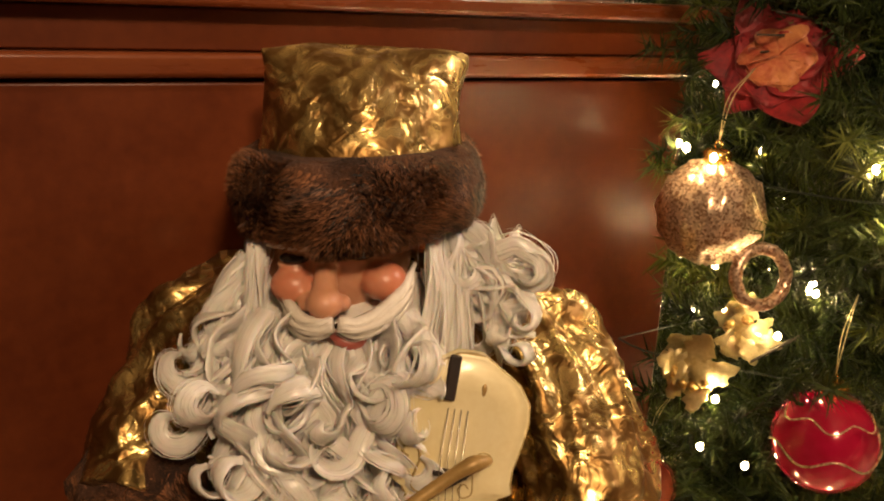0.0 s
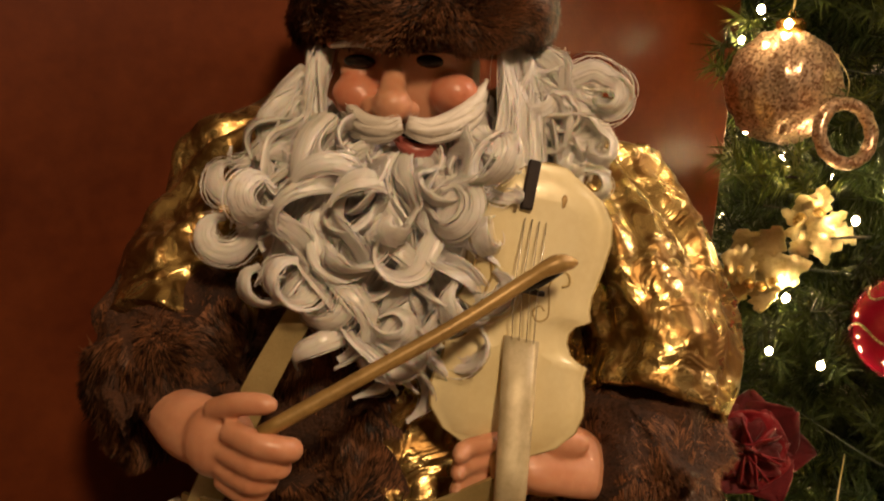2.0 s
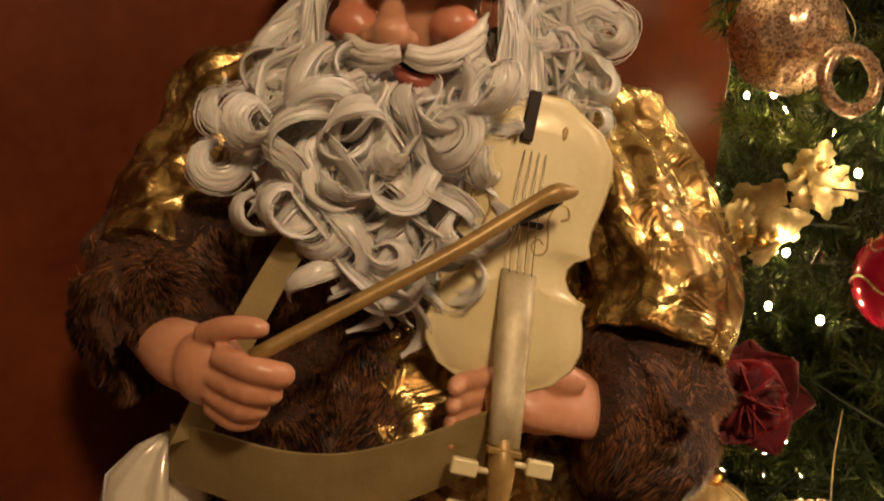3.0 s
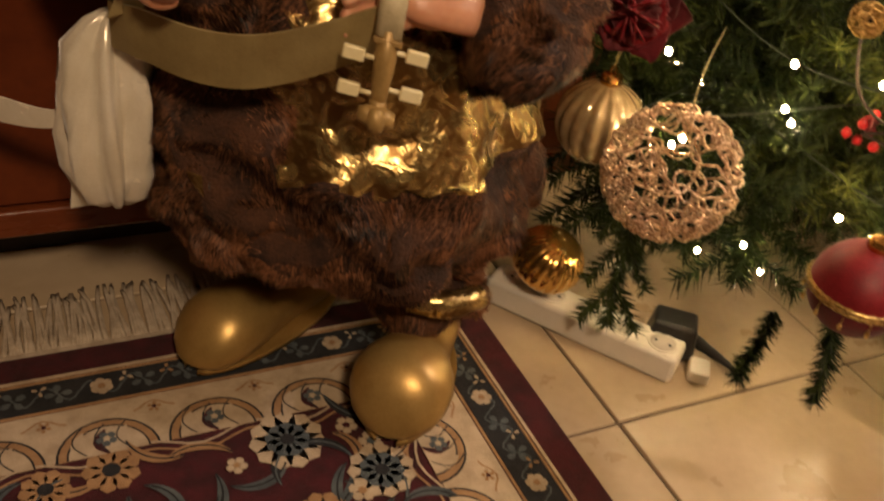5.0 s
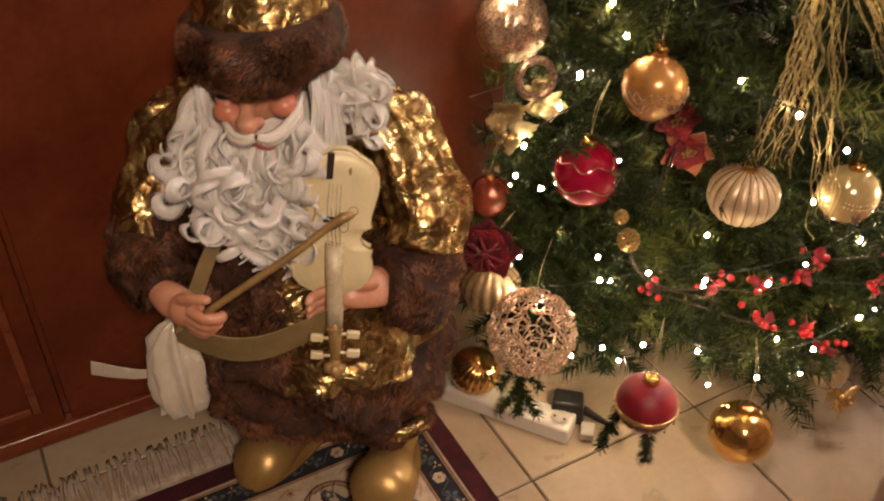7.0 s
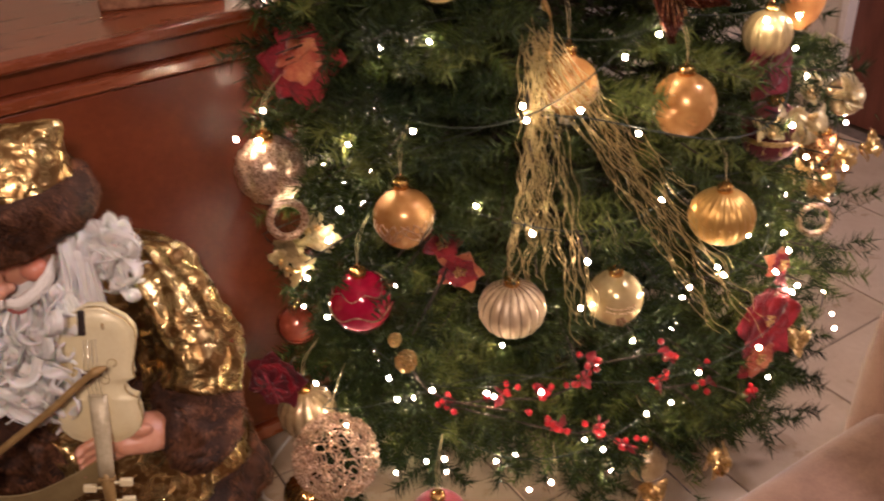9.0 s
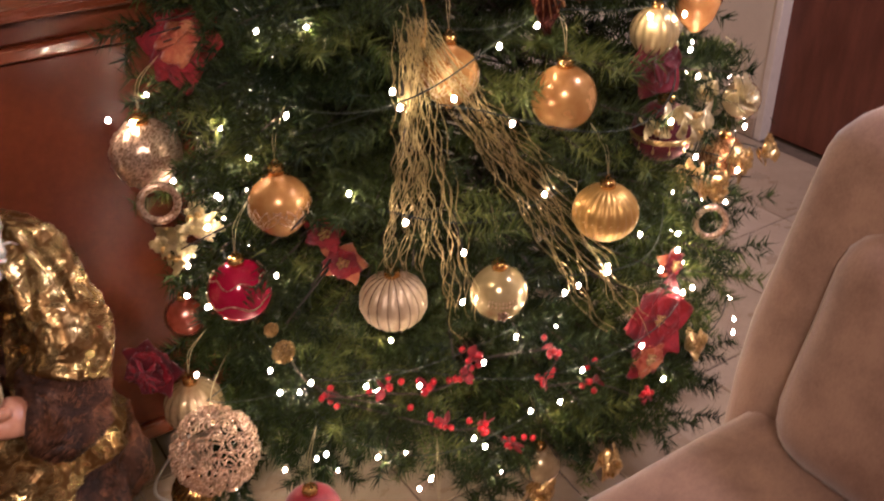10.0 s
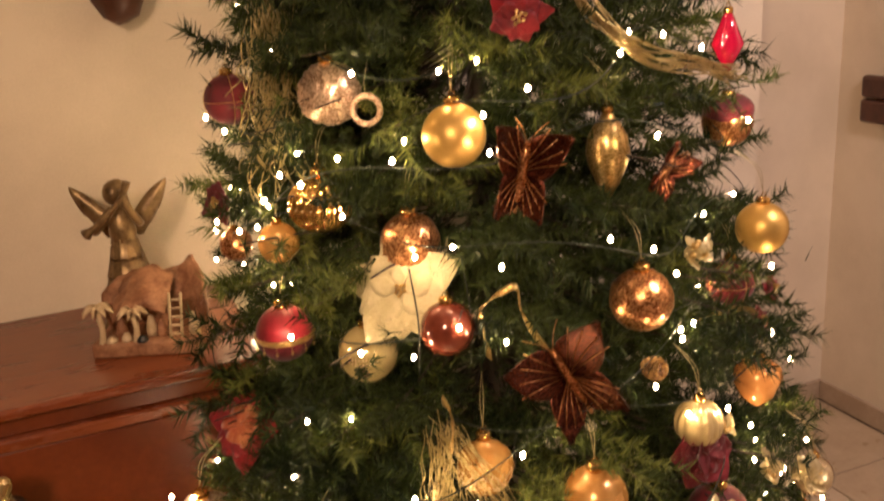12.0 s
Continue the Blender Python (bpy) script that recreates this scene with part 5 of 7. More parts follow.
# ---- fairy lights ----
lights = thing("fairy_lights", (0, 0, 0), label="warm white fairy lights strung through the fir tree", category="string lights")
bulb_bm = bmesh.new()
blob(bulb_bm, (0, 0, 0), (0.0033, 0.0033, 0.0042), 0, 10)
bulb_mesh = mesh_of(bulb_bm, "bulb", M_BULB)
line, lit = [], 0
TURNS = 17
for k in range(2300):
    u = k / 2299
    z = 0.21 + 1.78 * u
    w = -0.4 + 2 * math.pi * TURNS * u
    r = tree_radius(z) * (0.91 + 0.09 * math.sin(k * 0.21) + 0.05 * math.sin(k * 0.057 + 1))
    p = Vector((TX + r * math.cos(w), TY + r * math.sin(w), z + 0.045 * math.sin(k * 0.083) + 0.02 * math.sin(k * 0.31)))
    if blocked(p.x, p.y, p.z + 0.02):
        d = Vector((TX - p.x, TY - p.y, 0))
        p += d * 0.35
    line.append(p)
    seen = math.cos(w - math.radians(-122)) > -0.12
    near_board = p.x < 1.03 and p.y > 1.14 and k % 15 != 2
    if k % 3 == 2 and seen and not near_board and lit < 274 and z < 1.80 and rs.rand() < (0.80 if z < 0.75 else 0.66 if z < 1.05 else 0.46):
        b = new("bulb", bulb_mesh)
        b.location = p + Vector((math.cos(w), math.sin(w), 0)) * rs.uniform(0.0, 0.05) + Vector((0, 0, rs.uniform(-0.03, 0.03)))
        b.parent = lights
        lit += 1
for at in ((1.236, 1.056, 1.172), (1.048, 1.099, 0.17), (1.084, 1.088, 0.13), (0.991, 1.116, 0.16), (0.905, 1.150, 0.13), (1.177, 0.992, 0.20), (1.180, 0.954, 0.14), (1.293, 0.861, 0.20), (0.916, 1.138, 0.305), (0.872, 1.140, 0.42), (1.185, 1.040, 0.42), (1.297, 0.920, 0.40), (1.270, 0.910, 0.25), (0.835, 1.210, 0.856), (0.866, 1.205, 0.846), (0.961, 1.150, 0.718), (0.963, 1.100, 0.850), (0.923, 1.321, 0.839), (0.908, 1.202, 0.586), (0.918, 1.238, 0.723), (0.936, 1.158, 0.67), (0.897, 1.204, 0.532), (0.954, 1.141, 0.728), (0.935, 1.123, 0.585), (0.915, 1.156, 0.53)):
    b = new("bulb", bulb_mesh)
    b.location = at
    b.parent = lights
bm = bmesh.new()
tube(bm, line, 0.0012, 4, 0, False)
part("cable", bm, M_WIRE, lights)

# ---- tree ornaments ----
TREE_AXIS = Vector((TX, TY, 0))


def ball(at, r, material, label, profile=None, ribs=0, rib_depth=0.0, cap_mat=None, segs=40, tilt=0.0, thread=0.07, kind="bauble", mats=None, rough=0.0):
    """A hanging ornament: turned body, metal cap, loop and thread."""
    ob = thing(kind, at, (tilt * 6, tilt * 4, tilt * 40), label=label, category="christmas ornament", group="ornaments on the tree")
    prof = profile or ball_profile(r, 20)
    bm = bmesh.new()
    lathe(bm, prof, segs, 0, ribs, rib_depth)
    if rough:
        for v in bm.verts:
            v.co += v.co.normalized() * rough * noise.noise(v.co * 260)
    part("body", bm, material, ob)
    top = prof[-1][1]
    bm = bmesh.new()
    lathe(bm, [(0.0125 * r / 0.05, top - 0.004), (0.0125 * r / 0.05, top + 0.008 * r / 0.05), (0.009 * r / 0.05, top + 0.011 * r / 0.05), (0.001, top + 0.0115 * r / 0.05)], 18, 0, 12, 0.08)
    cap = part("cap", bm, cap_mat or M_GOLD, ob, "small fluted metal cap")
    bm = bmesh.new()
    torus(bm, 0.0045, 0.0007, 14, 5, 0, pose(0, 0, top + 0.0145 * r / 0.05, 90, 0, 0))
    part("loop", bm, cap_mat or M_GOLD, cap)
    inward = (TREE_AXIS - Vector((at[0], at[1], 0))).normalized()
    back = Matrix.Rotation(-ob.rotation_euler.z, 3, "Z") @ inward
    bm = bmesh.new()
    z0 = top + 0.017 * r / 0.05
    for s in (-1, 1):
        tube(bm, spline([(0, 0, z0), (s * 0.003 + back.x * 0.01, back.y * 0.01, z0 + thread * 0.6), (back.x * 0.05, back.y * 0.05, z0 + thread)], 8), 0.0005, 4)
    part("thread", bm, M_THREAD, ob)
    return ob


def beads(ob, pts, r, material, name="bead_line", label=""):
    bm = bmesh.new()
    for p in pts:
        blob(bm, p, (r, r, r), 0, 6)
    part(name, bm, material, ob, label)


def wavy(ob, r, z, amp, waves, material, thick=0.0012, name="wave_line", label=""):
    bm = bmesh.new()
    pts = []
    for k in range(90):
        w = 2 * math.pi * k / 89
        zz = z + amp * math.sin(waves * w)
        rr = math.sqrt(max(1e-6, r * r - zz * zz)) + thick * 0.3
        pts.append((rr * math.cos(w), rr * math.sin(w), zz))
    tube(bm, pts, thick, 5)
    part(name, bm, material, ob, label)


def relief_leaf(ob, r, w0, z0, size, material):
    """A raised leaf outline that follows the ball."""
    bm = bmesh.new()
    for lean in (-0.9, -0.3, 0.3, 0.9):
        pts = []
        for k in range(15):
            u = k / 14
            a = w0 + (lean * u + 0.22 * math.sin(math.pi * u) * (1 if k % 1 == 0 else 0)) * size
            z = z0 + size * 0.9 * u * r
            rr = math.sqrt(max(1e-6, r * r - z * z)) + 0.0006
            pts.append((rr * math.cos(a), rr * math.sin(a), z))
        for k in range(14, -1, -1):
            u = k / 14
            a = w0 + (lean * u - 0.22 * math.sin(math.pi * u)) * size
            z = z0 + size * 0.9 * u * r
            rr = math.sqrt(max(1e-6, r * r - z * z)) + 0.0006
            pts.append((rr * math.cos(a), rr * math.sin(a), z))
        tube(bm, pts, 0.0008, 4)
    part("leaf_relief", bm, material, ob, "raised frosted leaf outlines")


FACE = math.radians(-118)     # the way the tree's decorated side looks


def onion(r):
    return [(0.0005, -1.18 * r), (0.10 * r, -1.14 * r), (0.28 * r, -1.02 * r), (0.55 * r, -0.82 * r), (0.82 * r, -0.52 * r), (0.97 * r, -0.15 * r), (1.0 * r, 0.12 * r), (0.94 * r, 0.42 * r), (0.78 * r, 0.68 * r), (0.52 * r, 0.88 * r), (0.30 * r, 0.97 * r), (0.22 * r, 1.08 * r), (0.20 * r, 1.20 * r)]


# glossy balls
o = ball((0.953, 1.097, 0.581), 0.051, M_RED, "glossy red glass bauble with a silver wavy line")
wavy(o, 0.051, -0.004, 0.006, 5, M_PALEGLIT, 0.0011, "wave_line", "silver glitter wave")
wavy(o, 0.051, 0.030, 0.004, 6, M_PALEGLIT, 0.0008, "wave_line")
for at, r in (((1.017, 1.051, 0.732), 0.047), ((1.289, 1.005, 0.887), 0.045)):
    o = ball(at, r, M_AMBER, "amber glass drop bauble with raised leaf pattern", onion(r), kind="drop_bauble")
    for q in (-0.55, 0.55, 2.2):
        relief_leaf(o, r, FACE + q, -0.020, 0.75, M_PALEGLIT)
o = ball((1.150, 0.961, 0.562), 0.050, M_PEARL, "ribbed pearl-beige bauble with brown glitter stripes", ball_profile(0.050, 22, 0.95), 18, 0.09, segs=108)
bm = bmesh.new()
for k in range(18):
    w = 2 * math.pi * (k + 0.5) / 18
    tube(bm, [(math.cos(w) * 0.0508 * math.sin(math.pi * q / 14), math.sin(w) * 0.0508 * math.sin(math.pi * q / 14), -0.0483 * math.cos(math.pi * q / 14)) for q in range(1, 14)], 0.0010, 4)
part("stripe", bm, M_BROWNLINE, o, "brown glitter grooves")
for at, r in (((1.308, 0.897, 0.553), 0.047), ((1.163, 1.152, 1.052), 0.048)):
    o = ball(at, r, M_CHAMP, "champagne glass bauble with arcs of pearl beads")
    for z in (0.010, 0.003):
        beads(o, [(math.cos(FACE + q * 0.12) * math.sqrt(r * r - z * z), math.sin(FACE + q * 0.12) * math.sqrt(r * r - z * z), z - 0.0012 * (16 - q * q) * 0.15) for q in range(-4, 5)], 0.0018, M_PALEGLIT, "bead_line", "row of pale beads")
    petal_bm = bmesh.new()
    for q in range(5):
        w = 2 * math.pi * q / 5
        blob(petal_bm, (math.cos(FACE) * r * 0.97 - math.sin(FACE) * 0.006 * math.cos(w), math.sin(FACE) * r * 0.97 + math.cos(FACE) * 0.006 * math.cos(w), -0.016 + 0.006 * math.sin(w)), (0.004, 0.004, 0.004), 0, 8)
    part("beaded_star", petal_bm, M_BROWNLINE, o)
o = ball((1.414, 0.889, 0.862), 0.049, M_AMBER, "amber glass bauble with a golden sheen")
o = ball((1.068, 1.281, 1.218), 0.034, M_AMBER, "small amber glass bauble")
for at, r in (((1.468, 0.837, 0.676), 0.048), ((1.127, 1.208, 1.291), 0.048)):
    o = ball(at, r, M_GOLD if at[2] > 1 else M_MATTE, "ribbed gold glass bauble", ball_profile(r, 22, 0.96), 22, 0.09, segs=132)
    wavy(o, r * 1.03, 0.0, 0.0, 1, M_GLIT, 0.0008, "equator_line")
for at, r in (((1.246, 1.014, 1.126), 0.040), ((0.912, 1.300, 0.430), 0.038)):
    ball(at, r, M_BROWNG, "glossy brown-red glass bauble")
for at, r in (((1.289, 1.047, 1.399), 0.046), ((1.795, 0.992, 1.189), 0.042)):
    ball(at, r, M_MATTE, "matte gold bauble with a fluted cap")
for at, r in (((1.235, 1.116, 1.232), 0.046), ((1.543, 0.960, 1.127), 0.048), ((1.900, 0.975, 0.600), 0.044), ((1.017, 1.400, 1.193), 0.028)):
    o = ball(at, r, M_COPPER, "copper bauble covered in glittering sequins", rough=0.003, segs=56)
o = ball((0.880, 1.215, 0.789), 0.052, M_PALEGLIT, "pale gold glitter bauble with a rough surface", rough=0.006, segs=64)
o = ball((1.153, 1.188, 1.459), 0.046, M_PALEGLIT, "pale gold glitter bauble with a rough surface", rough=0.006, segs=64)
o = ball((1.627, 0.926, 0.912), 0.036, M_CHAMP, "small ribbed champagne bauble", ball_profile(0.036, 20, 1.1), 14, 0.10, segs=84)
o = ball((1.884, 0.940, 0.734), 0.036, M_CLEAR, "smoky gold glass bauble")
o = ball((1.396, 0.876, 0.150), 0.040, M_CLEAR, "smoky gold glass bauble with glitter", rough=0.001)
o = ball((1.151, 0.841, 0.144), 0.055, M_GOLD, "mirror-bright gold bauble hanging over the tiles", thread=0.10)
o = ball((0.880, 1.228, 0.290), 0.050, M_CLEAR, "gold-brown striped glass bauble", ball_profile(0.050, 22, 1.05), 16, 0.10, segs=96)
o = ball((1.549, 1.060, 1.327), 0.035, M_GLIT, "long gold glass drop ornament with glitter",
         [(0.0005, -0.068), (0.006, -0.060), (0.018, -0.040), (0.030, -0.012), (0.0345, 0.010), (0.031, 0.034), (0.021, 0.052), (0.011, 0.064), (0.007, 0.074)], kind="drop_bauble")
o = ball((1.815, 1.011, 0.898), 0.045, M_ORANGE, "faceted orange glass bauble", [(0.0005, -0.046), (0.016, -0.038), (0.034, -0.016), (0.043, 0.012), (0.040, 0.030), (0.024, 0.042), (0.010, 0.046)], segs=9, kind="drop_bauble")
o = ball((1.817, 1.117, 1.470), 0.030, M_RED, "red diamond-shaped glass ornament", [(0.0005, -0.055), (0.014, -0.025), (0.028, 0.002), (0.016, 0.030), (0.006, 0.055)], segs=12, kind="drop_bauble")
for at, r in (((1.039, 1.400, 1.440), 0.042), ((1.787, 1.056, 1.077), 0.042)):
    o = ball(at, r, M_MARVEL, "burgundy velvet bauble with crossing gold lines")
    for q in range(3):
        bm = bmesh.new()
        torus(bm, r * 1.005, 0.0007, 40, 5, 0, pose(0, 0, 0, 90 if q < 2 else 0, 0, 0) if q != 1 else pose(0, 0, 0, 90, 0, 90))
        part("gold_line", bm, M_GLIT, o)


def trimmed(at, r, lower, upper=M_REDVEL):
    o = ball(at, r, upper, "red velvet bauble with a gold braid and drops")
    bm = bmesh.new()
    lathe(bm, [(r * 1.004 * math.cos(math.pi / 2 * q / 10) if q < 10 else 0.0005, -r * 1.004 * math.sin(math.pi / 2 * q / 10)) for q in range(11)], 40)
    part("lower_half", bm, lower, o, "darker lower half")
    bm = bmesh.new()
    torus(bm, r * 1.01, 0.0024, 56, 6, 0, None, 0.5)
    torus(bm, r * 1.0, 0.0016, 56, 6, 0, pose(0, 0, -0.0045), 0.5)
    part("braid", bm, M_GLIT, o, "twisted gold braid")
    for k in range(12):
        w = 2 * math.pi * k / 12
        bm = bmesh.new()
        tube(bm, [(r * math.cos(w), r * math.sin(w), -0.004), (r * 1.01 * math.cos(w), r * 1.01 * math.sin(w), -0.016)], 0.0006, 4)
        blob(bm, (r * 1.01 * math.cos(w), r * 1.01 * math.sin(w), -0.019), (0.0022, 0.0022, 0.004), 0, 8)
        part("drop", bm, M_GLIT, o)
    return o


trimmed((1.050, 1.233, 1.082), 0.046, M_MARVEL)
trimmed((0.938, 0.867, 0.301), 0.047, M_MARVEL)
trimmed((1.665, 0.920, 0.735), 0.052, M_MARVEL, M_MARVEL)
o = ball((1.819, 1.114, 1.343), 0.043, M_COPPER, "copper cup-shaped bauble with burgundy velvet top")
bm = bmesh.new()
blob(bm, (0, 0, 0.016), (0.044, 0.044, 0.030), 0, 20, 0.004, 30)
part("velvet_top", bm, M_MARVEL, o)

# gold ribbed ball lying on the socket strip
bm = bmesh.new()
lathe(bm, ball_profile(0.046, 22, 0.9), 120, 0, 24, 0.06)
fb = single("bauble", bm, M_GOLD, (0.852, 1.222, 0.094), (18, 10, 0), "ribbed shiny gold bauble lying on the socket strip", "christmas ornament", "ornaments on the tree")


def ring_ornament(at, big, small, turn):
    ob = thing("ring_ornament", at, turn, "pale gold glitter ring ornament with a hanging thread", "christmas ornament", "ornaments on the tree")
    bm = bmesh.new()
    torus(bm, big, small, 48, 10)
    for v in bm.verts:
        v.co += noise.noise_vector(v.co * 300) * 0.0012
    part("ring", bm, M_PALEGLIT, ob)
    bm = bmesh.new()
    tube(bm, spline([(0, big, 0), (0, big + 0.02, 0.004), (0.004, big + 0.05, -0.02)], 8), 0.0005, 4)
    part("thread", bm, M_THREAD, ob)


ring_ornament((0.862, 1.122, 0.751), 0.026, 0.0058, (78, 0, -12))
ring_ornament((1.790, 0.890, 0.530), 0.028, 0.006, (80, 0, -35))
ring_ornament((1.190, 1.132, 1.437), 0.020, 0.0045, (84, 0, -25))

# wire nest ball
nest = thing("wire_ball", (0.861, 1.070, 0.314), (0, 0, 0), "openwork ball of tangled gold glitter wire", "christmas ornament", "ornaments on the tree")
rn = random.Random(3)
for k in range(84):
    bm = bmesh.new()
    c = Vector((rn.gauss(0, 1), rn.gauss(0, 1), rn.gauss(0, 1))).normalized()
    a = c.orthogonal().normalized()
    b = c.cross(a)
    rad = rn.uniform(0.012, 0.026)
    pts = []
    for q in range(25):
        w = 2 * math.pi * q / 24
        p = (c * 0.062 + (a * math.cos(w) + b * math.sin(w)) * rad * (1 + 0.2 * math.sin(3 * w + k)))
        pts.append(p.normalized() * (0.069 + 0.005 * math.sin(4 * w + k)))
    tube(bm, pts, 0.0016, 5, 0, False)
    part("wire_loop", bm, M_PALEGLIT, nest)
bm = bmesh.new()
tube(bm, spline([(0, 0, 0.07), (0.02, 0.02, 0.11), (0.06, 0.05, 0.14)], 8), 0.0006, 4)
part("thread", bm, M_THREAD, nest)


def petal(bm, length, width, cup, curl, turn, mat=0, lift=0.0, ruffle=0.004):
    """One rounded, cupped petal that lies in the x direction and turns about z."""
    rows = []
    for i in range(8):
        u = i / 7
        w = width * (math.sin(math.pi * min(1, 0.08 + 0.92 * u) ** 0.8) ** 0.8 if 0 < u < 1 else 0.08)
        row = []
        for j in range(7):
            v = j / 6 * 2 - 1
            p = Vector((length * u, w * v, lift + curl * u * u + cup * v * v * width + ruffle * math.sin(9 * v + 7 * u) * u))
            row.append(Matrix.Rotation(turn, 3, "Z") @ p)
        rows.append(row)
    for i, row in enumerate(rows):
        rows[i] = [bm.verts.new(p) for p in row]
    for r0, r1 in zip(rows, rows[1:]):
        for j in range(6):
            f = bm.faces.new((r0[j], r0[j + 1], r1[j + 1], r1[j]))
            f.smooth, f.material_index = True, mat


def facing(at, tilt=15.0, spin=0.0):
    """The pose of a flower that looks away from the trunk."""
    d = Vector((at[0] - TX, at[1] - TY, 0)).normalized()
    d = (d + Vector((-0.25, -0.55, math.tan(math.radians(tilt))))).normalized()
    return Matrix.Translation(at) @ d.to_track_quat("Z", "Y").to_matrix().to_4x4() @ pose(0, 0, 0, 0, 0, spin)


def flower(at, r, mats, n, label, name="flower_ornament", heart=None, slim=0.42, tilt=15, layers=2, spin=0.0):
    ob = new(name)
    ob.matrix_world = facing(at, tilt, spin)
    tagged(ob, label, "flower ornament", "ornaments on the tree")
    rf = random.Random(int(at[0] * 1000))
    for layer in range(layers):
        for k in range(n):
            bm = bmesh.new()
            petal(bm, r * (1 - 0.28 * layer) * rf.uniform(0.88, 1.1), r * slim * rf.uniform(0.85, 1.1), rf.uniform(-0.1, 0.25), r * rf.uniform(-0.15, 0.35) * (1 - layer), 2 * math.pi * (k + 0.5 * layer + rf.uniform(-0.15, 0.15)) / n, 0, 0.008 * layer)
            sol = part("petal", bm, mats[layer % len(mats)], ob)
            sol.modifiers.new("thickness", "SOLIDIFY").thickness = 0.0012
    bm = bmesh.new()
    for k in range(9):
        w = k * 2.4
        blob(bm, (0.0035 * math.sqrt(k) * math.cos(w), 0.0035 * math.sqrt(k) * math.sin(w), 0.013), (0.003, 0.003, 0.004), 0, 8)
    part("heart", bm, heart or M_GLIT, ob)
    bm = bmesh.new()
    tube(bm, [(0, 0, 0.004), (0, 0, -0.06)], 0.0015, 5)
    part("stem", bm, M_WIRE, ob)
    return ob


flower((0.972, 1.240, 0.932), 0.076, [M_PETRED, M_PETRED, M_PETORG], 6, "red silk poinsettia with orange-gold inner petals", "poinsettia", slim=0.46, layers=3, tilt=40)
flower((1.585, 0.813, 0.440), 0.078, [M_PETRED, M_PETRED], 6, "red silk poinsettia with a gold heart", "poinsettia")
flower((1.560, 0.800, 0.375), 0.048, [M_PETRED, M_PETORG], 5, "small red and orange silk flower", "silk_flower")
flower((1.118, 1.060, 0.600), 0.045, [M_PETORG, M_PETRED], 5, "red and yellow silk flower near the lower branches", "silk_flower", tilt=-10)
flower((1.098, 1.075, 0.650), 0.038, [M_PETRED, M_PETRED], 5, "small red silk flower", "silk_flower")
flower((1.205, 1.085, 1.170), 0.100, [M_PETCREAM, M_PETCREAM], 5, "large cream silk poinsettia lit by fairy lights", "poinsettia", slim=0.36, tilt=35, spin=25)
flower((0.998, 1.380, 1.274), 0.042, [M_MARVEL, M_MARVEL], 5, "dark burgundy velvet poinsettia", "poinsettia")
flower((0.806, 1.128, 0.474), 0.050, [M_MARVEL, M_REDVEL], 7, "ruffled crimson velvet rose hanging beside the doll", "velvet_rose", slim=0.62, layers=4, tilt=5)
flower((1.627, 0.920, 0.862), 0.060, [M_MARVEL, M_MARVEL], 6, "deep burgundy velvet rose ornament", "velvet_rose", slim=0.6, layers=3)
flower((1.870, 1.080, 0.980), 0.030, [M_PETRED, M_PETRED], 5, "small red silk flower at the branch tips", "silk_flower")
flower((1.885, 1.070, 1.040), 0.026, [M_PETRED, M_PETRED], 5, "small red silk flower at the branch tips", "silk_flower")
flower((1.660, 0.860, 0.500), 0.035, [M_PETORG, M_PETRED], 5, "small orange silk flower", "silk_flower")
flower((1.365, 0.985, 1.560), 0.045, [M_PETRED, M_PETRED], 5, "small red silk flower high on the tree", "silk_flower", tilt=-15)


def leaf_spray(at, size, material, n, label, name="gold_leaf_spray", spin=0.0):
    """Toothed metallic leaves and beads on a wired stem."""
    ob = new(name)
    ob.matrix_world = facing(at, 5, spin)
    tagged(ob, label, "leaf ornament", "ornaments on the tree")
    rf = random.Random(int(at[2] * 1000))
    for k in range(n):
        bm = bmesh.new()
        L, w = size * rf.uniform(0.42, 0.66), size * rf.uniform(0.12, 0.20)
        left, right = [], []
        for q in range(11):
            u = q / 10
            ww = w * math.sin(math.pi * u) ** 0.7 * (1 + (0.35 if q % 2 else -0.1)) if 0 < q < 10 else 0.0008
            z = 0.012 * math.sin(3 * u + k)
            left.append(bm.verts.new((L * u, ww, z + 0.3 * ww)))
            right.append(bm.verts.new((L * u, -ww, z + 0.3 * ww)))
        midl = [bm.verts.new((L * q / 10, 0, 0.012 * math.sin(3 * q / 10 + k))) for q in range(11)]
        for q in range(10):
            bm.faces.new((midl[q], left[q], left[q + 1], midl[q + 1]))
            bm.faces.new((right[q], midl[q], midl[q + 1], right[q + 1]))
        smooth(bm)
        bmesh.ops.transform(bm, matrix=pose(0, 0, 0, rf.uniform(-30, 30), rf.uniform(-40, 15), 360 * k / n + rf.uniform(-20, 20)), verts=bm.verts)
        lf = part("leaf", bm, material, ob)
        lf.modifiers.new("thickness", "SOLIDIFY").thickness = 0.0008
    for k in range(5):
        bm = bmesh.new()
        w = rf.uniform(0, 6.28)
        blob(bm, (math.cos(w) * size * 0.25, math.sin(w) * size * 0.25, 0.012), (0.006, 0.006, 0.006), 0, 10)
        part("bead", bm, M_GLIT, ob)
    bm = bmesh.new()
    tube(bm, [(0, 0, 0.0), (0, 0.005, -0.08)], 0.0014, 5)
    part("stem", bm, M_WIRE, ob)


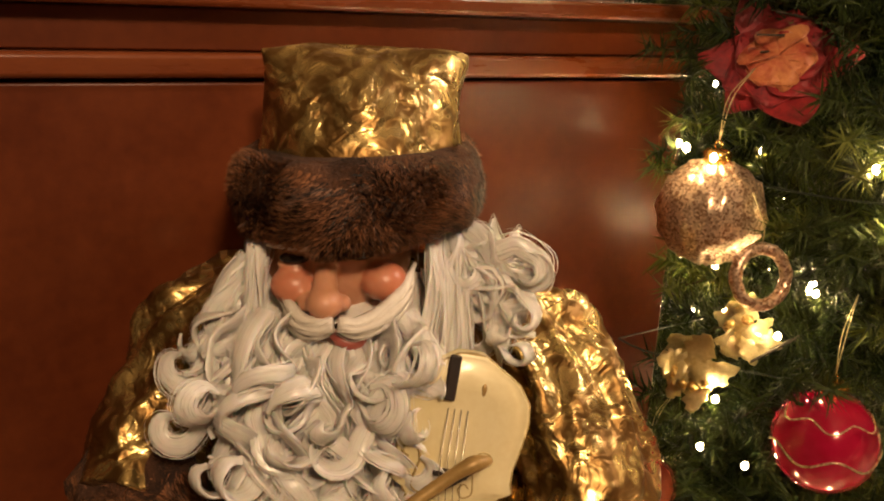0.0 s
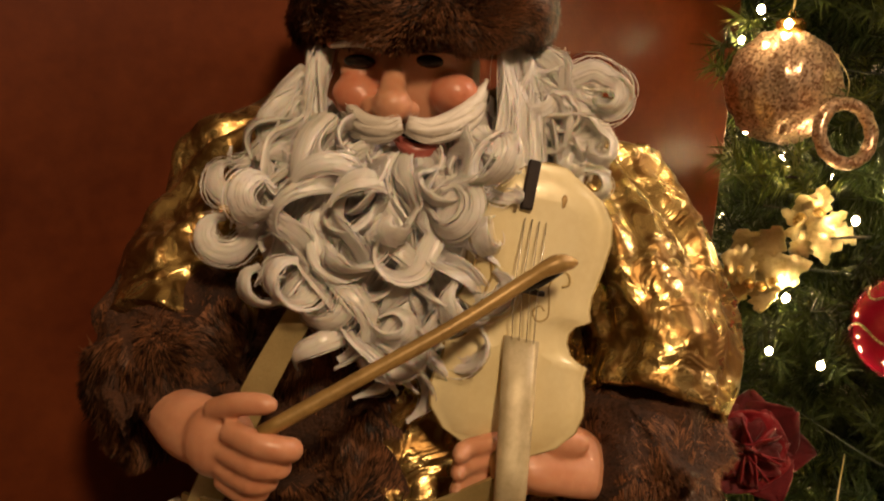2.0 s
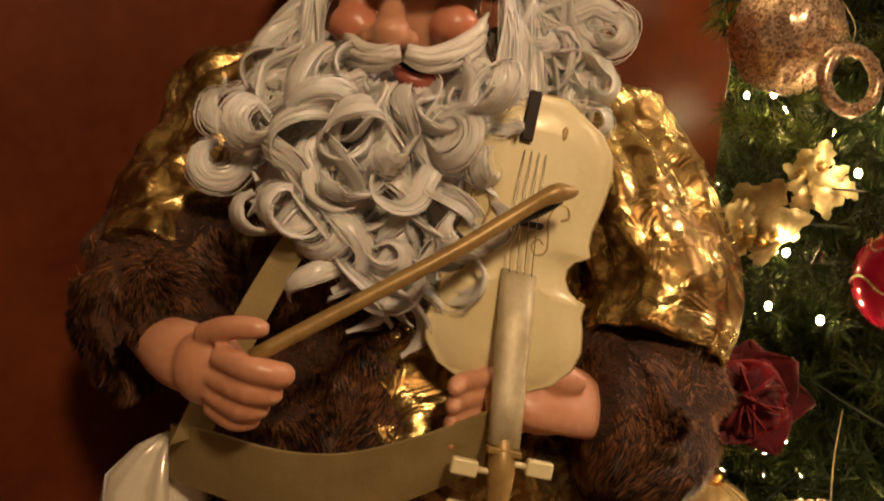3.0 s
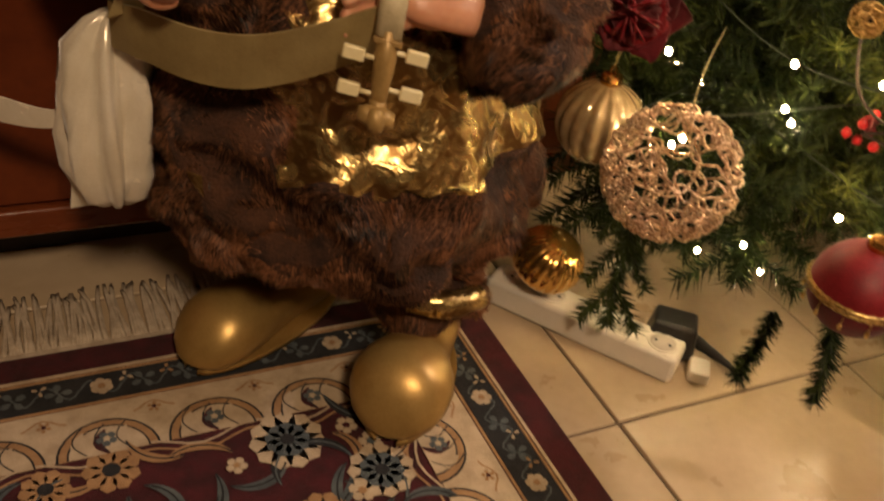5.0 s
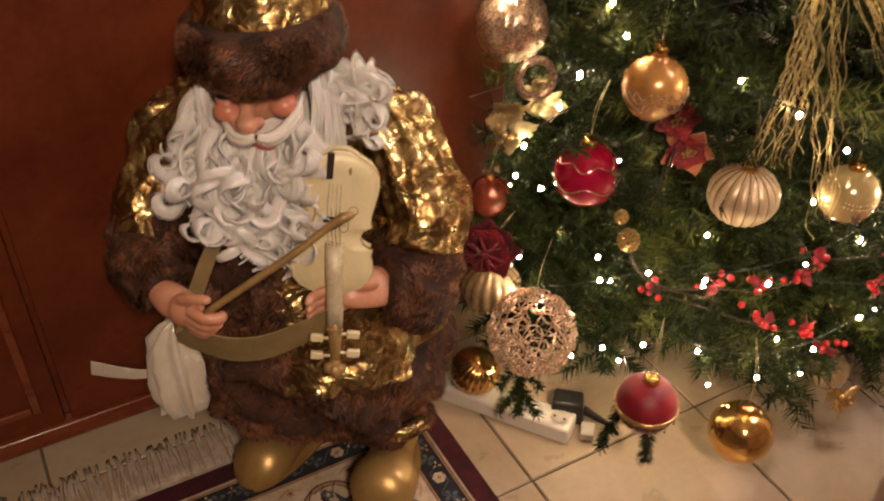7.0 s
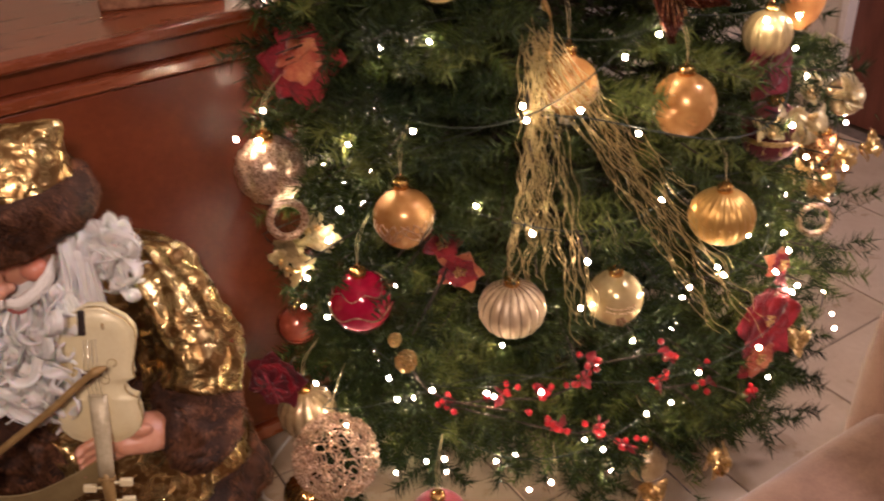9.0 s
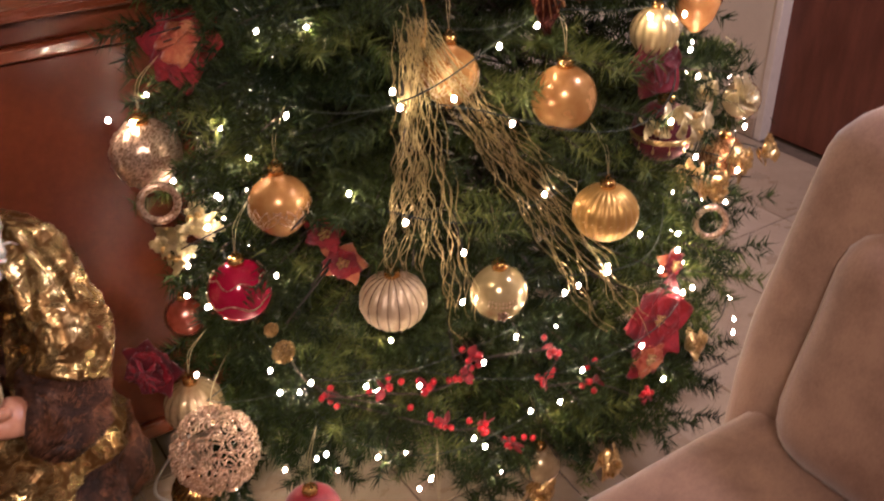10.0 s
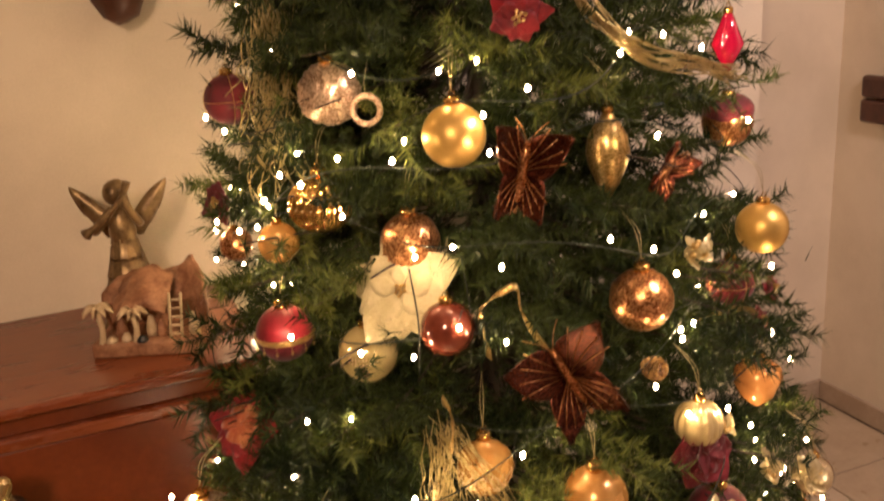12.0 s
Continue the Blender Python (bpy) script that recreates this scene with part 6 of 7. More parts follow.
leaf_spray((0.905, 1.235, 0.612), 0.080, M_HOLLY, 12, "pale gold holly leaves with glitter beads")
leaf_spray((0.945, 1.210, 0.655), 0.066, M_HOLLY, 9, "pale gold holly leaves with glitter beads")
leaf_spray((1.930, 0.905, 0.636), 0.060, M_GLIT, 7, "gold glitter leaf sprig at a branch tip")
leaf_spray((1.800, 0.960, 0.766), 0.065, M_HOLLY, 7, "pale gold leaves near the branch tips")
leaf_spray((1.657, 0.985, 1.178), 0.055, M_HOLLY, 6, "pale gold leaves near the branch tips")
leaf_spray((1.690, 0.870, 0.662), 0.055, M_GLIT, 8, "gold glitter leaf cluster")
leaf_spray((1.600, 0.870, 0.780), 0.060, M_HOLLY, 5, "pale gold leaves beside the velvet rose")
leaf_spray((1.740, 0.850, 0.300), 0.060, M_GLIT, 8, "gold glitter leaf cluster near the sofa")
leaf_spray((1.330, 0.800, 0.175), 0.060, M_GLIT, 8, "gold glitter leaf cluster low on the tree")
leaf_spray((1.470, 0.775, 0.190), 0.060, M_GLIT, 8, "gold glitter leaf cluster low on the tree")
leaf_spray((1.638, 0.837, 0.784), 0.070, M_HOLLY, 9, "gold leaf cluster near the branch tips", spin=10)
leaf_spray((1.856, 0.903, 0.633), 0.070, M_GLIT, 9, "gold leaf cluster near the branch tips", spin=50)
leaf_spray((1.755, 0.866, 0.626), 0.070, M_GLIT, 9, "gold leaf cluster near the branch tips", spin=80)
leaf_spray((1.852, 0.916, 0.764), 0.070, M_HOLLY, 9, "gold leaf cluster near the branch tips", spin=120)
leaf_spray((1.720, 0.985, 0.860), 0.045, M_HOLLY, 6, "pale gold leaves near the branch tips")


def pine_cone(at, size, label, material):
    ob = new("pine_cone")
    ob.matrix_world = facing(at, 20)
    tagged(ob, label, "pine cone", "ornaments on the tree")
    bm = bmesh.new()
    blob(bm, (0, 0, 0), (size * 0.35, size * 0.35, size * 0.6), 0, 12)
    part("core", bm, M_BARK, ob)
    for k in range(38):
        u = k / 37
        w = k * 2.399963
        z = size * (-0.62 + 1.25 * u)
        r = size * 0.62 * math.sqrt(max(0.04, 1 - (2 * u - 0.85) ** 2 * 0.75))
        bm = bmesh.new()
        box(bm, (0.002, -size * 0.15, -0.0012), (r, size * 0.15, 0.0012), 0.001, 0, 1)
        bmesh.ops.transform(bm, matrix=pose(0, 0, z, 0, -28, math.degrees(w)), verts=bm.verts)
        part("scale", bm, material, ob)


pine_cone((1.574, 0.975, 0.999), 0.036, "gilded pine cone hanging on the tree", M_CONE)
pine_cone((0.980, 1.010, 0.505), 0.032, "gold glitter pine cone on a bare twig", M_GLIT)
pine_cone((0.968, 1.020, 0.545), 0.020, "small gold glitter pine cone", M_GLIT)


def butterfly(at, size, label, spin=0.0, fold=24.0):
    """A glitter butterfly: two fore wings, two hind wings, a body and feelers."""
    ob = new("butterfly_ornament")
    ob.matrix_world = facing(at, 0, spin)
    tagged(ob, label, "butterfly", "ornaments on the tree")
    for s in (-1, 1):
        for name, turn, long, wide in (("fore_wing", 40, 1.0, 0.30), ("hind_wing", -50, 0.82, 0.27)):
            bm = bmesh.new()
            petal(bm, size * long, size * wide, 0.10, size * 0.10, 0, 0, 0.0, 0.006)
            m = pose(0, 0, 0.004, 0, -fold, 0) @ pose(0, 0, 0, 0, 0, turn)
            if s < 0:
                m = Matrix.Scale(-1, 4, (1, 0, 0)) @ m
            bmesh.ops.transform(bm, matrix=m, verts=bm.verts)
            wing = part(name, bm, M_REDGLIT, ob)
            wing.modifiers.new("thickness", "SOLIDIFY").thickness = 0.0015
            bm = bmesh.new()
            for q in range(4):
                a = math.radians(turn + (q - 1.5) * 13)
                line = [m @ Vector((size * long * u * math.cos(a - math.radians(turn)), size * long * u * math.sin(a - math.radians(turn)), size * 0.10 * u * u + 0.004)) for u in (0.1, 0.45, 0.78)]
                tube(bm, line, 0.0011, 4)
            part("vein", bm, M_COPPER, wing)
    bm = bmesh.new()
    tube(bm, [(0, -size * 0.62, 0.006), (0, -size * 0.3, 0.010), (0, 0, 0.012), (0, size * 0.28, 0.012), (0, size * 0.42, 0.012)], [0.003, 0.006, 0.0075, 0.007, 0.004], 10, 0, True, 0.0006)
    part("body", bm, M_COPPER, ob, "bright copper glitter body")
    for s in (-1, 1):
        bm = bmesh.new()
        tube(bm, spline([(0, size * 0.40, 0.012), (s * size * 0.12, size * 0.62, 0.018), (s * size * 0.24, size * 0.74, 0.016)], 8), 0.0009, 4)
        part("feeler", bm, M_COPPER, ob)


butterfly((1.362, 0.985, 1.350), 0.100, "copper-red glitter butterfly with folded wings", -12, 42)
butterfly((1.392, 0.925, 1.055), 0.120, "copper-red glitter butterfly with spread wings", 28, 30)
butterfly((1.600, 0.995, 1.313), 0.060, "small copper-red glitter butterfly", -40, 45)

# ---- golden strands, ribbons and berry garland ----
rn = random.Random(8)
spray = thing("golden_strands", (1.212, 0.992, 0.975), (0, 0, 0), "bunch of wavy gold tinsel strands spreading downwards", "tinsel", "")
top = Vector((1.212, 0.992, 0.975))


def strand_to(parent, start, end, waves, sway, r=0.0011, mat=None, name="strand"):
    """One crimped strand between two places."""
    start, end = Vector(start), Vector(end)
    n = 64
    pts, ph, ph2 = [], rn.uniform(0, 6), rn.uniform(0, 6)
    for q in range(n):
        u = q / (n - 1)
        p = start.lerp(end, u)
        p += Vector((math.sin(u * waves + ph), math.sin(u * waves * 0.8 + ph2) * 0.6, 0.35 * math.cos(u * waves * 1.3 + ph))) * sway * (0.25 + u)
        pts.append(p - parent.matrix_world.translation)
    bm = bmesh.new()
    tube(bm, pts, r, 4, 0, False)
    part(name, bm, mat or M_GLIT, parent)


for k in range(66):
    u = rn.random()
    if k < 28:
        end = Vector((1.157 + rn.uniform(-0.045, 0.050), 0.930 + rn.uniform(-0.02, 0.02), rn.uniform(0.61, 0.70)))
    elif k < 38:
        end = Vector((1.222 + rn.uniform(-0.03, 0.03), 0.868, rn.uniform(0.47, 0.60)))
    else:
        far = rn.uniform(0.45, 1.0)
        end = top.lerp(Vector((1.500, 0.790, 0.475)), far) + Vector((rn.uniform(-0.06, 0.05), rn.uniform(-0.03, 0.0), rn.uniform(-0.05, 0.07)))
    strand_to(spray, top + Vector((rn.gauss(0, 0.014), rn.gauss(0, 0.006) - 0.01, rn.gauss(0, 0.015))), end, rn.uniform(26, 44), 0.0060, 0.00065, M_TINSEL)
tin = thing("gold_tinsel", (1.10, 1.36, 1.60), (0, 0, 0), "hanging gold tinsel strands on the tree's edge", "tinsel")
for k in range(46):
    a = Vector((1.10 + rn.gauss(0, 0.022), 1.32 + rn.gauss(0, 0.03), rn.uniform(1.52, 1.72)))
    strand_to(tin, a, Vector((1.085 + rn.gauss(0, 0.030), 1.285 + rn.gauss(0, 0.03), rn.uniform(1.26, 1.46))), rn.uniform(16, 32), 0.008, 0.0010, M_TINSEL)
garl = thing("gold_garland", (1.50, 1.02, 1.55), (0, 0, 0), "gold tinsel garland draped near the top", "garland")
for k in range(16):
    pts = [Vector(p) + Vector((rn.gauss(0, 0.010), rn.gauss(0, 0.010), rn.gauss(0, 0.010))) for p in ((1.47, 1.015, 1.60), (1.492, 1.010, 1.553), (1.577, 1.005, 1.486), (1.70, 1.05, 1.455), (1.818, 1.105, 1.423))]
    bm = bmesh.new()
    tube(bm, [p - garl.matrix_world.translation for p in spline(pts, 30)], 0.0016, 4, 0, False)
    part("strand", bm, M_TINSEL, garl)
rib = thing("gold_ribbon", (1.335, 0.983, 1.18), (0, 0, 0), "curled gold glitter ribbon on the tree", "ribbon")
for pts in (((1.285, 0.985, 1.155), (1.310, 0.975, 1.176), (1.338, 0.968, 1.186), (1.342, 0.965, 1.150), (1.356, 0.955, 1.115), (1.372, 0.945, 1.090)), ((1.285, 0.985, 1.15), (1.287, 0.975, 1.12), (1.290, 0.968, 1.085)),
            ((1.64, 0.95, 1.075), (1.69, 0.945, 1.082), (1.74, 0.96, 1.070), (1.78, 0.98, 1.045)), ((1.215, 0.975, 1.04), (1.225, 0.965, 1.00), (1.218, 0.965, 0.955))):
    bm = bmesh.new()
    line = [p - rib.matrix_world.translation for p in spline(pts, 24)]
    ribbon(bm, line, 0.011, 0.0008, [(0.5 * math.sin(q * 0.4), -0.6, math.cos(q * 0.35)) for q in range(24)])
    part("ribbon_length", bm, M_GLIT, rib)

berries = thing("berry_garland", (1.2, 0.9, 0.4), (0, 0, 0), "garland of red berries and small red leaves on bare twigs", "garland")
base = berries.matrix_world.translation
SPOTS = ((1.045, 1.010, 0.385), (1.110, 0.935, 0.418), (1.164, 0.900, 0.418), (1.218, 0.868, 0.446), (1.227, 0.862, 0.482), (1.350, 0.820, 0.404), (1.442, 0.805, 0.376), (1.194, 0.882, 0.341), (1.251, 0.855, 0.331), (1.298, 0.835, 0.282), (1.623, 0.840, 0.225), (1.361, 0.815, 0.471))
for c in SPOTS:
    for k in range(6):
        p = Vector(c) - base + Vector((rn.gauss(0, 0.012), rn.gauss(0, 0.008), rn.gauss(0, 0.010)))
        bm = bmesh.new()
        blob(bm, p, (0.0058, 0.0058, 0.0062), 0, 10)
        part("berry", bm, M_BERRY, berries)
    for k in range(3):
        bm = bmesh.new()
        petal(bm, 0.022, 0.008, 0.3, 0.004, rn.uniform(0, 6.28), 0, 0, 0.001)
        bmesh.ops.transform(bm, matrix=Matrix.Translation(Vector(c) - base) @ pose(0, 0, 0, rn.uniform(30, 110), rn.uniform(-40, 40), rn.uniform(0, 360)), verts=bm.verts)
        part("leaf", bm, M_PETRED, berries)
for pts in ((SPOTS[0], SPOTS[1], SPOTS[2], SPOTS[3], SPOTS[4]), (SPOTS[0], SPOTS[7], SPOTS[8], SPOTS[9]), (SPOTS[4], SPOTS[11], SPOTS[5], SPOTS[6], SPOTS[10]), ((0.975, 1.015, 0.53), (1.01, 1.01, 0.44), (1.06, 0.985, 0.40), (1.13, 0.93, 0.385))):
    bm = bmesh.new()
    tube(bm, [p - base for p in spline([Vector(p) + Vector((0, 0, -0.008)) for p in pts], 40)], 0.0018, 5, 0, False)
    part("twig", bm, M_BARK, berries)

# black hanging wires and a few stray fir tips
for a, b in (((1.200, 1.030, 1.222), (1.200, 1.020, 1.060)), ((1.275, 1.015, 1.230), (1.272, 0.995, 1.070))):
    bm = bmesh.new()
    tube(bm, spline([a, ((a[0] + b[0]) / 2 + 0.004, (a[1] + b[1]) / 2 - 0.006, (a[2] + b[2]) / 2), b], 10), 0.0013, 5)
    single("light_cable", bm, M_WIRE, label="black fairy-light cable hanging loose on the tree", category="cable", group="loose cables")

# ---- needles of the crown, parted where ornaments hang ----
V, F, K = np.concatenate(needle_v), np.concatenate(needle_f), np.concatenate(needle_m)
heart = V.reshape(-1, 3, 3).mean(1)
hung = [(ob.matrix_world.translation.copy(), 0.056) for ob in bpy.data.objects if ob.parent is None and ob.get("group", "") == "ornaments on the tree" or ob.name.split(".")[0] in ("bauble", "drop_bauble", "poinsettia", "silk_flower", "velvet_rose", "butterfly_ornament", "ring_ornament", "pine_cone", "gold_leaf_spray")]
for end in ((1.150, 0.925, 0.64), (1.190, 0.90, 0.62), (1.222, 0.868, 0.52), (1.40, 0.84, 0.60), (1.46, 0.81, 0.53)):
    hung += [(top.lerp(Vector(end), q / 9), 0.030) for q in range(10)]
hung += [(Vector((1.095, 1.30, 1.68 - 0.035 * q)), 0.045) for q in range(10)]
hung += [(p, 0.030) for p in spline([(1.47, 1.015, 1.60), (1.492, 1.010, 1.553), (1.577, 1.005, 1.486), (1.70, 1.05, 1.455), (1.818, 1.105, 1.423)], 16)]
hung += [(Vector(c), 0.026) for c in SPOTS]
keep = np.ones(len(heart), bool)
for at, wide in hung:
    out = Vector((at.x - TX, at.y - TY, 0)).normalized()
    out = (out * 0.8 + Vector((-0.30, -0.55, 0.28))).normalized()
    rel = heart - np.array(at)
    along = rel @ np.array(out)
    off = np.linalg.norm(rel - along[:, None] * np.array(out), axis=1)
    keep &= ~((along > -0.005) & (along < 0.20) & (off < wide))
V = V.reshape(-1, 3, 3)[keep].reshape(-1, 3) - np.array([TX, TY, 0])
F = np.arange(len(V)).reshape(-1, 3)
me = bpy.data.meshes.new("crown")
me.from_pydata(V.tolist(), [], F.tolist())
me.polygons.foreach_set("material_index", K[keep].astype(np.int32))
for m in (M_NEEDLE, M_NEEDLE2):
    me.materials.append(m)
crown = new("crown", me)
crown.parent = tree
tagged(crown, kind="stuff")

# ---- socket strip, plugs and cables ----
strip = thing("socket_strip", (0.900, 1.165, 0.0), (0, 0, -54), "white plastic socket strip lying on the tiled floor", "socket strip")
part("body", boxes(((-0.145, -0.026, 0.0), (0.125, 0.026, 0.040)), bevel=0.006), M_PLASTIC, strip)
for k in range(5):
    bm = bmesh.new()
    torus(bm, 0.0185, 0.0016, 28, 6, 0, pose(-0.11 + 0.052 * k, 0, 0.0405))
    part("socket_rim", bm, M_PLASTIC, strip)
    bm = bmesh.new()
    lathe(bm, [(0.0005, 0.0402), (0.0170, 0.0402), (0.0170, 0.0410), (0.0005, 0.0410)], 24, at=(-0.11 + 0.052 * k, 0, 0))
    sk = part("socket", bm, M_CEIL, strip, "recessed round socket")
    bm = bmesh.new()
    for s in (-1, 1):
        lathe(bm, [(0.0005, 0.0411), (0.0025, 0.0411), (0.0025, 0.0416), (0.0005, 0.0416)], 10, at=(-0.11 + 0.052 * k + s * 0.0095, 0, 0))
    part("pin_hole", bm, M_BLACK, sk)
plug = thing("plug_adapter", (0.992, 1.108, 0.0), (0, 0, -40), "black plug adapter with a cable and white tag", "plug adapter")
bm = bmesh.new()
box(bm, (-0.035, -0.022, 0.006), (0.035, 0.022, 0.058), 0.006)
for v in bm.verts:
    v.co.x *= 1 - 0.2 * (v.co.z - 0.006) / 0.05
part("housing", bm, M_BLACK, plug)
bm = bmesh.new()
tube(bm, spline([(0.03, 0.0, 0.03), (0.055, -0.006, 0.022), (0.085, -0.014, 0.012), (0.10, -0.03, 0.008)], 12), [0.009, 0.009, 0.008, 0.007, 0.007, 0.006, 0.005, 0.004, 0.004, 0.004, 0.004, 0.004], 8)
part("cable", bm, M_BLACK, plug)
part("tag", boxes(((0.030, -0.052, 0.001), (0.056, -0.018, 0.018)), bevel=0.002), M_PLASTIC, plug, "white paper tag")
bm = bmesh.new()
tube(bm, spline([(0.83, 1.29, 0.006), (0.80, 1.36, 0.006), (0.86, 1.44, 0.006), (0.98, 1.52, 0.006)], 30), 0.0035, 8)
single("power_cable", bm, M_PLASTIC, label="white power cable running along the floor behind the doll", category="cable")
# low fir tips over the tiles
for path in (((1.16, 1.34, 0.46), (1.03, 1.32, 0.33), (0.945, 1.285, 0.19)), ((1.18, 1.30, 0.40), (1.05, 1.27, 0.27), (0.965, 1.235, 0.11)), ((1.15, 1.35, 0.36), (1.04, 1.34, 0.22), (0.985, 1.31, 0.08)), ((1.20, 1.26, 0.36), (1.10, 1.21, 0.24), (1.02, 1.17, 0.12)), ((1.12, 1.34, 0.52), (0.99, 1.31, 0.42), (0.915, 1.275, 0.33)), ((1.22, 1.22, 0.30), (1.12, 1.15, 0.20), (1.05, 1.09, 0.12)), ((1.15, 1.36, 0.28), (1.08, 1.35, 0.16), (1.04, 1.33, 0.05)), ((0.935, 1.185, 0.34), (0.905, 1.150, 0.20), (0.882, 1.115, 0.065)), ((0.990, 0.915, 0.225), (0.985, 0.893, 0.185), (0.978, 0.880, 0.130)), ((1.04, 1.01, 0.135), (0.99, 0.98, 0.115), (0.945, 0.955, 0.105)), ((0.97, 1.19, 0.30), (0.93, 1.165, 0.21), (0.915, 1.13, 0.135))):
    needle_v.clear(), needle_f.clear(), needle_m.clear()
    line = spline([Vector(p) for p in path], 6)
    for a, b in zip(line, line[1:]):
        needles(a, b, 230 if path[0][0] < 0.94 else 90 if path[0][0] < 1.1 else 190, 0.020 if path[0][0] < 1.1 else 0.034, 0)
    for q in ((2, 3, 4) if path[0][0] < 0.94 else () if path[0][0] < 1.1 else (1, 2, 3, 4)):
        for s in (-1, 1):
            needles(line[q], line[q] + (line[q] - line[q - 1]) * 1.1 + (Vector((0.03 * s, -0.02 * s, 0.004)) if path[0][0] < 1.1 else Vector((0.05 * s, -0.05 * s, 0.02 * s))), 150, 0.020 if path[0][0] < 1.1 else 0.032, 0)
    me = bpy.data.meshes.new("needle_tuft")
    me.from_pydata(np.concatenate(needle_v).tolist(), [], np.concatenate(needle_f).tolist())
    me.materials.append(M_NEEDLE)
    tuft = new("fir_tip", me)
    tagged(tuft, "low green fir twig tip above the floor", "fir twig", "low fir tips")

# ---- nativity and angel on the sideboard ----
ZT = 0.985
nat = thing("nativity_scene", (0.865, 1.545, ZT), (0, 0, -22), "brown clay nativity stable with palms and ladder", "nativity scene")
bm = bmesh.new()
box(bm, (-0.098, -0.055, 0.0), (0.098, 0.060, 0.030), 0.006)
for v in bm.verts:
    v.co += noise.noise_vector(v.co * 40) * 0.004
part("base", bm, M_CERAM, nat)
bm = bmesh.new()
rings = []
for x, y, h in ((-0.098, 0.035, 0.095), (-0.07, 0.045, 0.118), (-0.03, 0.050, 0.128), (0.01, 0.050, 0.122), (0.05, 0.048, 0.135), (0.078, 0.040, 0.160), (0.098, 0.02, 0.125)):
    rings.append([Vector((x, y, 0.02)), Vector((x, y - 0.012, h * 0.6)), Vector((x, y - 0.005, h)), Vector((x, y + 0.014, h)), Vector((x, y + 0.016, 0.02))])
loft(bm, rings)
bmesh.ops.subdivide_edges(bm, edges=bm.edges[:], cuts=3, use_grid_fill=True)
for v in bm.verts:
    v.co += noise.noise_vector(v.co * 45) * 0.010
smooth(bm)
part("back_wall", bm, M_CERAM, nat)
bm = bmesh.new()
rings = []
for x, h in ((-0.06, 0.092), (-0.03, 0.112), (0.005, 0.120), (0.04, 0.104)):
    rings.append([Vector((x, y, h + 0.5 * y + dz)) for y, dz in ((-0.040, 0), (0.0, 0.006), (0.045, 0.0), (0.045, -0.010), (0.0, -0.006), (-0.040, -0.010))])
loft(bm, rings)
bmesh.ops.subdivide_edges(bm, edges=bm.edges[:], cuts=3, use_grid_fill=True)
for v in bm.verts:
    v.co += noise.noise_vector(v.co * 60) * 0.007
smooth(bm)
part("roof", bm, M_CERAM, nat, "thatched clay roof")
for x, h in ((-0.080, 0.088), (-0.018, 0.080)):
    bm = bmesh.new()
    tube(bm, spline([(x, -0.045, 0.025), (x + 0.004, -0.046, 0.055), (x - 0.002, -0.044, h)], 10), [0.008, 0.0065, 0.006, 0.0055, 0.0055, 0.0055, 0.0055, 0.0055, 0.006, 0.007], 8)
    trunk = part("palm", bm, M_CERPALE, nat)
    bm = bmesh.new()
    for k in range(8):
        w = 2 * math.pi * k / 8
        tube(bm, spline([(x, -0.044, h), (x + 0.014 * math.cos(w), -0.044 + 0.014 * math.sin(w), h + 0.010), (x + 0.030 * math.cos(w), -0.044 + 0.026 * math.sin(w), h - 0.004)], 6), [0.003, 0.006, 0.007, 0.006, 0.004, 0.001], 6, 0, True, 0, 0.4)
    part("frond", bm, M_CERPALE, trunk)
for x in (0.045, 0.066):
    bm = bmesh.new()
    tube(bm, [(x, -0.046, 0.028), (x + 0.004, -0.030, 0.110)], 0.003, 6)
    part("ladder_rail", bm, M_CERPALE, nat)
for k in range(5):
    u = (k + 0.6) / 5.4
    bm = bmesh.new()
    tube(bm, [(0.044 + 0.004 * u, -0.046 + 0.016 * u, 0.028 + 0.082 * u), (0.067 + 0.004 * u, -0.046 + 0.016 * u, 0.028 + 0.082 * u)], 0.0026, 6)
    part("ladder_rung", bm, M_CERPALE, nat)
for x, y, h, m in ((-0.052, -0.015, 0.036, M_CERAM), (0.005, -0.020, 0.040, M_CERPALE), (0.026, -0.028, 0.034, M_CERAM), (-0.035, -0.042, 0.016, M_CERPALE), (-0.005, -0.050, 0.012, M_BLACK), (0.086, -0.030, 0.045, M_CERPALE), (-0.062, -0.046, 0.012, M_CERPALE)):
    bm = bmesh.new()
    lathe(bm, [(0.010, 0), (0.011, h * 0.3), (0.008, h * 0.65), (0.006, h * 0.8), (0.005, h * 0.92), (0.001, h)], 12, at=(x, y, 0.028))
    part("clay_figure", bm, m, nat)

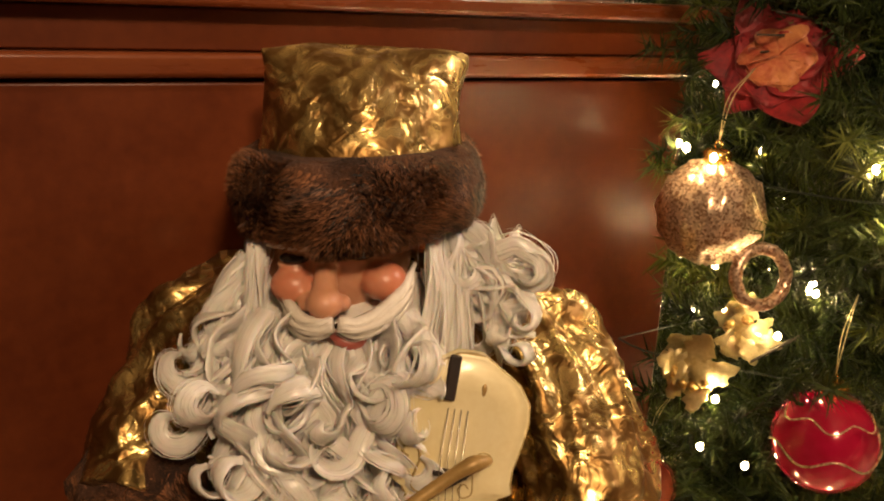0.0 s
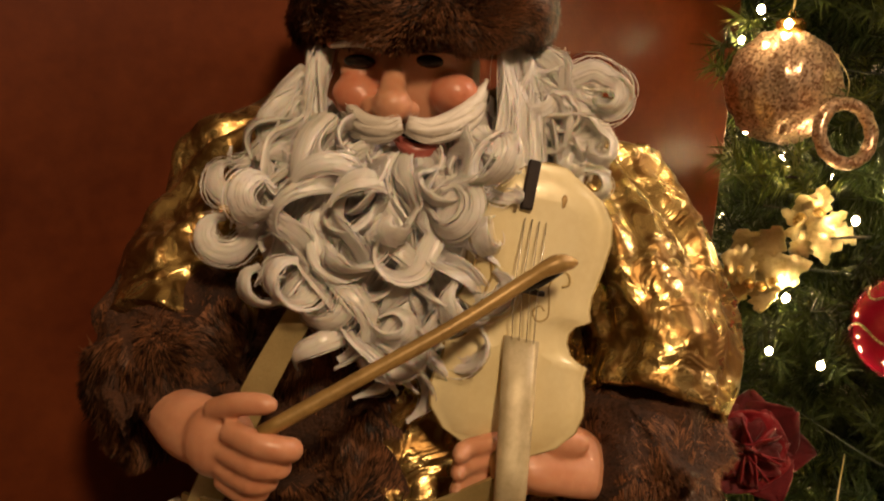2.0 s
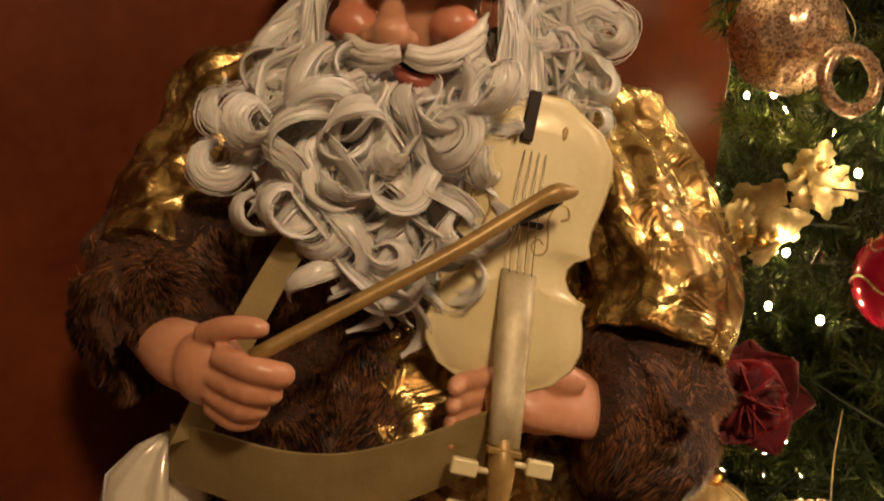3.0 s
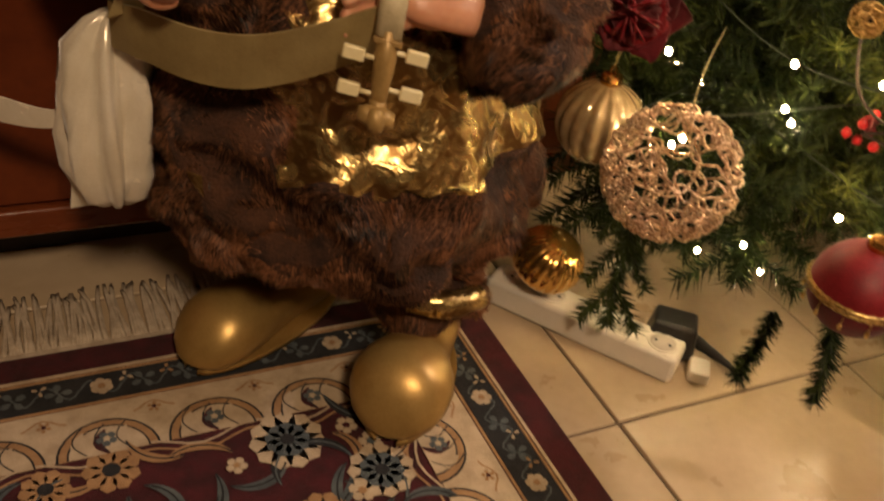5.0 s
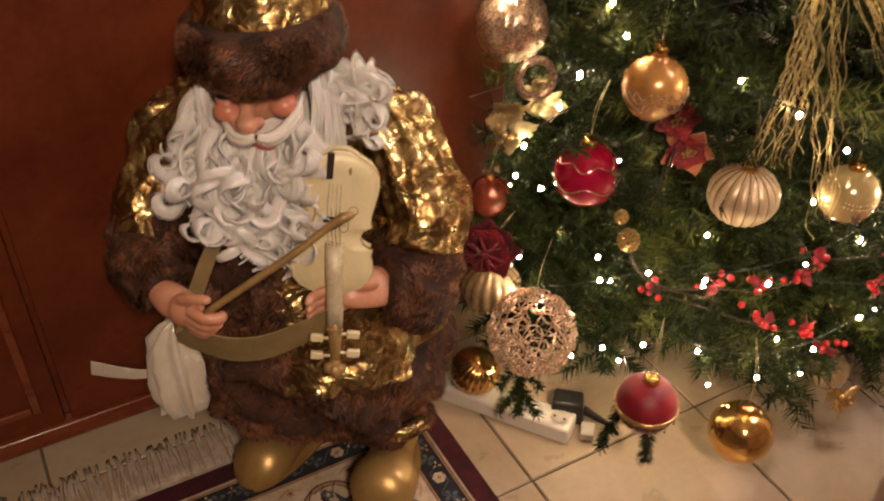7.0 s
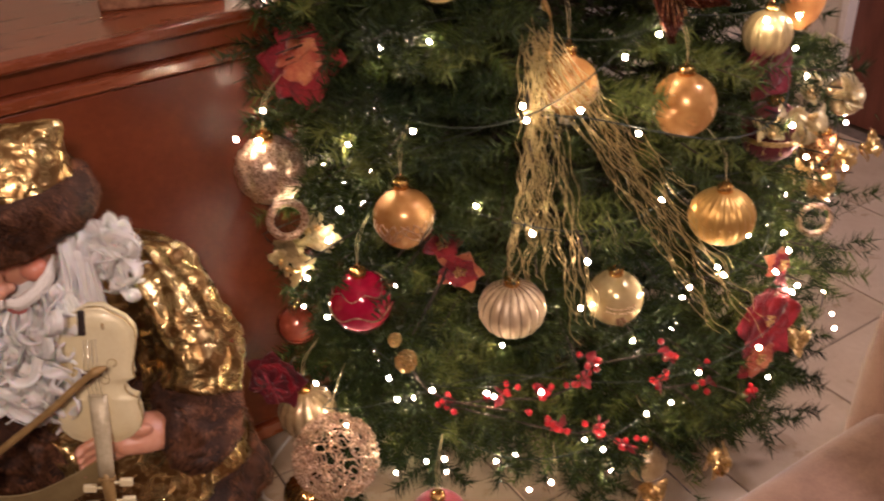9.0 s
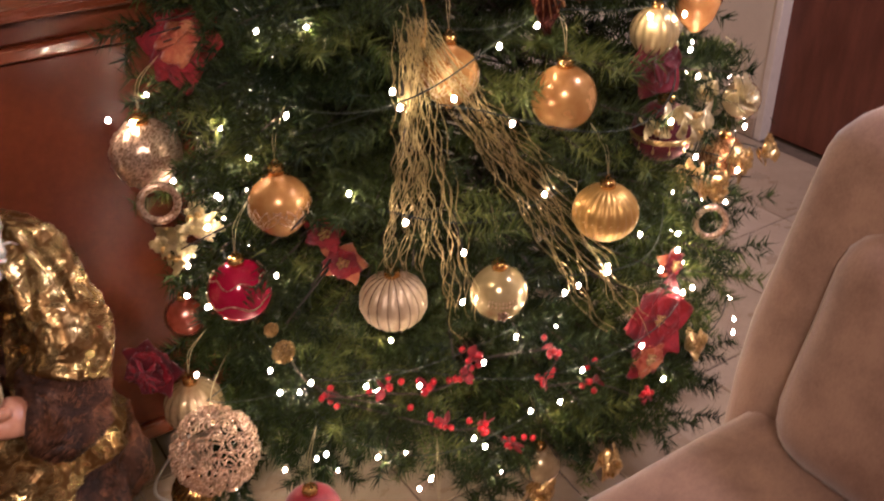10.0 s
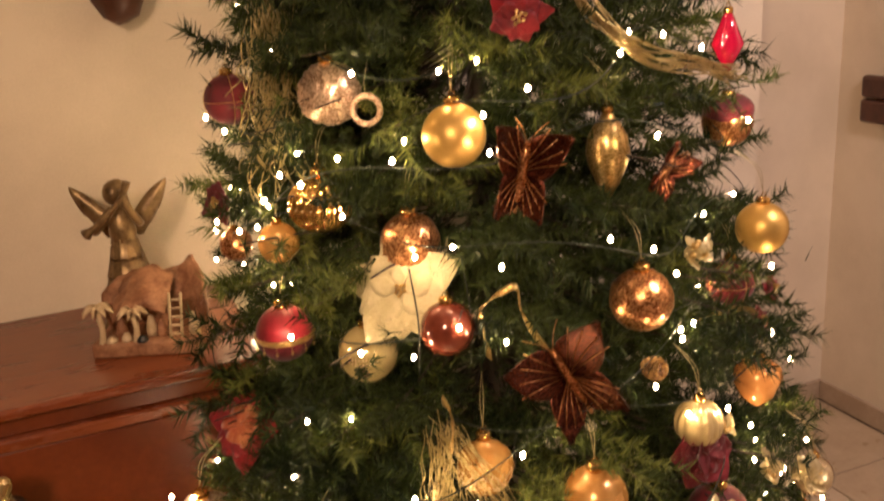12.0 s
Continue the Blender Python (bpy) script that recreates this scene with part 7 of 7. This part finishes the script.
bm = bmesh.new()
for k in range(5):
    z0 = 0.0 + 0.036 * k
    r0 = 0.062 - 0.0085 * k
    lathe(bm, [(r0 * 0.7, z0 + 0.050), (r0, z0 + 0.006), (r0 * 1.06, z0), (r0 * 0.95, z0 + 0.004), (r0 * 0.6, z0 + 0.052)], 40, 0, 14, 0.14)
lathe(bm, [(0.022, 0.17), (0.026, 0.195), (0.024, 0.225), (0.012, 0.243), (0.008, 0.252)], 20)
blob(bm, (-0.004, -0.004, 0.272), (0.021, 0.021, 0.024), 0, 18)
blob(bm, (-0.002, 0.004, 0.277), (0.023, 0.022, 0.021), 0, 14, 0.004, 60)
tube(bm, spline([(-0.022, 0, 0.225), (-0.045, -0.02, 0.205), (-0.030, -0.040, 0.225), (-0.004, -0.042, 0.250)], 14), 0.008, 10)
tube(bm, spline([(0.022, 0, 0.225), (0.038, -0.022, 0.215), (0.024, -0.040, 0.250), (0.018, -0.040, 0.285)], 14), 0.008, 10)
tube(bm, spline([(-0.060, -0.038, 0.205), (-0.020, -0.045, 0.235), (0.014, -0.045, 0.268), (0.030, -0.043, 0.300)], 14), [0.012, 0.007, 0.005, 0.005, 0.005, 0.005, 0.005, 0.005, 0.005, 0.005, 0.006, 0.007, 0.008, 0.008], 10)
for s in (-1, 1):
    rings = []
    for q in range(9):
        u = q / 8
        c = Vector((s * (0.015 + 0.075 * u), 0.022 + 0.01 * u, 0.205 + 0.075 * u ** 1.5))
        h = 0.030 * math.sin(math.pi * (0.15 + 0.8 * u))
        rings.append([c + Vector((0, -0.003, h)), c + Vector((0, -0.004, 0)), c + Vector((0, -0.003, -h * (1 + 0.4 * math.sin(9 * u)))), c + Vector((0, 0.003, -h)), c + Vector((0, 0.004, 0)), c + Vector((0, 0.003, h))])
    loft(bm, rings)
single("angel_figurine", bm, M_ANGEL, (0.845, 1.665, ZT), (0, 0, -12), "bronze-coloured resin angel figurine playing an instrument", "figurine")

# ---- floor tiles ----
TILE = 0.382
tile_mesh = mesh_of(box(bmesh.new(), (0.0025, 0.0025, -0.006), (TILE - 0.0025, TILE - 0.0025, 0.0), 0.002), "tile", M_TILE)
GX, GY = 0.852, 1.013
for i in range(-9, 7):
    for j in range(-10, 4):
        x, y = GX + i * TILE, GY + j * TILE
        if X0 - 0.25 < x < X1 - 0.02 and Y0 - 0.25 < y < Y2 - 0.02:
            t = new("tile", tile_mesh)
            t.location = (x, y, 0.0)
            t.parent = floor_ob
